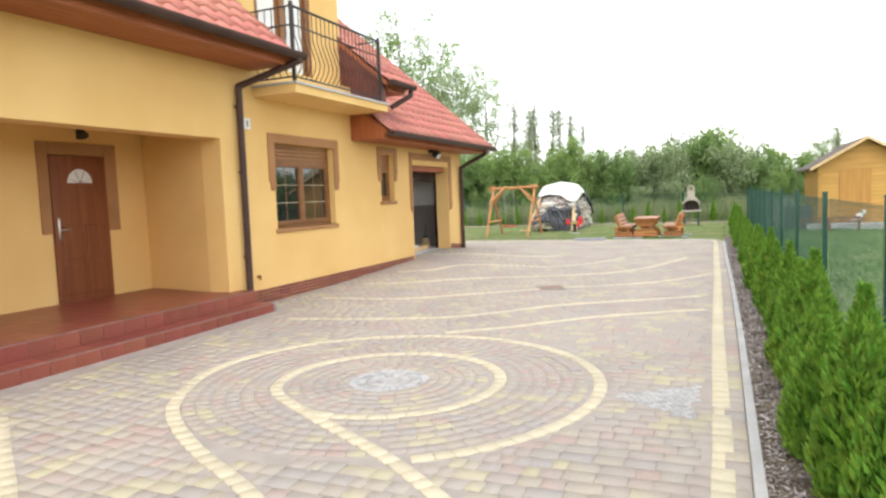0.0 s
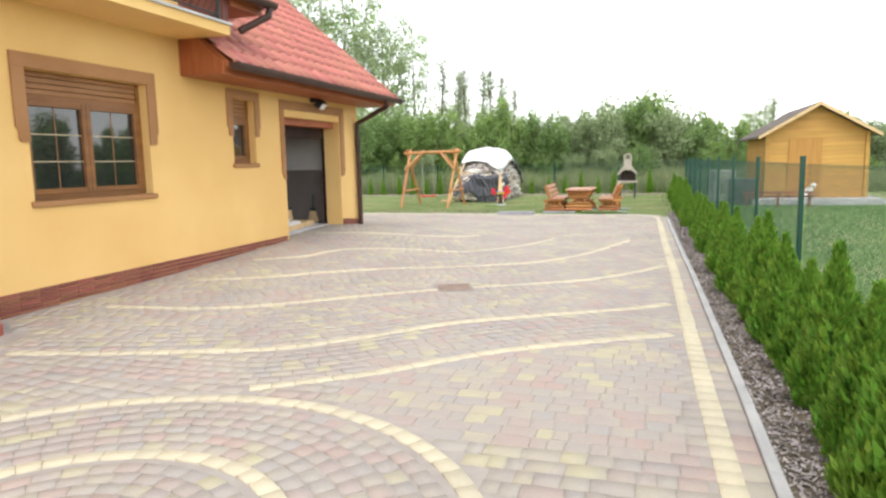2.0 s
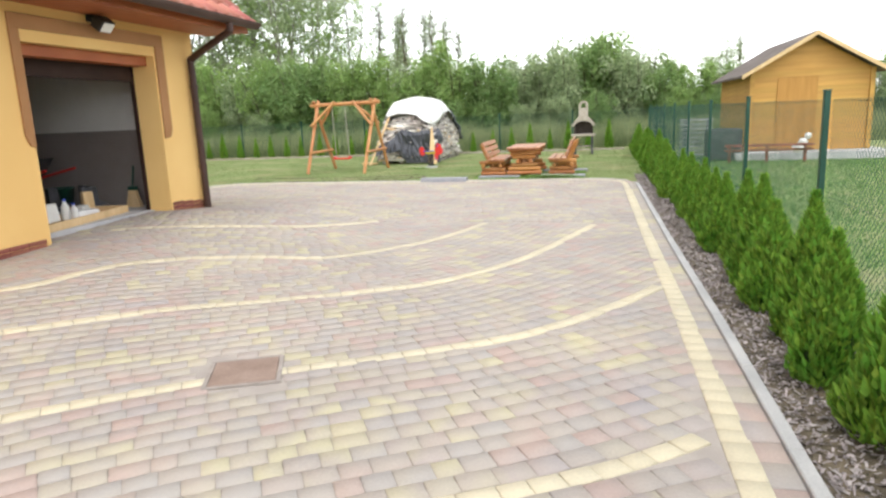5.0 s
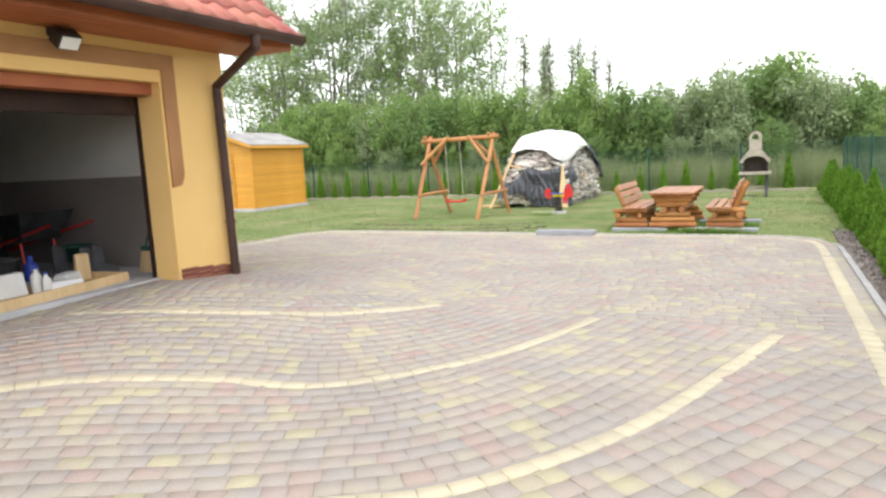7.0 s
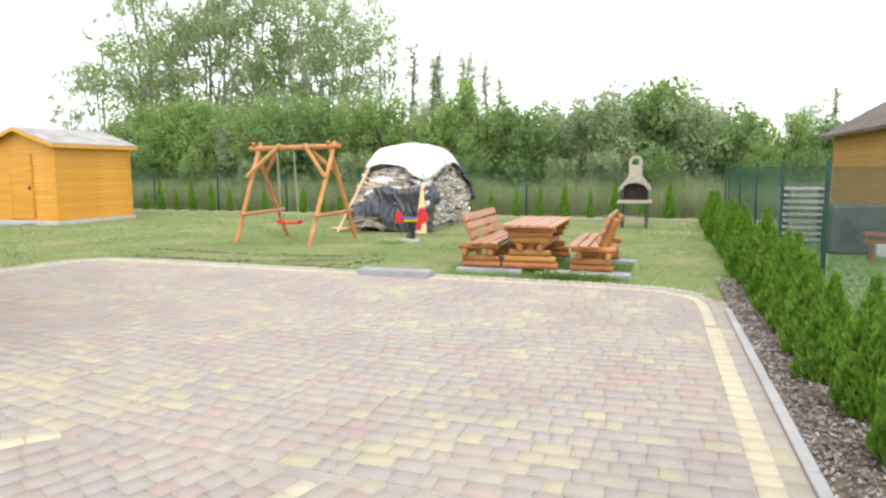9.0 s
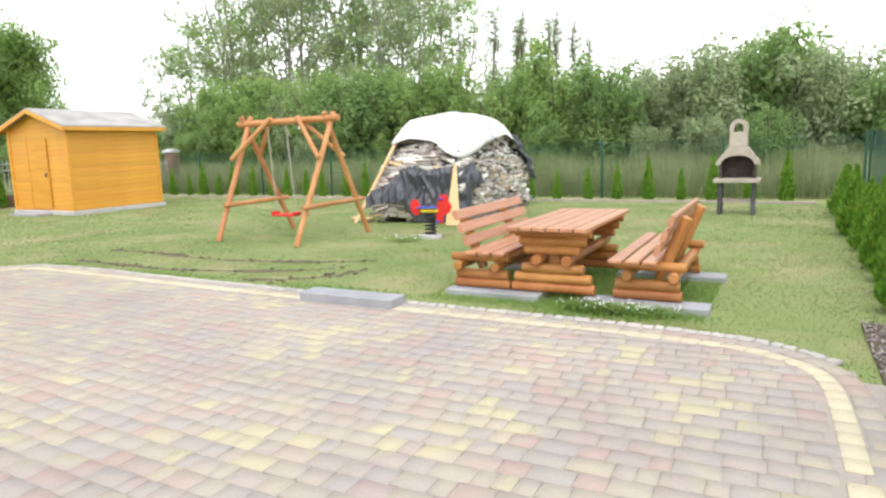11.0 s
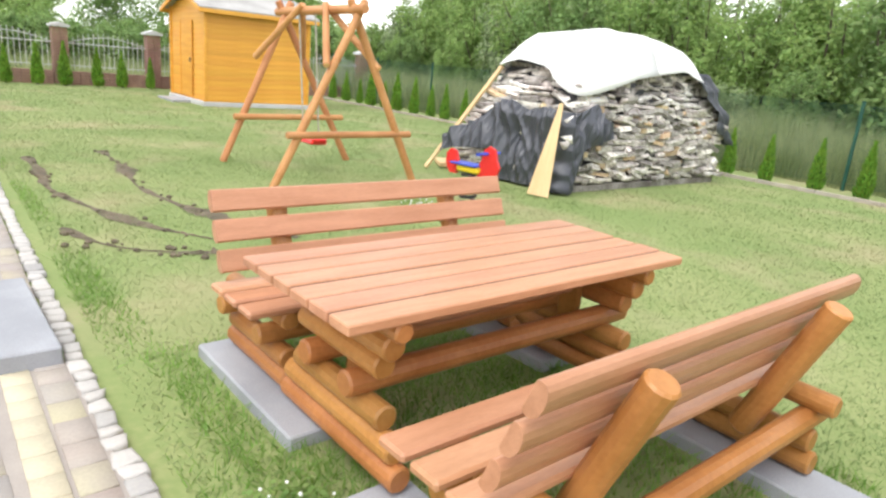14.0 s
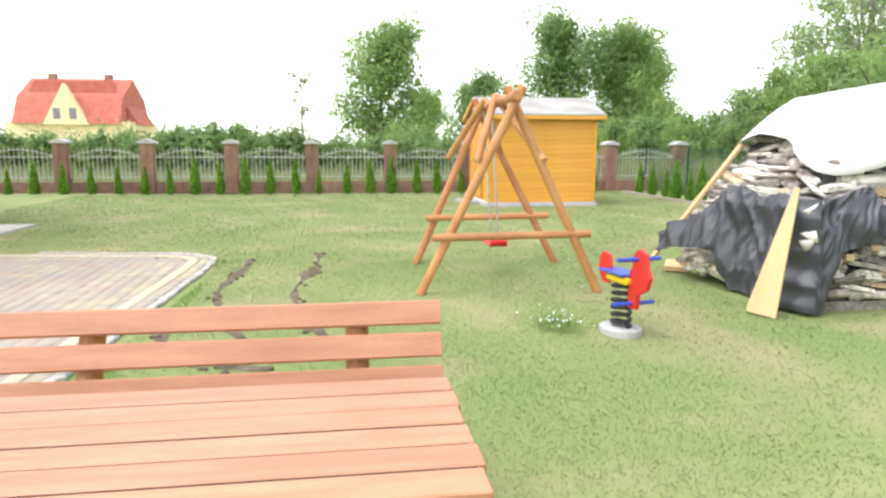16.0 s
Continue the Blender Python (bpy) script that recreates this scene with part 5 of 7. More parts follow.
def wooden_shed():
    ob = thing("garden_shed", "honey-yellow boarded garden shed with grey felt roof", "shed")
    x0, x1, y0, y1, zt = -19.7, -17.2, 28.85, 31.6, 2.30
    part("body", box(bmesh.new(), (x0, y0, 0.08), (x1, y1, zt)), M["shed_wood"], ob)
    bm = bmesh.new()
    prism(bm, [(x0, zt), (x1, zt), ((x0 + x1) / 2, zt + 0.42)], 'y', y0, y0 + 0.04)
    part("gable", bm, M["shed_wood"], ob)
    bm = bmesh.new()
    prism(bm, [(x0, zt), (x1, zt), ((x0 + x1) / 2, zt + 0.42)], 'y', y1 - 0.04, y1)
    part("gable", bm, M["shed_wood"], ob)
    board_wall(ob, (x0, y0, 0), (x1, y0, 0), 0.1, zt)
    board_wall(ob, (x1, y0, 0), (x1, y1, 0), 0.1, zt)
    for x, y in ((x0, y0), (x1, y0), (x1, y1)):
        part("corner_post", box(bmesh.new(), (x - 0.05, y - 0.05, 0.08), (x + 0.03, y + 0.03, zt + 0.02), 0.004), M["shed_wood"], ob)
    door = part("door", box(bmesh.new(), (-18.95, y0 - 0.035, 0.14), (-18.05, y0 - 0.022, 2.0), 0.004), M["shed_wood"], ob, "boarded shed door")
    for x in (-18.95, -18.11):
        part("door_stile", box(bmesh.new(), (x, y0 - 0.05, 0.14), (x + 0.06, y0 - 0.036, 2.0), 0.003), M["shed_wood"], door)
    part("latch", box(bmesh.new(), (-18.2, y0 - 0.07, 0.98), (-18.12, y0 - 0.05, 1.08), 0.004), M["iron"], door, "dark metal latch")
    xm, zr = (x0 + x1) / 2, zt + 0.46
    for s, e in ((-1, x0 - 0.2), (1, x1 + 0.2)):
        ze = zr - 0.34 * abs(e - xm)
        bm = bmesh.new()
        prism(bm, [(xm, zr), (e, ze), (e, ze + 0.035), (xm, zr + 0.035)], 'y', y0 - 0.22, y1 + 0.2)
        part("roof", bm, M["felt"], ob, "grey felt roof slope")
        bm = bmesh.new()
        prism(bm, [(xm, zr - 0.1), (e, ze - 0.1), (e, ze - 0.003), (xm, zr - 0.003)], 'y', y0 - 0.24, y0 - 0.2)
        part("barge_board", bm, M["shed_wood"], ob)
        part("eave_board", box(bmesh.new(), (e - 0.02, y0 - 0.2, ze - 0.1), (e + 0.005, y1 + 0.2, ze - 0.002)), M["shed_wood"], ob)
    part("base", box(bmesh.new(), (x0 - 0.05, y0 - 0.1, -0.05), (x1 + 0.08, y1 + 0.08, 0.078), 0.01), M["concrete"], ob, "pale concrete base")
    slab(-19.2, 28.3, -18.0, 28.8, 0.03, "concrete_slab", "grey concrete slab before the shed door")


wooden_shed()


# ---------- neighbour's timber house ----------
def timber_house():
    ob = thing("timber_cabin", "yellow timber cabin with a dark grey gable roof", "cabin")
    x0, x1, y0, y1, zt, xm, zr = 3.2, 6.16, 28.3, 33.3, 2.32, 4.68, 3.2
    part("body", box(bmesh.new(), (x0, y0, 0.18), (x1, y1, zt)), M["cabin_wood"], ob)
    bm = bmesh.new()
    prism(bm, [(x0, zt), (x1, zt), (xm, zr)], 'y', y0, y1)
    part("gable", bm, M["cabin_wood"], ob)
    board_wall(ob, (x0, y0, 0), (x1, y0, 0), 0.2, zt, 0.14, mat="cabin_wood")
    board_wall(ob, (x0, y1, 0), (x0, y0, 0), 0.2, zt, 0.14, mat="cabin_wood")
    for x in (x0, x1):
        part("corner_post", box(bmesh.new(), (x - 0.06, y0 - 0.06, 0.18), (x + 0.06, y0 + 0.02, zt), 0.006), M["cabin_wood"], ob)
    part("door", box(bmesh.new(), (3.85, y0 - 0.04, 0.22), (4.85, y0 - 0.024, 2.15), 0.006), M["cabin_door"], ob, "tan boarded door")
    sl = (zr - zt) / (xm - x0)
    for s in (-1, 1):
        e = xm + s * (xm - x0 + 0.32)
        ze = zr + 0.06 - sl * abs(e - xm)
        bm = bmesh.new()
        prism(bm, [(xm, zr + 0.06), (e, ze), (e, ze + 0.06), (xm, zr + 0.12)], 'y', y0 - 0.35, y1 + 0.3)
        part("roof", bm, M["felt_dark"], ob, "dark brown-grey shingled roof slope")
        bm = bmesh.new()
        prism(bm, [(xm, zr + 0.0), (e, ze - 0.05), (e, ze + 0.058), (xm, zr + 0.115)], 'y', y0 - 0.38, y0 - 0.35)
        part("barge_board", bm, M["fresh_wood"], ob, "pale barge board")
    part("base", box(bmesh.new(), (x0 - 0.5, y0 - 0.9, -0.05), (x1 + 0.4, y1, 0.178), 0.01), M["concrete"], ob, "pale concrete base")


timber_house()
bm = bmesh.new()
for k in range(3):
    bmesh.ops.create_icosphere(bm, subdivisions=2, radius=0.15 - k * 0.03, matrix=Matrix.Translation((4.25 + 0.12 * k, 27.5, 0.28 + 0.16 * k)))
tagged(part("garden_ornament", bm, M["white"], None, "", True), "white rounded garden ornament beside the cabin", "ornament")


def stacked_timber(x, y, n, label, mat):
    ob = thing("timber_stack", label, "timber stack")
    for k in range(n):
        part("beam", box(bmesh.new(), (x, y, 0.0 + k * 0.13), (x + 0.9, y + 0.35, 0.0 + k * 0.13 + 0.06), 0.006), M[mat], ob)
    for s in (0.1, 0.75):
        part("bearer", box(bmesh.new(), (x + s, y + 0.02, -0.02), (x + s + 0.08, y + 0.33, n * 0.13 - 0.08)), M["dark_and_shade"], ob)


stacked_timber(1.5, 29.5, 9, "grey pallet boards stacked behind the green fence", "concrete")
part_low = thing("low_trestle", "low red-brown wooden trestle on the grass", "trestle")
for z in (0.28, 0.40):
    part("rail", box(bmesh.new(), (2.3, 26.6, z), (4.4, 26.7, z + 0.06), 0.004), M["brick_tile"], part_low)
for x in (2.4, 3.3, 4.2):
    part("post", box(bmesh.new(), (x, 26.71, -0.03), (x + 0.07, 26.77, 0.46), 0.004), M["brick_tile"], part_low)
bin_ob = tagged(part("water_tank", box(bmesh.new(), (2.0, 27.6, -0.03), (2.9, 28.2, 0.85), 0.05), M["dark_and_shade"]), "dark grey water tank beside the cabin", "tank")

# ---------- manhole ----------
mh = thing("manhole_cover", "square brown-grey concrete manhole cover set in the paving", "manhole cover")
bm = bmesh.new()
box(bm, (-0.2, -0.2, -0.05), (0.2, 0.2, 0.006), 0.006)
part("cover", bm, surf("brown_grey_cover", (0.21, 0.145, 0.115), (0.30, 0.22, 0.18), 4, 0.85, 0.3, 80), mh)
bm = bmesh.new()
for a, b in (((-0.23, -0.23), (0.23, -0.202)), ((-0.23, 0.202), (0.23, 0.23)), ((-0.23, -0.202), (-0.202, 0.202)), ((0.202, -0.202), (0.23, 0.202))):
    box(bm, (*a, -0.05), (*b, 0.003))
part("frame", bm, M["grout"], mh, "grey concrete frame")
mh.matrix_world = pose(-2.9, 11.53, 0.004, 0, 0, 24)


# ---------- clutter in the garage ----------
FLOOR = 0.336


def turned(bm, profile, x, y, z, seg=14):
    """A round body from pairs of radius and height."""
    rings = [[bm.verts.new((x + r * math.cos(a), y + r * math.sin(a), z + h)) for a in np.linspace(0, 2 * math.pi, seg, endpoint=False)] for r, h in profile]
    for p, q in zip(rings[:-1], rings[1:]):
        for k in range(seg):
            bm.faces.new((p[k], p[(k + 1) % seg], q[(k + 1) % seg], q[k]))
    bm.faces.new(rings[0][::-1])
    bm.faces.new(rings[-1])
    return bm


def packet(x, y, w, d, h, rz, mat, label):
    """A soft-sided packet with a pinched top."""
    bm = bmesh.new()
    box(bm, (-w / 2, -d / 2, 0), (w / 2, d / 2, h), 0.015)
    for v in bm.verts:
        if v.co.z > h * 0.6:
            v.co.x *= 0.72
            v.co.y *= 0.9
    ob = tagged(part("packet", bm, M[mat]), label, "packet")
    ob.matrix_world = pose(x, y, FLOOR + 0.026, 0, 0, rz)


def bottle(x, y, r, h, mat, label, z=FLOOR + 0.026):
    ob = tagged(part("bottle", turned(bmesh.new(), [(r * 0.9, 0), (r, 0.02), (r, h * 0.62), (r * 0.38, h * 0.8), (r * 0.36, h * 0.9)], x, y, z), M[mat], None, "", True), label, "bottle")
    part("cap", turned(bmesh.new(), [(r * 0.44, h * 0.9), (r * 0.44, h)], x, y, z), M["blue"], ob, "blue screw cap")


def boot(x, y, rz):
    ob = tagged(part("boot", prism(bmesh.new(), [(-0.13, 0.0), (0.15, 0.0), (0.16, 0.05), (0.12, 0.10), (0.0, 0.14), (-0.02, 0.36), (-0.13, 0.37), (-0.14, 0.12)], 'y', -0.05, 0.05), M["dark_and_shade"]), "dark rubber boot standing on the garage floor", "boot", "boots in the garage")
    ob.matrix_world = pose(x, y, FLOOR, 0, 0, rz)


def garage_clutter():
    tray = thing("wooden_tray", "shallow wooden tray with bottles and packets by the garage door", "tray", at=(-7.75, 15.3, FLOOR), rz=10)
    for lo, hi in (((-0.45, -1.0, 0.0), (0.45, 0.85, 0.022)), ((0.42, -1.0, 0.022), (0.45, 0.85, 0.1)), ((-0.45, -1.0, 0.022), (0.42, -0.97, 0.1)), ((-0.45, 0.82, 0.022), (0.42, 0.85, 0.1))):
        o = part("board", box(bmesh.new(), lo, hi, 0.004), M["fresh_wood"], None)
        o.parent = tray
    packet(-7.75, 15.05, 0.16, 0.34, 0.24, 8, "white", "white paper packet standing in the wooden tray")
    packet(-7.6, 15.55, 0.24, 0.34, 0.10, -15, "white", "flat white packet lying in the wooden tray")
    packet(-7.85, 15.75, 0.2, 0.3, 0.13, 25, "white", "white folded bag in the wooden tray")
    packet(-7.95, 16.0, 0.12, 0.16, 0.3, -20, "fresh_wood", "beige cloth bag leaning in the wooden tray")
    bottle(-7.7, 15.32, 0.055, 0.28, "white", "white plastic bottle standing in the wooden tray")
    bottle(-7.6, 15.36, 0.045, 0.22, "white", "small white plastic bottle standing in the wooden tray")
    bottle(-8.75, 15.9, 0.075, 0.30, "blue", "blue plastic canister standing on the garage floor", FLOOR)
    # basket with a bowed handle
    bm = bmesh.new()
    turned(bm, [(0.15, 0), (0.19, 0.2), (0.2, 0.22), (0.18, 0.22), (0.14, 0.03)], 0, 0, 0, 18)
    basket = tagged(part("basket", bm, M["felt"]), "grey woven basket with a bowed handle in the tray", "basket")
    part("handle", pipe(bmesh.new(), [(0.0, 0.19 * math.cos(a), 0.2 + 0.24 * math.sin(a)) for a in np.linspace(0, math.pi, 12)], 0.012, 6), M["dark_and_shade"], basket, "dark bowed handle")
    basket.matrix_world = pose(-7.85, 14.7, FLOOR + 0.024)
    for x, y, rz in ((-8.1, 16.25, 60), (-8.15, 16.42, 75), (-8.5, 16.62, 100), (-8.75, 16.35, 40)):
        boot(x, y, rz)
    # broom leaning in the corner
    broom = thing("broom", "tan bristle broom leaning in the garage corner", "broom", at=(-7.75, 16.72, FLOOR))
    for nm, bm, mat in (("bristles", prism(bmesh.new(), [(-0.13, 0.0), (0.13, 0.0), (0.06, 0.26), (-0.06, 0.26)], 'y', -0.03, 0.03), "fresh_wood"), ("head", box(bmesh.new(), (-0.07, -0.035, 0.26), (0.07, 0.035, 0.32), 0.01), "fence_green"), ("handle", tube(bmesh.new(), (0, 0, 0.32), (-0.05, 0.14, 0.62), 0.014, seg=8), "fence_green")):
        o = part(nm, bm, M[mat])
        o.parent = broom
    # wheelbarrow tipped against the back wall
    barrow = thing("wheelbarrow", "dark wheelbarrow with a red tray support in the garage", "wheelbarrow", at=(-9.75, 16.5, FLOOR), rz=180)
    bm = bmesh.new()
    vs = [bm.verts.new(p) for p in ((-0.3, -0.25, 0.4), (0.35, -0.2, 0.36), (0.35, 0.2, 0.36), (-0.3, 0.25, 0.4), (-0.5, -0.36, 0.78), (0.6, -0.32, 0.7), (0.6, 0.32, 0.7), (-0.5, 0.36, 0.78))]
    for q in ((0, 1, 2, 3), (0, 4, 5, 1), (1, 5, 6, 2), (2, 6, 7, 3), (3, 7, 4, 0)):
        bm.faces.new([vs[k] for k in q])
    bmesh.ops.solidify(bm, geom=bm.faces[:], thickness=0.02)
    wheel = bmesh.new()
    tube(wheel, (0.72, -0.05, 0.2), (0.72, 0.05, 0.2), 0.2, seg=20, bevel=0.025)
    frame_bm = bmesh.new()
    for yy in (-0.22, 0.22):
        pipe(frame_bm, [(0.72, yy * 0.35, 0.2), (0.2, yy, 0.36), (-0.95, yy * 1.3, 0.62)], 0.018, 8)
        pipe(frame_bm, [(-0.2, yy, 0.38), (-0.25, yy, 0.0)], 0.018, 8)
    for nm, bm, mat in (("tray", bm, "dark_and_shade"), ("wheel", wheel, "spring"), ("frame", frame_bm, "red")):
        o = part(nm, bm, M[mat])
        o.parent = barrow
    # tubs and buckets further in
    for x, y, r, h, m, n, lab in ((-9.6, 15.4, 0.2, 0.34, "brick_tile", "bucket", "red-brown bucket on the garage floor"), (-9.0, 16.62, 0.2, 0.3, "fence_green", "tub", "green plastic tub on the garage floor"), (-8.95, 15.7, 0.17, 0.26, "dark_and_shade", "bucket", "dark bucket on the garage floor"), (-11.6, 15.6, 0.33, 0.85, "dark_and_shade", "barrel", "dark barrel in the garage")):
        ob = tagged(part(n, turned(bmesh.new(), [(r * 0.8, 0), (r, h), (r * 1.06, h), (r * 1.06, h + 0.025), (r * 0.94, h + 0.025), (r * 0.76, 0.04)], x, y, FLOOR, 18), M[m], None, "", True), lab, n)


garage_clutter()

# paved terrace behind the house
bm = bmesh.new()
for i in range(7):
    for j in range(4):
        box(bm, (-14.0 + i * 0.52, 17.4 + j * 0.525, -0.04), (-13.49 + i * 0.52, 17.915 + j * 0.525, 0.035), 0.006)
tagged(part("terrace", bm, M["concrete"]), "pale slab terrace behind the house", "terrace", kind="structure")

# ---------- green mesh fences ----------
def fence_panel_mesh(length, height, name):
    """Chain-link panel: crossed wires and three straining wires."""
    V, F = [], []
    cube = np.array([[sx, sy, sz] for sx in (0, 1) for sy in (0, 1) for sz in (0, 1)], float)
    cf = np.array([[0, 1, 3, 2], [4, 6, 7, 5], [0, 4, 5, 1], [2, 3, 7, 6], [0, 2, 6, 4], [1, 5, 7, 3]])

    def bar(lo, hi):
        lo, hi = np.array(lo), np.array(hi)
        V.append(lo + cube * (hi - lo))
        F.append(cf + 8 * len(F))
    # crossed wires at 45 degrees, clipped to the panel
    low, wire = 0.05, 0.0011
    rise = height - low
    for d in (1, -1):
        for c in np.arange(-rise, length, 0.06):
            ta, tb = max(0.0, -c), min(rise, length - c)
            if tb - ta < 0.02:
                continue
            ends = []
            for t in (ta, tb):
                yy = c + t if d > 0 else length - c - t
                ends += [(sx * wire, yy + sn * wire, low + t - d * sn * wire) for sx in (-1, 1) for sn in (-1, 1)]
            V.append(np.array(ends))
            F.append(cf + 8 * len(F))
    for z in (0.08, height * 0.5, height - 0.02):
        bar((0.003, 0, z), (0.006, length, z + 0.003))
    me = bpy.data.meshes.new(name)
    v, f = np.concatenate(V), np.concatenate(F)
    me.from_pydata(v.tolist(), [], f.tolist())
    me.materials.append(M["fence_green"])
    return me


def wire_fence(start, direction, n, spacing, height, label, first=0):
    ob = thing("wire_fence", label, "fence")
    panel = fence_panel_mesh(spacing - 0.06, height - 0.06, "mesh_panel")
    bm = bmesh.new()
    box(bm, (-0.022, -0.028, -0.05), (0.022, 0.028, height), 0.004)
    box(bm, (-0.026, -0.032, height), (0.026, 0.032, height + 0.015), 0.004)
    post = mesh_of("post", bm, M["fence_green"])
    for k in range(n + 1):
        m = pose(start[0], start[1], 0, 0, 0, direction) @ pose(0, k * spacing, 0)
        o = new("post", post)
        o.parent, o.matrix_world = ob, m
        if k < n:
            o = new("mesh_panel", panel)
            o.parent, o.matrix_world = ob, m @ pose(0.035, 0.03, 0)
    return ob


wire_fence((0.95, 2.0), 0, 11, 2.97, 1.58, "green chain-link fence with square posts along the hedge")
wire_fence((0.95, 35.6), 90, 8, 2.97, 1.5, "green chain-link fence with square posts behind the lawn")


# ---------- brick fence on the street side ----------
def brick_fence():
    ob = thing("brick_fence", "brown brick fence pillars with pale wrought-iron panels", "fence")
    bm = bmesh.new()
    for r in range(20):
        for k in range(2):
            for s in range(2):
                box(bm, (-0.19 + s * 0.195, -0.19 + k * 0.195, r * 0.077), (-0.19 + s * 0.195 + 0.187, -0.19 + k * 0.195 + 0.187, r * 0.077 + 0.068))
    shaft = mesh_of("pillar", bm, M["fence_brick"])
    bm = bmesh.new()
    prism(bm, [(-0.25, 1.545), (0.25, 1.545), (0.25, 1.60), (0.0, 1.68), (-0.25, 1.60)], 'x', -0.25, 0.25)
    cap = mesh_of("pillar_cap", bm, M["concrete"])
    bm = bmesh.new()
    for k in range(16):
        h = 1.18 + 0.22 * math.sin(math.pi * (k + 0.5) / 16)
        tube(bm, (0, 0.22 + k * 0.133, 0.42), (0, 0.22 + k * 0.133, h), 0.010, seg=5)
        tube(bm, (0, 0.22 + k * 0.133, h), (0, 0.22 + k * 0.133, h + 0.07), 0.014, 0.002, 5)
    for zz in (0.5, 1.12):
        tube(bm, (0, 0.2, zz), (0, 2.3, zz), 0.014, seg=5)
    pipe(bm, [(0, 0.22 + k * 0.26, 1.14 + 0.20 * math.sin(math.pi * k / 8)) for k in range(9)], 0.012, 5)
    pan = mesh_of("iron_panel", bm, M["fence_metal"])
    bm = bmesh.new()
    for r in range(5):
        for k in range(8):
            box(bm, (-0.11, 0.21 + k * 0.262, r * 0.077 - 0.03), (0.11, 0.21 + k * 0.262 + 0.252, r * 0.077 + 0.038))
    base = mesh_of("base_wall", bm, M["fence_brick"])
    for k in range(12):
        y = 9.1 + k * 2.51
        for nm, me in (("pillar", shaft), ("pillar_cap", cap), ("iron_panel", pan), ("base_wall", base)):
            if nm in ("iron_panel", "base_wall") and k == 11:
                continue
            o = new(nm, me)
            o.parent, o.matrix_world = ob, pose(-22.6, y, 0)
            if nm == "base_wall":
                o["kind"] = "stuff"


brick_fence()


# ---------- planting ----------
def leaves(centres, normals, size, stretch=1.6, droop=0.0):
    """Small kite-shaped leaves at the given places, each turned at random about its normal."""
    n = len(centres)
    nn = normals + rng.normal(0, 0.5, (n, 3)) + np.array([0, 0, 0.7])
    nn /= np.linalg.norm(nn, axis=1, keepdims=True) + 1e-9
    r = rng.normal(0, 1, (n, 3))
    u = np.cross(nn, r)
    u /= np.linalg.norm(u, axis=1, keepdims=True) + 1e-9
    u[:, 2] -= droop
    w = np.cross(nn, u)
    s = (size * rng.uniform(0.6, 1.3, n))[:, None]
    tip, base = centres + u * s * stretch, centres - u * s * 0.9
    v = np.stack([base, centres + w * s * 0.6 + nn * s * 0.15, tip, centres - w * s * 0.6 + nn * s * 0.15], 1).reshape(-1, 3)
    return v, np.arange(4 * n).reshape(-1, 4)


def blobs(centre_list, radii, n, size, squash=0.85, stretch=1.6, droop=0.0):
    c, k = np.array(centre_list), np.array(radii)
    pick = rng.choice(len(c), n, p=k ** 2 / (k ** 2).sum())
    d = rng.normal(0, 1, (n, 3))
    d /= np.linalg.norm(d, axis=1, keepdims=True)
    rad = k[pick] * rng.uniform(0.45, 1.06, n) ** 0.6
    p = c[pick] + d * rad[:, None] * np.array([1, 1, squash])
    return leaves(p, d, size, stretch, droop)


def limb(bm, a, b, r0, r1, bends=3, wob=0.12):
    pts = [Vector(a).lerp(Vector(b), k / bends) + Vector(rng.normal(0, wob, 3)) * (0 < k < bends) for k in range(bends + 1)]
    for k in range(bends):
        tube(bm, pts[k], pts[k + 1], r0 + (r1 - r0) * k / bends, r0 + (r1 - r0) * (k + 1) / bends, 7)
    return pts


def make_shrub(label, leaf, h, wide, n=10500, size=0.07):
    """A bushy willow-like tree, leafy to the ground: many small clumps over several rising stems."""
    ob = thing("bushy_tree", label, "tree", "bushy trees behind the lawn")
    bm = bmesh.new()
    cs, rs = [], []
    for k in range(12):
        a, rad = rng.uniform(0, 6.28), wide * rng.uniform(0.15, 0.85)
        top = (rad * math.cos(a), rad * math.sin(a), h * (rng.uniform(0.72, 0.98) - 0.22 * rad / wide))
        limb(bm, (rng.normal(0, 0.12), rng.normal(0, 0.12), -0.05), top, 0.05, 0.012)
        for s in (0.12, 0.28, 0.42, 0.56, 0.7, 0.82, 0.92, 1.0):
            cs.append((top[0] * (0.5 + 0.5 * s) + rng.normal(0, 0.26), top[1] * (0.5 + 0.5 * s) + rng.normal(0, 0.26), top[2] * s))
            rs.append(wide * rng.uniform(0.22, 0.36) * (1.25 - 0.6 * s))
    part("trunk", bm, M["bark"], ob)
    v, f = blobs(cs, rs, n, size, 1.15, 1.7, 0.1)
    # thin shoots that break the outline
    m = 500
    top = np.array(cs)[rng.choice(len(cs), 40)]
    q = np.repeat(top, m // 40 + 1, 0)[:m]
    t = np.tile(np.linspace(0, 1, m // 40 + 1), 40)[:m]
    q = q + np.stack([rng.normal(0, 0.1, m), rng.normal(0, 0.1, m), t * rng.uniform(0.6, 1.1, m)], 1)
    v2, f2 = leaves(q, rng.normal(0, 1, (m, 3)), 0.06)
    soup("crown", np.concatenate([v, v2]), np.concatenate([f, f2 + len(v)]), M[leaf], ob)
    return ob


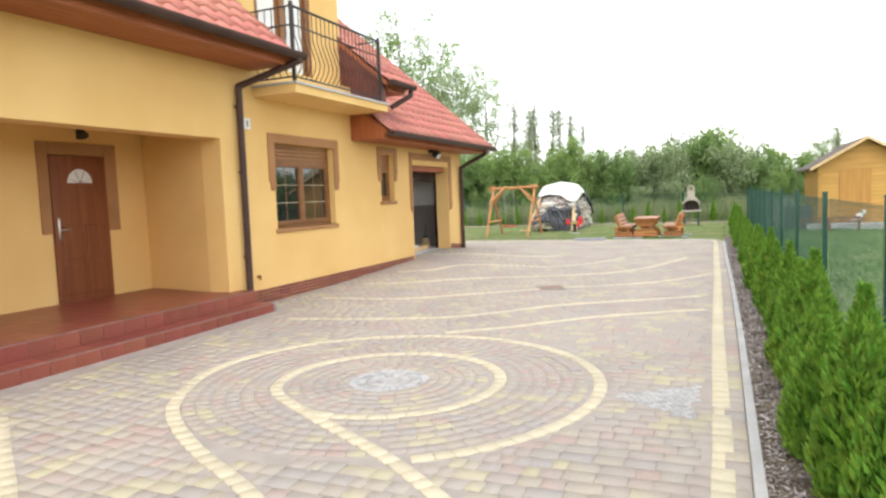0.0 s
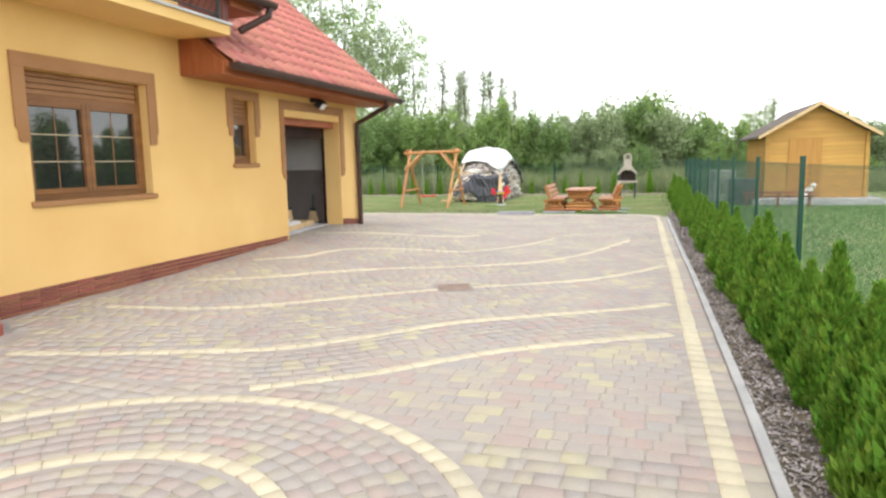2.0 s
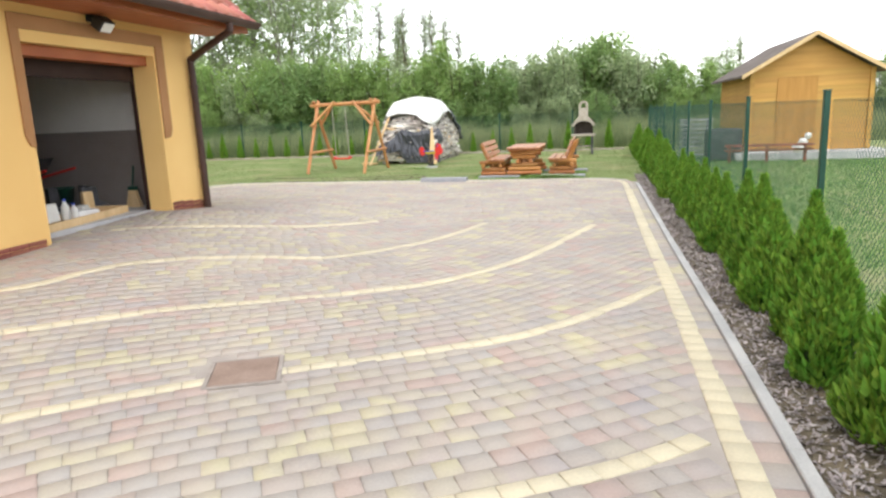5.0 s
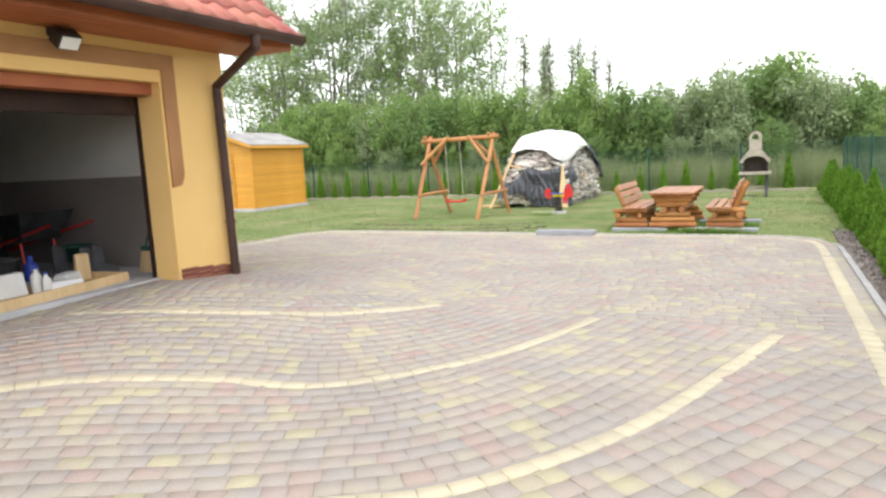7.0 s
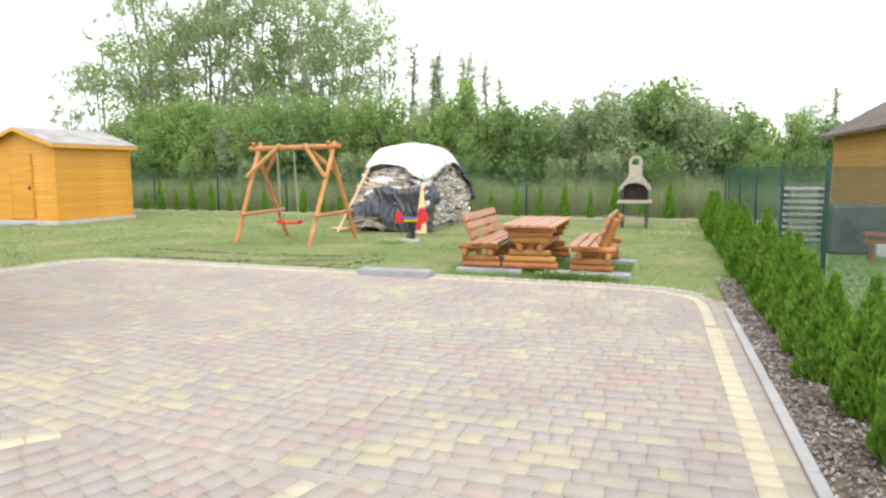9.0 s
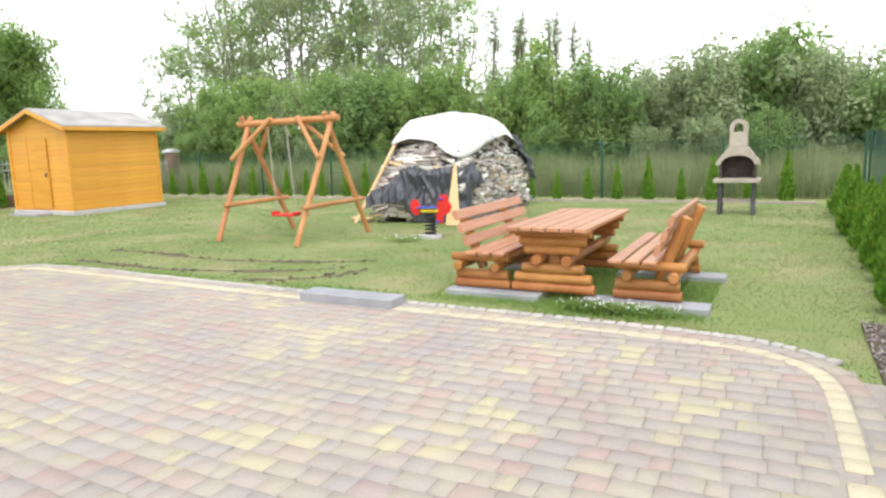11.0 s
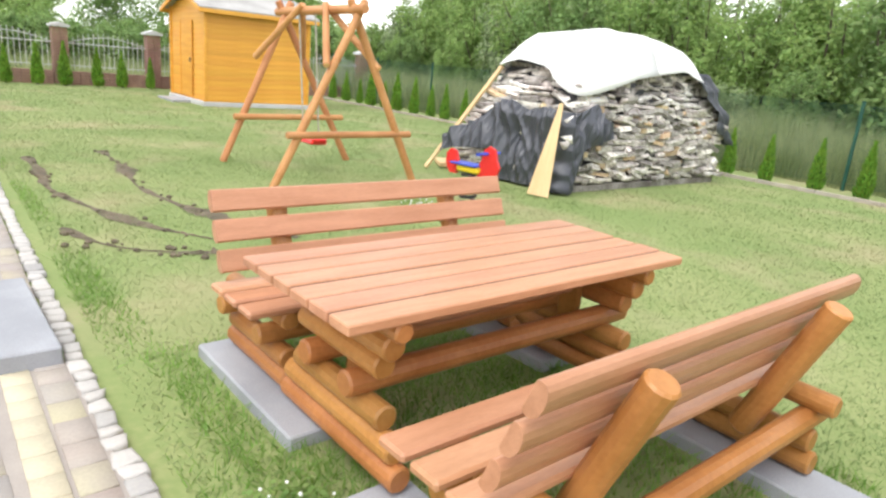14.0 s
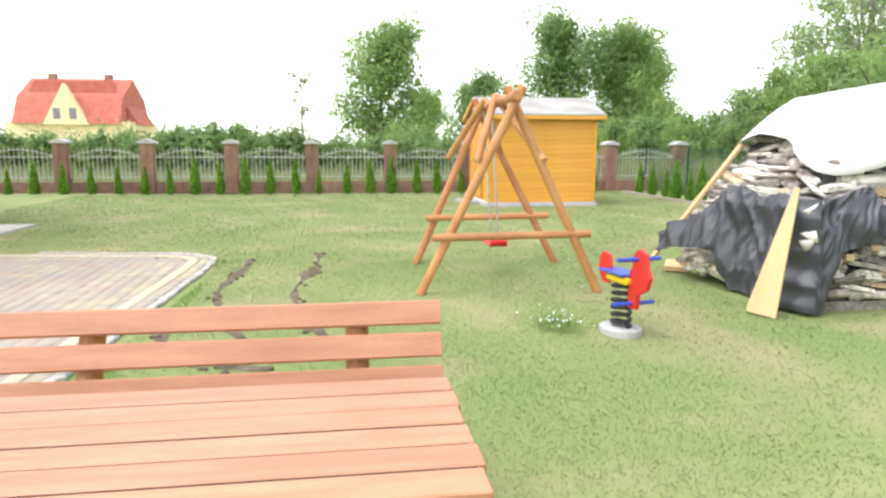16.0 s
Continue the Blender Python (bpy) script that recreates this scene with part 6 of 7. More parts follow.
def make_tall(label, leaf, h, n=5000, spread=0.24, size=0.11, group="tall trees behind the lawn", low=0.3, clump=0.07, limbs=26, dome=False):
    """A tall open tree: a tapered trunk, rising limbs, and loose leaf clumps with gaps."""
    ob = thing("tall_tree", label, "tree", group)
    bm = bmesh.new()
    lean = rng.normal(0, 0.03 * h, 2)
    limb(bm, (0, 0, -0.1), (lean[0], lean[1], h * 0.95), h * (0.009 if dome else 0.014), h * 0.002, 6, h * 0.006)
    cs, rs = [], []
    stems = [(lean, 1.0)]
    if dome:
        # side stems that fork off low down and rise beside the trunk
        for k in range(3):
            a, top = k * 2.1 + rng.uniform(0, 1), rng.uniform(0.72, 0.95)
            side = np.array([math.cos(a), math.sin(a)]) * h * rng.uniform(0.12, 0.22)
            limb(bm, (lean[0] * 0.15, lean[1] * 0.15, h * 0.15), (side[0], side[1], h * top), h * 0.0055, h * 0.0015, 5, h * 0.008)
            stems.append((side, top))
    for k in range(limbs):
        s = rng.uniform(low, 0.92)
        a = rng.uniform(0, 6.28)
        st, top = stems[k % len(stems)]
        wide = 0.35 + 0.75 * math.sin(math.pi * min(s, 0.95)) if dome else 1.15 - 0.75 * s
        length = h * spread * wide * rng.uniform(0.6, 1.2)
        p0 = (st[0] * s, st[1] * s, h * s * top)
        p1 = (p0[0] + math.cos(a) * length, p0[1] + math.sin(a) * length, p0[2] + length * rng.uniform(0.35, 0.9))
        pts = limb(bm, p0, p1, h * (0.0032 if dome else 0.005) * (1.2 - s), 0.01, 3, 0.15)
        for p in pts[1:]:
            for _ in range(2):
                cs.append(tuple(np.array(p) + rng.normal(0, h * 0.02, 3)))
                rs.append(h * clump * rng.uniform(0.45, 1.0))
    cs.append((lean[0], lean[1], h * 0.95))
    rs.append(h * clump)
    part("trunk", bm, M["bark_grey" if dome else "bark"], ob)
    v, f = blobs(cs, rs, n, size, 0.8, 1.5, 0.25)
    soup("crown", v, f, M[leaf], ob)
    return ob


def scatter(kinds, spots):
    """Copies of a few grown kinds at spots (x, y, scale); the first of each kind is itself moved there."""
    used = set()
    for i, (x, y, s) in enumerate(spots):
        k = kinds[i % len(kinds)]
        m = pose(x, y, 0, 0, 0, rng.uniform(0, 360)) @ Matrix.Diagonal((s, s, s, 1))
        if k in used:
            o = copy_thing(k, m)
            o.scale = (s, s, s)
        else:
            used.add(k)
            k.matrix_world = m


shrubs = [make_shrub("dense fresh-green bushy tree behind the back fence", "leaf_a", 4.9, 1.8), make_shrub("dense dark-green bushy tree behind the back fence", "leaf_b", 4.6, 1.7),
          make_shrub("grey-green willow-like bush behind the back fence", "leaf_c", 4.4, 1.9), make_shrub("dense light-green bushy tree behind the back fence", "leaf_a", 5.2, 1.6)]
back_shrubs = [make_shrub("green bushy tree in the second row behind the fence", "leaf_a", 4.9, 1.8, 4500, 0.1), make_shrub("grey-green bushy tree in the second row behind the fence", "leaf_c", 4.7, 1.8, 4500, 0.1)]
spots, back_spots = [], []
x = -40.0
while x < 26:
    base = np.interp(x, [-40, -31.5, -29, -22, -14, -10, -5, -1.5, 2, 5, 26], [3.2, 3.3, 5.0, 5.2, 5.0, 4.8, 4.9, 5.6, 4.2, 3.9, 4.4]) / 4.9
    spots.append((x, 43.0 + rng.uniform(-1.2, 1.2), base * rng.uniform(0.9, 1.12)))
    back_spots.append((x + 0.9, 46.5 + rng.uniform(-1.5, 1.5), base * rng.uniform(0.95, 1.2)))
    if rng.uniform() < 0.6:
        spots.append((x + 0.4, 40.3 + rng.uniform(-0.8, 0.8), base * rng.uniform(0.4, 0.62)))
    x += 1.75
for y in np.arange(36.5, 46, 2.2):
    spots.append((-27.5 + rng.uniform(-1, 1), y, rng.uniform(0.5, 0.62)))
for y in np.arange(-14, 44, 2.6):
    back_spots.append((30 + rng.uniform(-3, 3), y, rng.uniform(1.0, 1.4)))
rng.shuffle(spots)
scatter(shrubs, [tuple(s) for s in spots])
scatter(back_shrubs, back_spots)

talls = [make_tall("tall open-crowned alder with thin grey trunk", "leaf_c", 15.5, 7000, 0.2, 0.095, clump=0.05, limbs=44, low=0.22, dome=True), make_tall("tall open-crowned birch with leaning trunk", "leaf_c", 14.5, 6600, 0.2, 0.095, clump=0.05, limbs=42, low=0.22, dome=True), make_tall("tall sparse tree with fine grey-green leaves", "leaf_a", 16, 6200, 0.2, 0.095, clump=0.048, limbs=46, low=0.25, dome=True)]
scatter(talls, [(-48, 61, 0.95), (-44, 62, 1.2), (-40.5, 59, 1.25), (-37, 61, 1.38), (-33.5, 59, 1.3), (-30, 62, 1.32), (-27, 60, 1.15), (-24, 60, 0.98), (-21.5, 61, 0.84), (-47, 66, 0.9), (-35, 66, 1.3), (-28.5, 66, 1.2), (-19, 66, 0.66), (-51, 60, 0.62), (0, 66, 0.5), (8, 64, 0.48)])
poplar = make_tall("narrow half-bare poplar behind the bushes", "leaf_c", 10.6, 2600, 0.06, 0.055, "poplars behind the bushes", 0.25, 0.03, 100)
scatter([poplar], [(-18.4, 60, 1.02), (-17.2, 61, 0.96), (-16.2, 60, 1.0), (-15.0, 61, 0.95), (-13.9, 60, 0.97), (-13.0, 61, 0.92), (-12.0, 60, 0.8), (6.8, 50, 0.52)])
rounds = [make_tall("round-crowned broadleaf tree beyond the street fence", "leaf_a", 9.0, 22000, 0.38, 0.10, "trees beyond the street fence", 0.05, 0.14, 64), make_tall("broad dark-green tree beyond the street fence", "leaf_b", 9.5, 22000, 0.40, 0.10, "trees beyond the street fence", 0.05, 0.14, 64)]
bare = make_tall("thin half-bare young tree beyond the street fence", "leaf_c", 6.6, 800, 0.2, 0.07, "bare trees beyond the street fence", 0.35, 0.04, 16)
scatter([bare], [(-45, 22.4, 1.0)])
scatter(rounds, [(-45, 27.4, 0.98), (-45, 39.5, 1.02), (-46, 44.5, 1.02), (-50, 35, 0.7), (-60, 52, 1.1), (-52, 48, 0.95), (-64, 33, 0.7)])

# low bushes beyond the street fence
low = [make_shrub("low leafy bush beyond the street fence", "leaf_b", 2.6, 1.6, 4500, 0.1), make_shrub("low spreading bush beyond the street fence", "leaf_b", 2.2, 1.5, 4500, 0.1)]
for o in low:
    o["group"] = "bushes beyond the street fence"
scatter(low, [(-31 + rng.uniform(-2, 1), y, float(np.interp(y, [-4, 12, 21, 26, 40], [0.9, 0.85, 1.0, 0.75, 1.1])) * rng.uniform(0.85, 1.15)) for y in np.arange(-4, 40, 1.2)])


def make_thuja(h, w, n, label, group):
    """An upright thuja: layers of small fans round an added core coloured as inner shade, with an uneven outline."""
    ob = thing("thuja", label, "thuja", group)
    bm = bmesh.new()
    tube(bm, (0, 0, -0.05), (0, 0, h * 0.12), 0.022, 0.02, 7)
    part("trunk", bm, M["bark"], ob)
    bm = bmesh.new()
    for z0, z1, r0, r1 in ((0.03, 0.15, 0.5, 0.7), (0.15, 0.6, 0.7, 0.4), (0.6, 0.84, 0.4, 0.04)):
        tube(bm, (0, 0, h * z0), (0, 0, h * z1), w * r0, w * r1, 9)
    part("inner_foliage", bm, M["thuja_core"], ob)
    t = rng.uniform(0.02, 1.0, n) ** 1.15
    a = rng.uniform(0, 2 * math.pi, n)
    lump = 1 + 0.10 * np.sin(a * 3 + t * 9) + 0.09 * np.sin(a * 5 - t * 17)
    r = w * np.interp(t, [0, 0.1, 0.3, 0.6, 0.82, 0.92, 1.0], [0.92, 1.14, 1.04, 0.66, 0.28, 0.09, 0.02]) * lump * rng.uniform(0.72, 1.08, n)
    p = np.stack([r * np.cos(a), r * np.sin(a), h * t * 0.98], 1)
    up = np.stack([0.45 * np.cos(a), 0.45 * np.sin(a), np.ones(n)], 1) + rng.normal(0, 0.22, (n, 3))
    up /= np.linalg.norm(up, axis=1, keepdims=True)
    tw = a + rng.uniform(-1.2, 1.2, n)
    side = np.stack([-np.sin(tw), np.cos(tw), np.zeros(n)], 1)
    L = (0.05 * rng.uniform(0.7, 1.4, n))[:, None]
    wd = L * 0.30
    v = np.stack([p - up * L * 0.5, p + side * wd, p + up * L, p - side * wd], 1).reshape(-1, 3)
    soup("foliage", v, np.arange(4 * n).reshape(-1, 4), M["thuja"], ob)
    return ob


hedge_kinds = [make_thuja(1.0, 0.215, 4200, "bright green thuja in the hedge by the fence", "thuja hedge by the fence"), make_thuja(1.08, 0.20, 4200, "bright green slender thuja in the hedge by the fence", "thuja hedge by the fence"), make_thuja(0.94, 0.225, 4200, "bright green broad thuja in the hedge by the fence", "thuja hedge by the fence")]
hedge_spots, y = [], 1.2
while y < 33.5:
    hedge_spots.append((float(np.interp(y, [0, 9, 11.5, 20, 34], [0.66, 0.63, 0.54, 0.42, 0.34])) + rng.normal(0, 0.03), y, float(np.interp(y, [4, 8, 11, 20, 34], [1.02, 0.98, 0.93, 0.88, 0.92])) * rng.uniform(0.88, 1.08)))
    y += 0.70 * rng.uniform(0.88, 1.12)
scatter(hedge_kinds, hedge_spots)
row_kinds = [make_thuja(0.96, 0.12, 1500, "small dark green thuja along the lawn's edge", "young thujas along the lawn"), make_thuja(0.9, 0.105, 1500, "small slender thuja along the lawn's edge", "young thujas along the lawn")]
row = [(-0.6 - k * 0.76 + rng.normal(0, 0.04), 34.75 + rng.normal(0, 0.05), rng.uniform(0.85, 1.2)) for k in range(28)] + [(-22.05 + rng.normal(0, 0.05), 10 + k * 0.76 + rng.normal(0, 0.05), rng.uniform(0.85, 1.25)) for k in range(32)]
scatter(row_kinds, row)
# edging stones along the back row
bm = bmesh.new()
for k in range(22):
    box(bm, (-22.0 + k, 34.46, -0.05), (-21.01 + k, 34.51, 0.035), 0.006)
tagged(part("edging", bm, M["grill"]), "pale concrete edging along the back planting", "edging", kind="structure")


# ---------- grass ----------
def blades(n, xr, yr, hmin, hmax, width, material, name, label, mask=None, lean=0.5):
    x, y = rng.uniform(*xr, n), rng.uniform(*yr, n)
    if mask is not None:
        k = mask(x, y)
        x, y = x[k], y[k]
    n = len(x)
    patch = 0.85 + 0.2 * np.sin(x * 1.7 + np.sin(y * 1.3) * 2) * np.sin(y * 1.1 + 1)
    h = rng.uniform(hmin, hmax, n) * patch
    z = ground_z(x, y) - 0.032
    a = rng.uniform(0, 6.28, n)
    dx, dy = np.cos(a) * width / 2, np.sin(a) * width / 2
    l = rng.normal(0, lean, (n, 2)) * h[:, None]
    v = np.stack([np.stack([x - dx, y - dy, z], 1), np.stack([x + dx, y + dy, z], 1), np.stack([x + l[:, 0], y + l[:, 1], z + h], 1)], 1).reshape(-1, 3)
    return tagged(soup(name, v, np.arange(3 * n).reshape(-1, 3), M[material]), label, "grass", kind="stuff")


RUTS = [smooth_line([(-10.3, 24.9), (-9.0, 24.86), (-7.9, 24.72), (-6.9, 24.85), (-6.0, 25.12), (-5.5, 25.35)]), smooth_line([(-9.9, 24.0), (-8.9, 23.98), (-7.9, 23.92), (-6.9, 24.14), (-6.3, 24.34), (-5.7, 24.7)]), smooth_line([(-6.4, 23.75), (-5.8, 23.95), (-5.45, 24.35), (-5.3, 24.8)])]
RUT_POINTS = np.concatenate(RUTS)[::3]


def on_lawn(x, y):
    pav = inside_paving(x, y) | inside_paving(x, y - 0.30) | inside_paving(x + 0.3, y)
    house_in = (x < -6.8) & (x > -16.4) & (y < 17.5)
    bed = (x > -0.2) & (x < 1.0) & (y < 22.2)
    shed = (x > -19.5) & (x < -17.2) & (y > 28.8) & (y < 31.7)
    pile = (x > -8.2) & (x < -6.3) & (y > 29.2) & (y < 33.4)
    slabs = ((x > -3.78) & (x < -2.7) | (x > -2.32) & (x < -1.14)) & ((y > 23.84) & (y < 24.14) | (y > 25.28) & (y < 25.58))
    torn = np.zeros(len(x), bool)
    k = (y > 23.7) & (y < 25.7) & (x > -10.6) & (x < -5.2)
    if k.any():
        d = np.hypot(x[k][:, None] - RUT_POINTS[None, :, 0], y[k][:, None] - RUT_POINTS[None, :, 1]).min(1)
        torn[k] = d < 0.05 + 0.05 * np.sin(x[k] * 5) + rng.normal(0, 0.03, k.sum())
    return ~(torn | pav | house_in | bed | shed | pile | slabs)


def near_lawn(x, y):
    """Dense grass that thins out towards the far lawn."""
    d = np.clip((x + 14.0) / 5.0, 0, 1) * np.clip((33.0 - y) / 6.0, 0, 1)
    return on_lawn(x, y) & (rng.uniform(0, 1, len(x)) < d)


def far_lawn(x, y):
    """Coarser grass that fills in where the dense grass thins out."""
    d = np.clip((x + 14.0) / 5.0, 0, 1) * np.clip((33.0 - y) / 6.0, 0, 1) * (y > 22.8)
    return on_lawn(x, y) & (rng.uniform(0, 1, len(x)) > d)


blades(330000, (-14.0, 0.3), (22.8, 33.0), 0.014, 0.036, 0.006, "blade", "lawn_grass", "short mown green lawn grass", near_lawn, 0.9)
blades(150000, (-22, 0.3), (17.5, 34.6), 0.02, 0.05, 0.014, "blade", "lawn_grass", "short mown green lawn grass", far_lawn, 0.9)


def lush(x, y):
    """Unmown grass under the furniture and against its slabs, and in tufts along the granite edging."""
    under = (x > -3.85) & (x < -1.2) & (y > 23.62) & (y < 25.75)
    edge = (y < 23.75) & (rng.uniform(0, 1, len(x)) < 0.35 + 0.4 * np.sin(x * 2.3))
    return on_lawn(x, y) & (under | edge)


blades(60000, (-9.8, -0.4), (23.3, 25.9), 0.04, 0.085, 0.007, "blade_lush", "lawn_grass", "longer lush green grass round the garden furniture", lush, 0.7)
blades(150000, (1.0, 14.0), (3.0, 30.0), 0.05, 0.10, 0.012, "blade_far", "lawn_grass", "green grass behind the mesh fence", None, 0.8)
blades(85000, (-27, 12), (35.7, 43), 0.6, 1.45, 0.021, "tall_grass", "meadow_grass", "tall pale meadow grass behind the back fence", None, 0.22)
blades(26000, (-31, -23.2), (0, 40), 0.4, 1.0, 0.02, "tall_grass", "meadow_grass", "tall meadow grass beyond the street fence", None, 0.25)


def ruts():
    """Two wheel tracks of torn turf: broken strips of soil with small clods."""
    for i, line in enumerate(RUTS):
        t = np.gradient(line, axis=0)
        t /= np.linalg.norm(t, axis=1, keepdims=True)
        bm = bmesh.new()
        rows = []
        for j, (x, y) in enumerate(line):
            w = 0.015 + 0.12 * max(0.0, 0.25 + 1.3 * noise.noise((x * 1.3, i * 7.0, 0)))
            row = []
            for s in (-1, -0.5, 0, 0.5, 1):
                off = s * w * (1 + 0.5 * noise.noise((x * 8, y * 8, s)))
                px, py = x - t[j][1] * off, y + t[j][0] * off
                row.append(bm.verts.new((px, py, float(ground_z(px, py)) - 0.03 + 0.035 * (1 - abs(s)) * abs(noise.noise((px * 14, py * 14, 2))) + 0.006)))
            rows.append(row)
        for j in range(len(rows) - 1):
            for q in range(4):
                bm.faces.new((rows[j][q], rows[j + 1][q], rows[j + 1][q + 1], rows[j][q + 1]))
        for _ in range(24):
            x, y = line[rng.integers(0, len(line))]
            p = (x + rng.normal(0, 0.07), y + rng.normal(0, 0.07), -0.02)
            bmesh.ops.create_icosphere(bm, subdivisions=1, radius=rng.uniform(0.012, 0.035), matrix=Matrix.Translation(p) @ Matrix.Diagonal((1.2, 1, 0.7, 1)))
        tagged(part("wheel_rut", bm, M["bare_soil"]), "dark muddy wheel rut torn into the lawn", "rut", kind="structure")


ruts()


def clover():
    n = 2600
    x, y = rng.normal(-1.95, 0.26, n), rng.normal(23.70, 0.07, n)
    k = (x > -2.5) & (x < -1.35) & (y < 23.84) & (y > 23.48)
    x, y = x[k], y[k]
    p = np.stack([x, y, rng.uniform(0.0, 0.06, len(x))], 1)
    v, f = leaves(p, np.tile([0, 0, 1.0], (len(x), 1)), 0.016, 1.0)
    ob = tagged(soup("clover", v, f, M["leaf_a"]), "clump of white clover beside the paving", "clover", kind="stuff")
    n = 90
    bm = bmesh.new()
    for _ in range(n):
        bmesh.ops.create_icosphere(bm, subdivisions=1, radius=rng.uniform(0.005, 0.009), matrix=Matrix.Translation((min(max(rng.normal(-1.9, 0.26), -2.45), -1.4), min(max(rng.normal(23.69, 0.06), 23.5), 23.82), rng.uniform(0.05, 0.08))))
    b = part("clover_blossom", bm, M["white"], ob)
    b["kind"] = "stuff"
    n = 700
    p = np.stack([rng.normal(-6.13, 0.16, n), rng.normal(27.07, 0.12, n), rng.uniform(0.0, 0.05, n)], 1)
    v, f = leaves(p, np.tile([0, 0, 1.0], (n, 1)), 0.016, 1.0)
    ob = tagged(soup("clover", v, f, M["leaf_a"]), "small patch of white clover on the lawn", "clover", kind="stuff")
    bm = bmesh.new()
    for _ in range(24):
        bmesh.ops.create_icosphere(bm, subdivisions=1, radius=rng.uniform(0.008, 0.013), matrix=Matrix.Translation((rng.normal(-6.13, 0.15), rng.normal(27.07, 0.11), rng.uniform(0.04, 0.07))))
    b = part("clover_blossom", bm, M["white"], ob)
    b["kind"] = "stuff"


clover()


# ---------- far houses ----------
def far_house(x, y, rz, w, d, hw, hr, label):
    ob = thing("far_house", label, "house", "houses beyond the street fence")
    part("wall", box(bmesh.new(), (-w / 2, -d / 2, -0.1), (w / 2, d / 2, hw)), M["far_cream"], ob)
    bm = bmesh.new()
    prism(bm, [(-w / 2 - 0.4, hw - 0.2), (w / 2 + 0.4, hw - 0.2), (w * 0.38, hw + hr * 0.55), (0, hw + hr), (-w * 0.38, hw + hr * 0.55)], 'y', -d / 2 + 0.8, d / 2 - 0.8)
    prism(bm, [(-d / 2 - 0.3, hw - 0.2), (d / 2 + 0.3, hw - 0.2), (d * 0.30, hw + hr * 0.9), (-d * 0.30, hw + hr * 0.9)], 'x', -w * 0.3, w * 0.3)
    part("roof", bm, M["far_red"], ob, "red half-hipped tiled roof")
    bm = bmesh.new()
    prism(bm, [(-2.0, hw - 0.3), (2.0, hw - 0.3), (0, hw + hr * 0.8)], 'x', w / 2 - 0.3, w / 2 + 0.5)
    part("gable", bm, M["far_cream"], ob, "cream front gable")
    for yy in (-1.0, 0.4):
        wn3 = part("window", box(bmesh.new(), (w / 2 + 0.5, yy, hw + 0.2), (w / 2 + 0.53, yy + 0.6, hw + 1.2)), M["glass"], ob)
    for yy in (-d * 0.25, d * 0.22):
        part("chimney", box(bmesh.new(), (-0.3, yy - 0.35, hw + hr * 0.6), (0.3, yy + 0.35, hw + hr + 0.45), 0.02), M["fence_brick"], ob)
    ob.matrix_world = pose(x, y, 0, 0, 0, rz)


far_house(-72, -0.5, 0, 9, 11, 3.6, 4.3, "far cream house with red half-hipped roof and two chimneys")

# ---------- pieces of the setting, last ----------
tilt = math.degrees(math.atan(SL))
for deck, o in ROOF_JOBS:
    t = new("roof_tile", TILE)
    t.parent = deck
    t.matrix_world = pose(*o, 0, tilt, 0)
# pavers that lie nearest the walk, each on the shared mesh of its size
PAVER = {}
for q in near_pavers:
    c, e1, e2 = q.mean(0), q[1] - q[0], q[3] - q[0]
    w, h, a = round(float(np.hypot(*e1)), 2), round(float(np.hypot(*e2)), 2), math.degrees(math.atan2(e1[1], e1[0]))
    if (w, h) not in PAVER:
        bm = bmesh.new()
        box(bm, (-w / 2 + 0.003, -h / 2 + 0.003, -0.03), (w / 2 - 0.003, h / 2 - 0.003, 0.0), 0.005)
        PAVER[(w, h)] = mesh_of("paver", bm, M["paver_piece"])
    p = new("paver", PAVER[(w, h)])
    p.parent = pavement
    p.matrix_world = pose(c[0], c[1], float(ground_z(c[0], c[1])), 0, 0, a)
# clinker plinth: three courses
bm = bmesh.new()
box(bm, (0, 0.004, 0.003), (0.014, 0.246, 0.052), 0.004)
clinker = mesh_of("brick", bm, M["brick_tile"])
for k in range(24):
    y0 = 8.2 + k * 0.247
    for r in range(5):
        if 0.06 + r * 0.055 + 0.05 < float(ground_z(-6.9, y0 + 0.2)):
            continue
        b = new("brick", clinker)
        b.parent = house
        b.matrix_world = pose(W, y0, 0.06 + r * 0.055)
for k in range(4):
    for r in range(4):
        b = new("brick", clinker)
        b.parent = house
        b.matrix_world = pose(W, 16.45 + k * 0.22, 0.22 + r * 0.055 - k * 0.02)
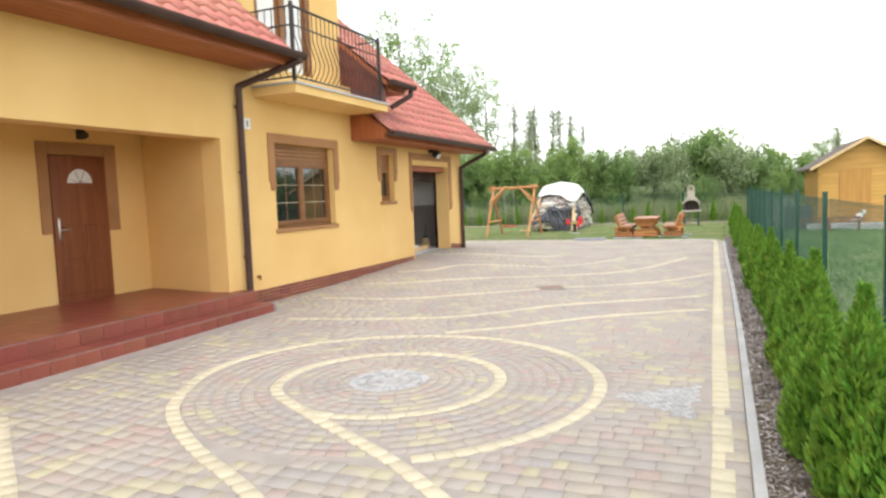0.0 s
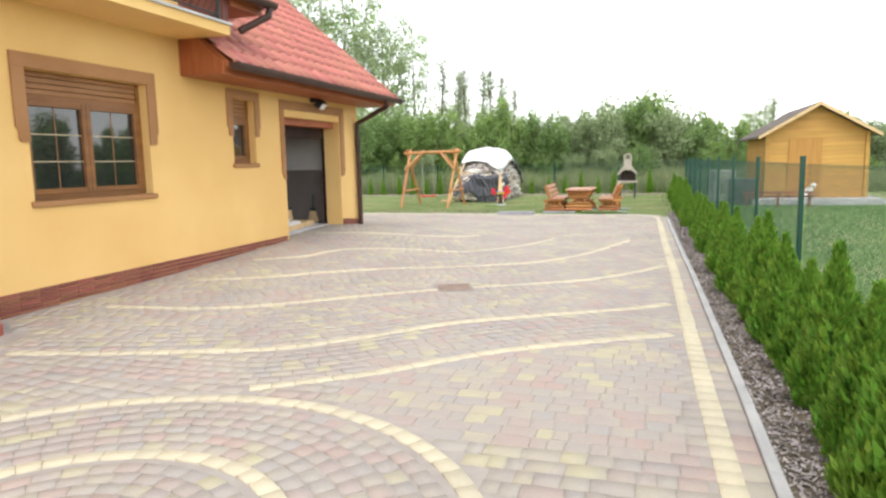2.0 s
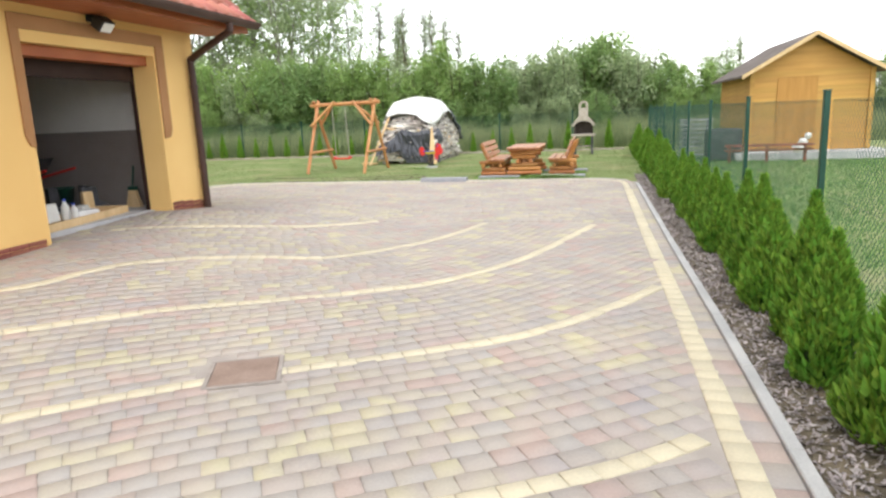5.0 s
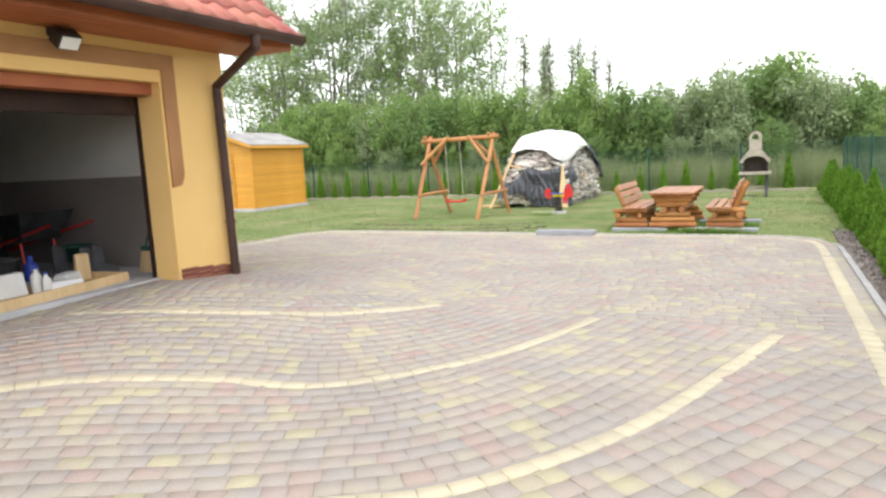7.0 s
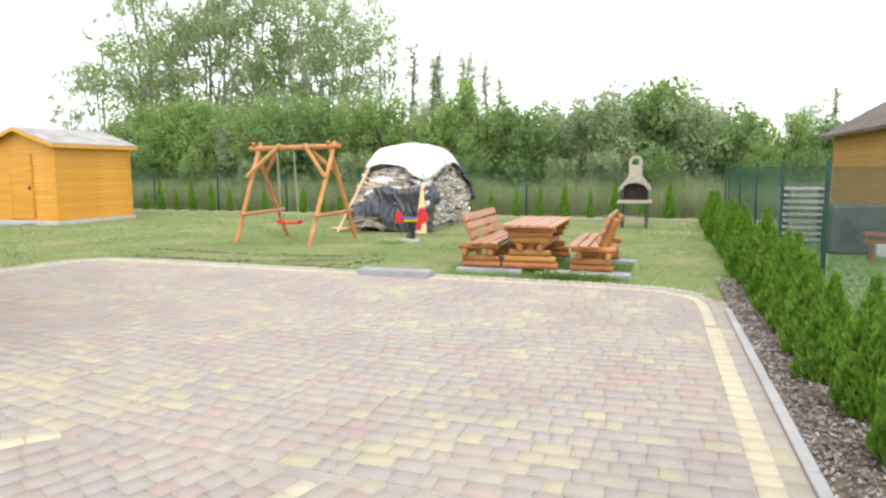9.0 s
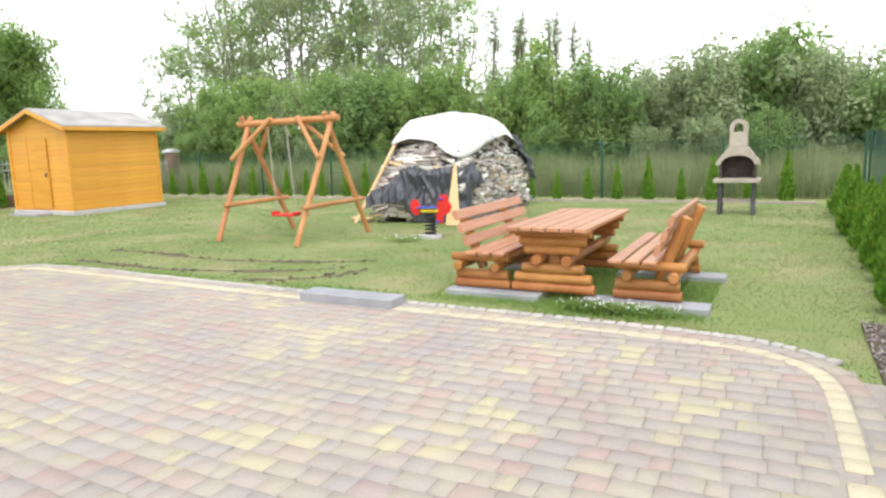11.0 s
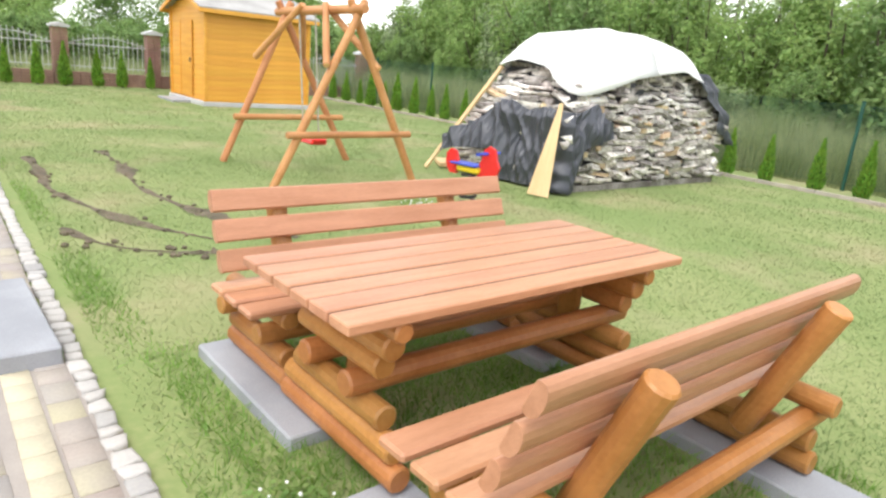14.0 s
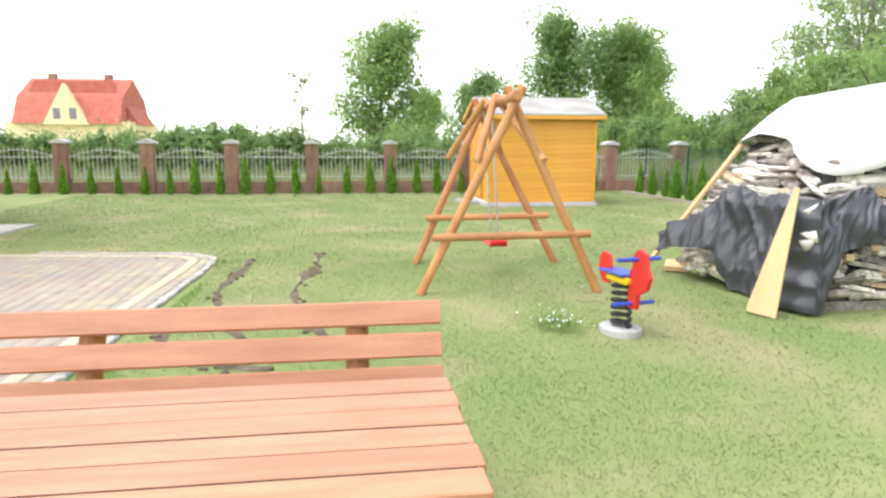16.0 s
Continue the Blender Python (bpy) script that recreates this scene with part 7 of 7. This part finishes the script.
# porch tiles
bm = bmesh.new()
box(bm, (0.003, 0.003, 0), (0.297, 0.297, 0.012), 0.003)
ptile = mesh_of("tile", bm, M["porch_tile"])
bm = bmesh.new()
box(bm, (0, 0.003, 0.003), (0.012, 0.297, 0.175), 0.003)
riser = mesh_of("tile", bm, M["porch_tile"])
for j in range(18):
    yy = 2.62 + j * 0.3
    for i in range(7):
        t = new("tile", ptile)
        t.parent, t.matrix_world = house, pose(-8.72 + i * 0.3, yy, 0.385)
    t = new("tile", ptile)
    t.parent, t.matrix_world = house, pose(-6.605, yy, 0.20)
    for x, z in ((-6.62, 0.205), (-6.3, 0.02)):
        t = new("tile", riser)
        t.parent, t.matrix_world = house, pose(x, yy, z)
# split logs on the two seen faces of the stack
SPLIT = []
for k in range(4):
    bm = bmesh.new()
    r = bmesh.ops.create_cube(bm, size=2.0)
    for v in bm.verts:
        v.co = Vector((v.co.x, v.co.y * rng.uniform(0.75, 1.05), v.co.z * rng.uniform(0.55, 1.1)))
    SPLIT.append(mesh_of("split_log", bm, M["firewood_piece"]))
bm = bmesh.new()
bmesh.ops.create_cube(bm, size=2.0)
for v in bm.verts:
    v.co = Vector((v.co.x, v.co.y * rng.uniform(0.75, 1.05), v.co.z * rng.uniform(0.55, 1.1)))
SPLIT.append(mesh_of("split_log", bm, M["fresh_log"]))
for k, (ob, mt, size) in enumerate(LOG_JOBS[:300]):
    o = new("split_log", SPLIT[4 if k % 9 == 0 else k % 4])
    o.parent = ob
    o.matrix_world = mt @ Matrix.Diagonal((*size, 1))
rest = LOG_JOBS[300:]
if rest:
    base = np.array([v.co for v in SPLIT[0].vertices])
    faces = np.array([list(p.vertices) for p in SPLIT[0].polygons])
    V = [(base * np.array(s) * rng.uniform(0.85, 1.1, (8, 3))) @ np.array(m)[:3, :3].T + np.array(m)[:3, 3] for _, m, s in rest]
    soup("firewood_rest", np.concatenate(V), np.concatenate([faces + 8 * i for i in range(len(V))]), M["firewood"], stack, "weathered grey split logs")["kind"] = "stuff"
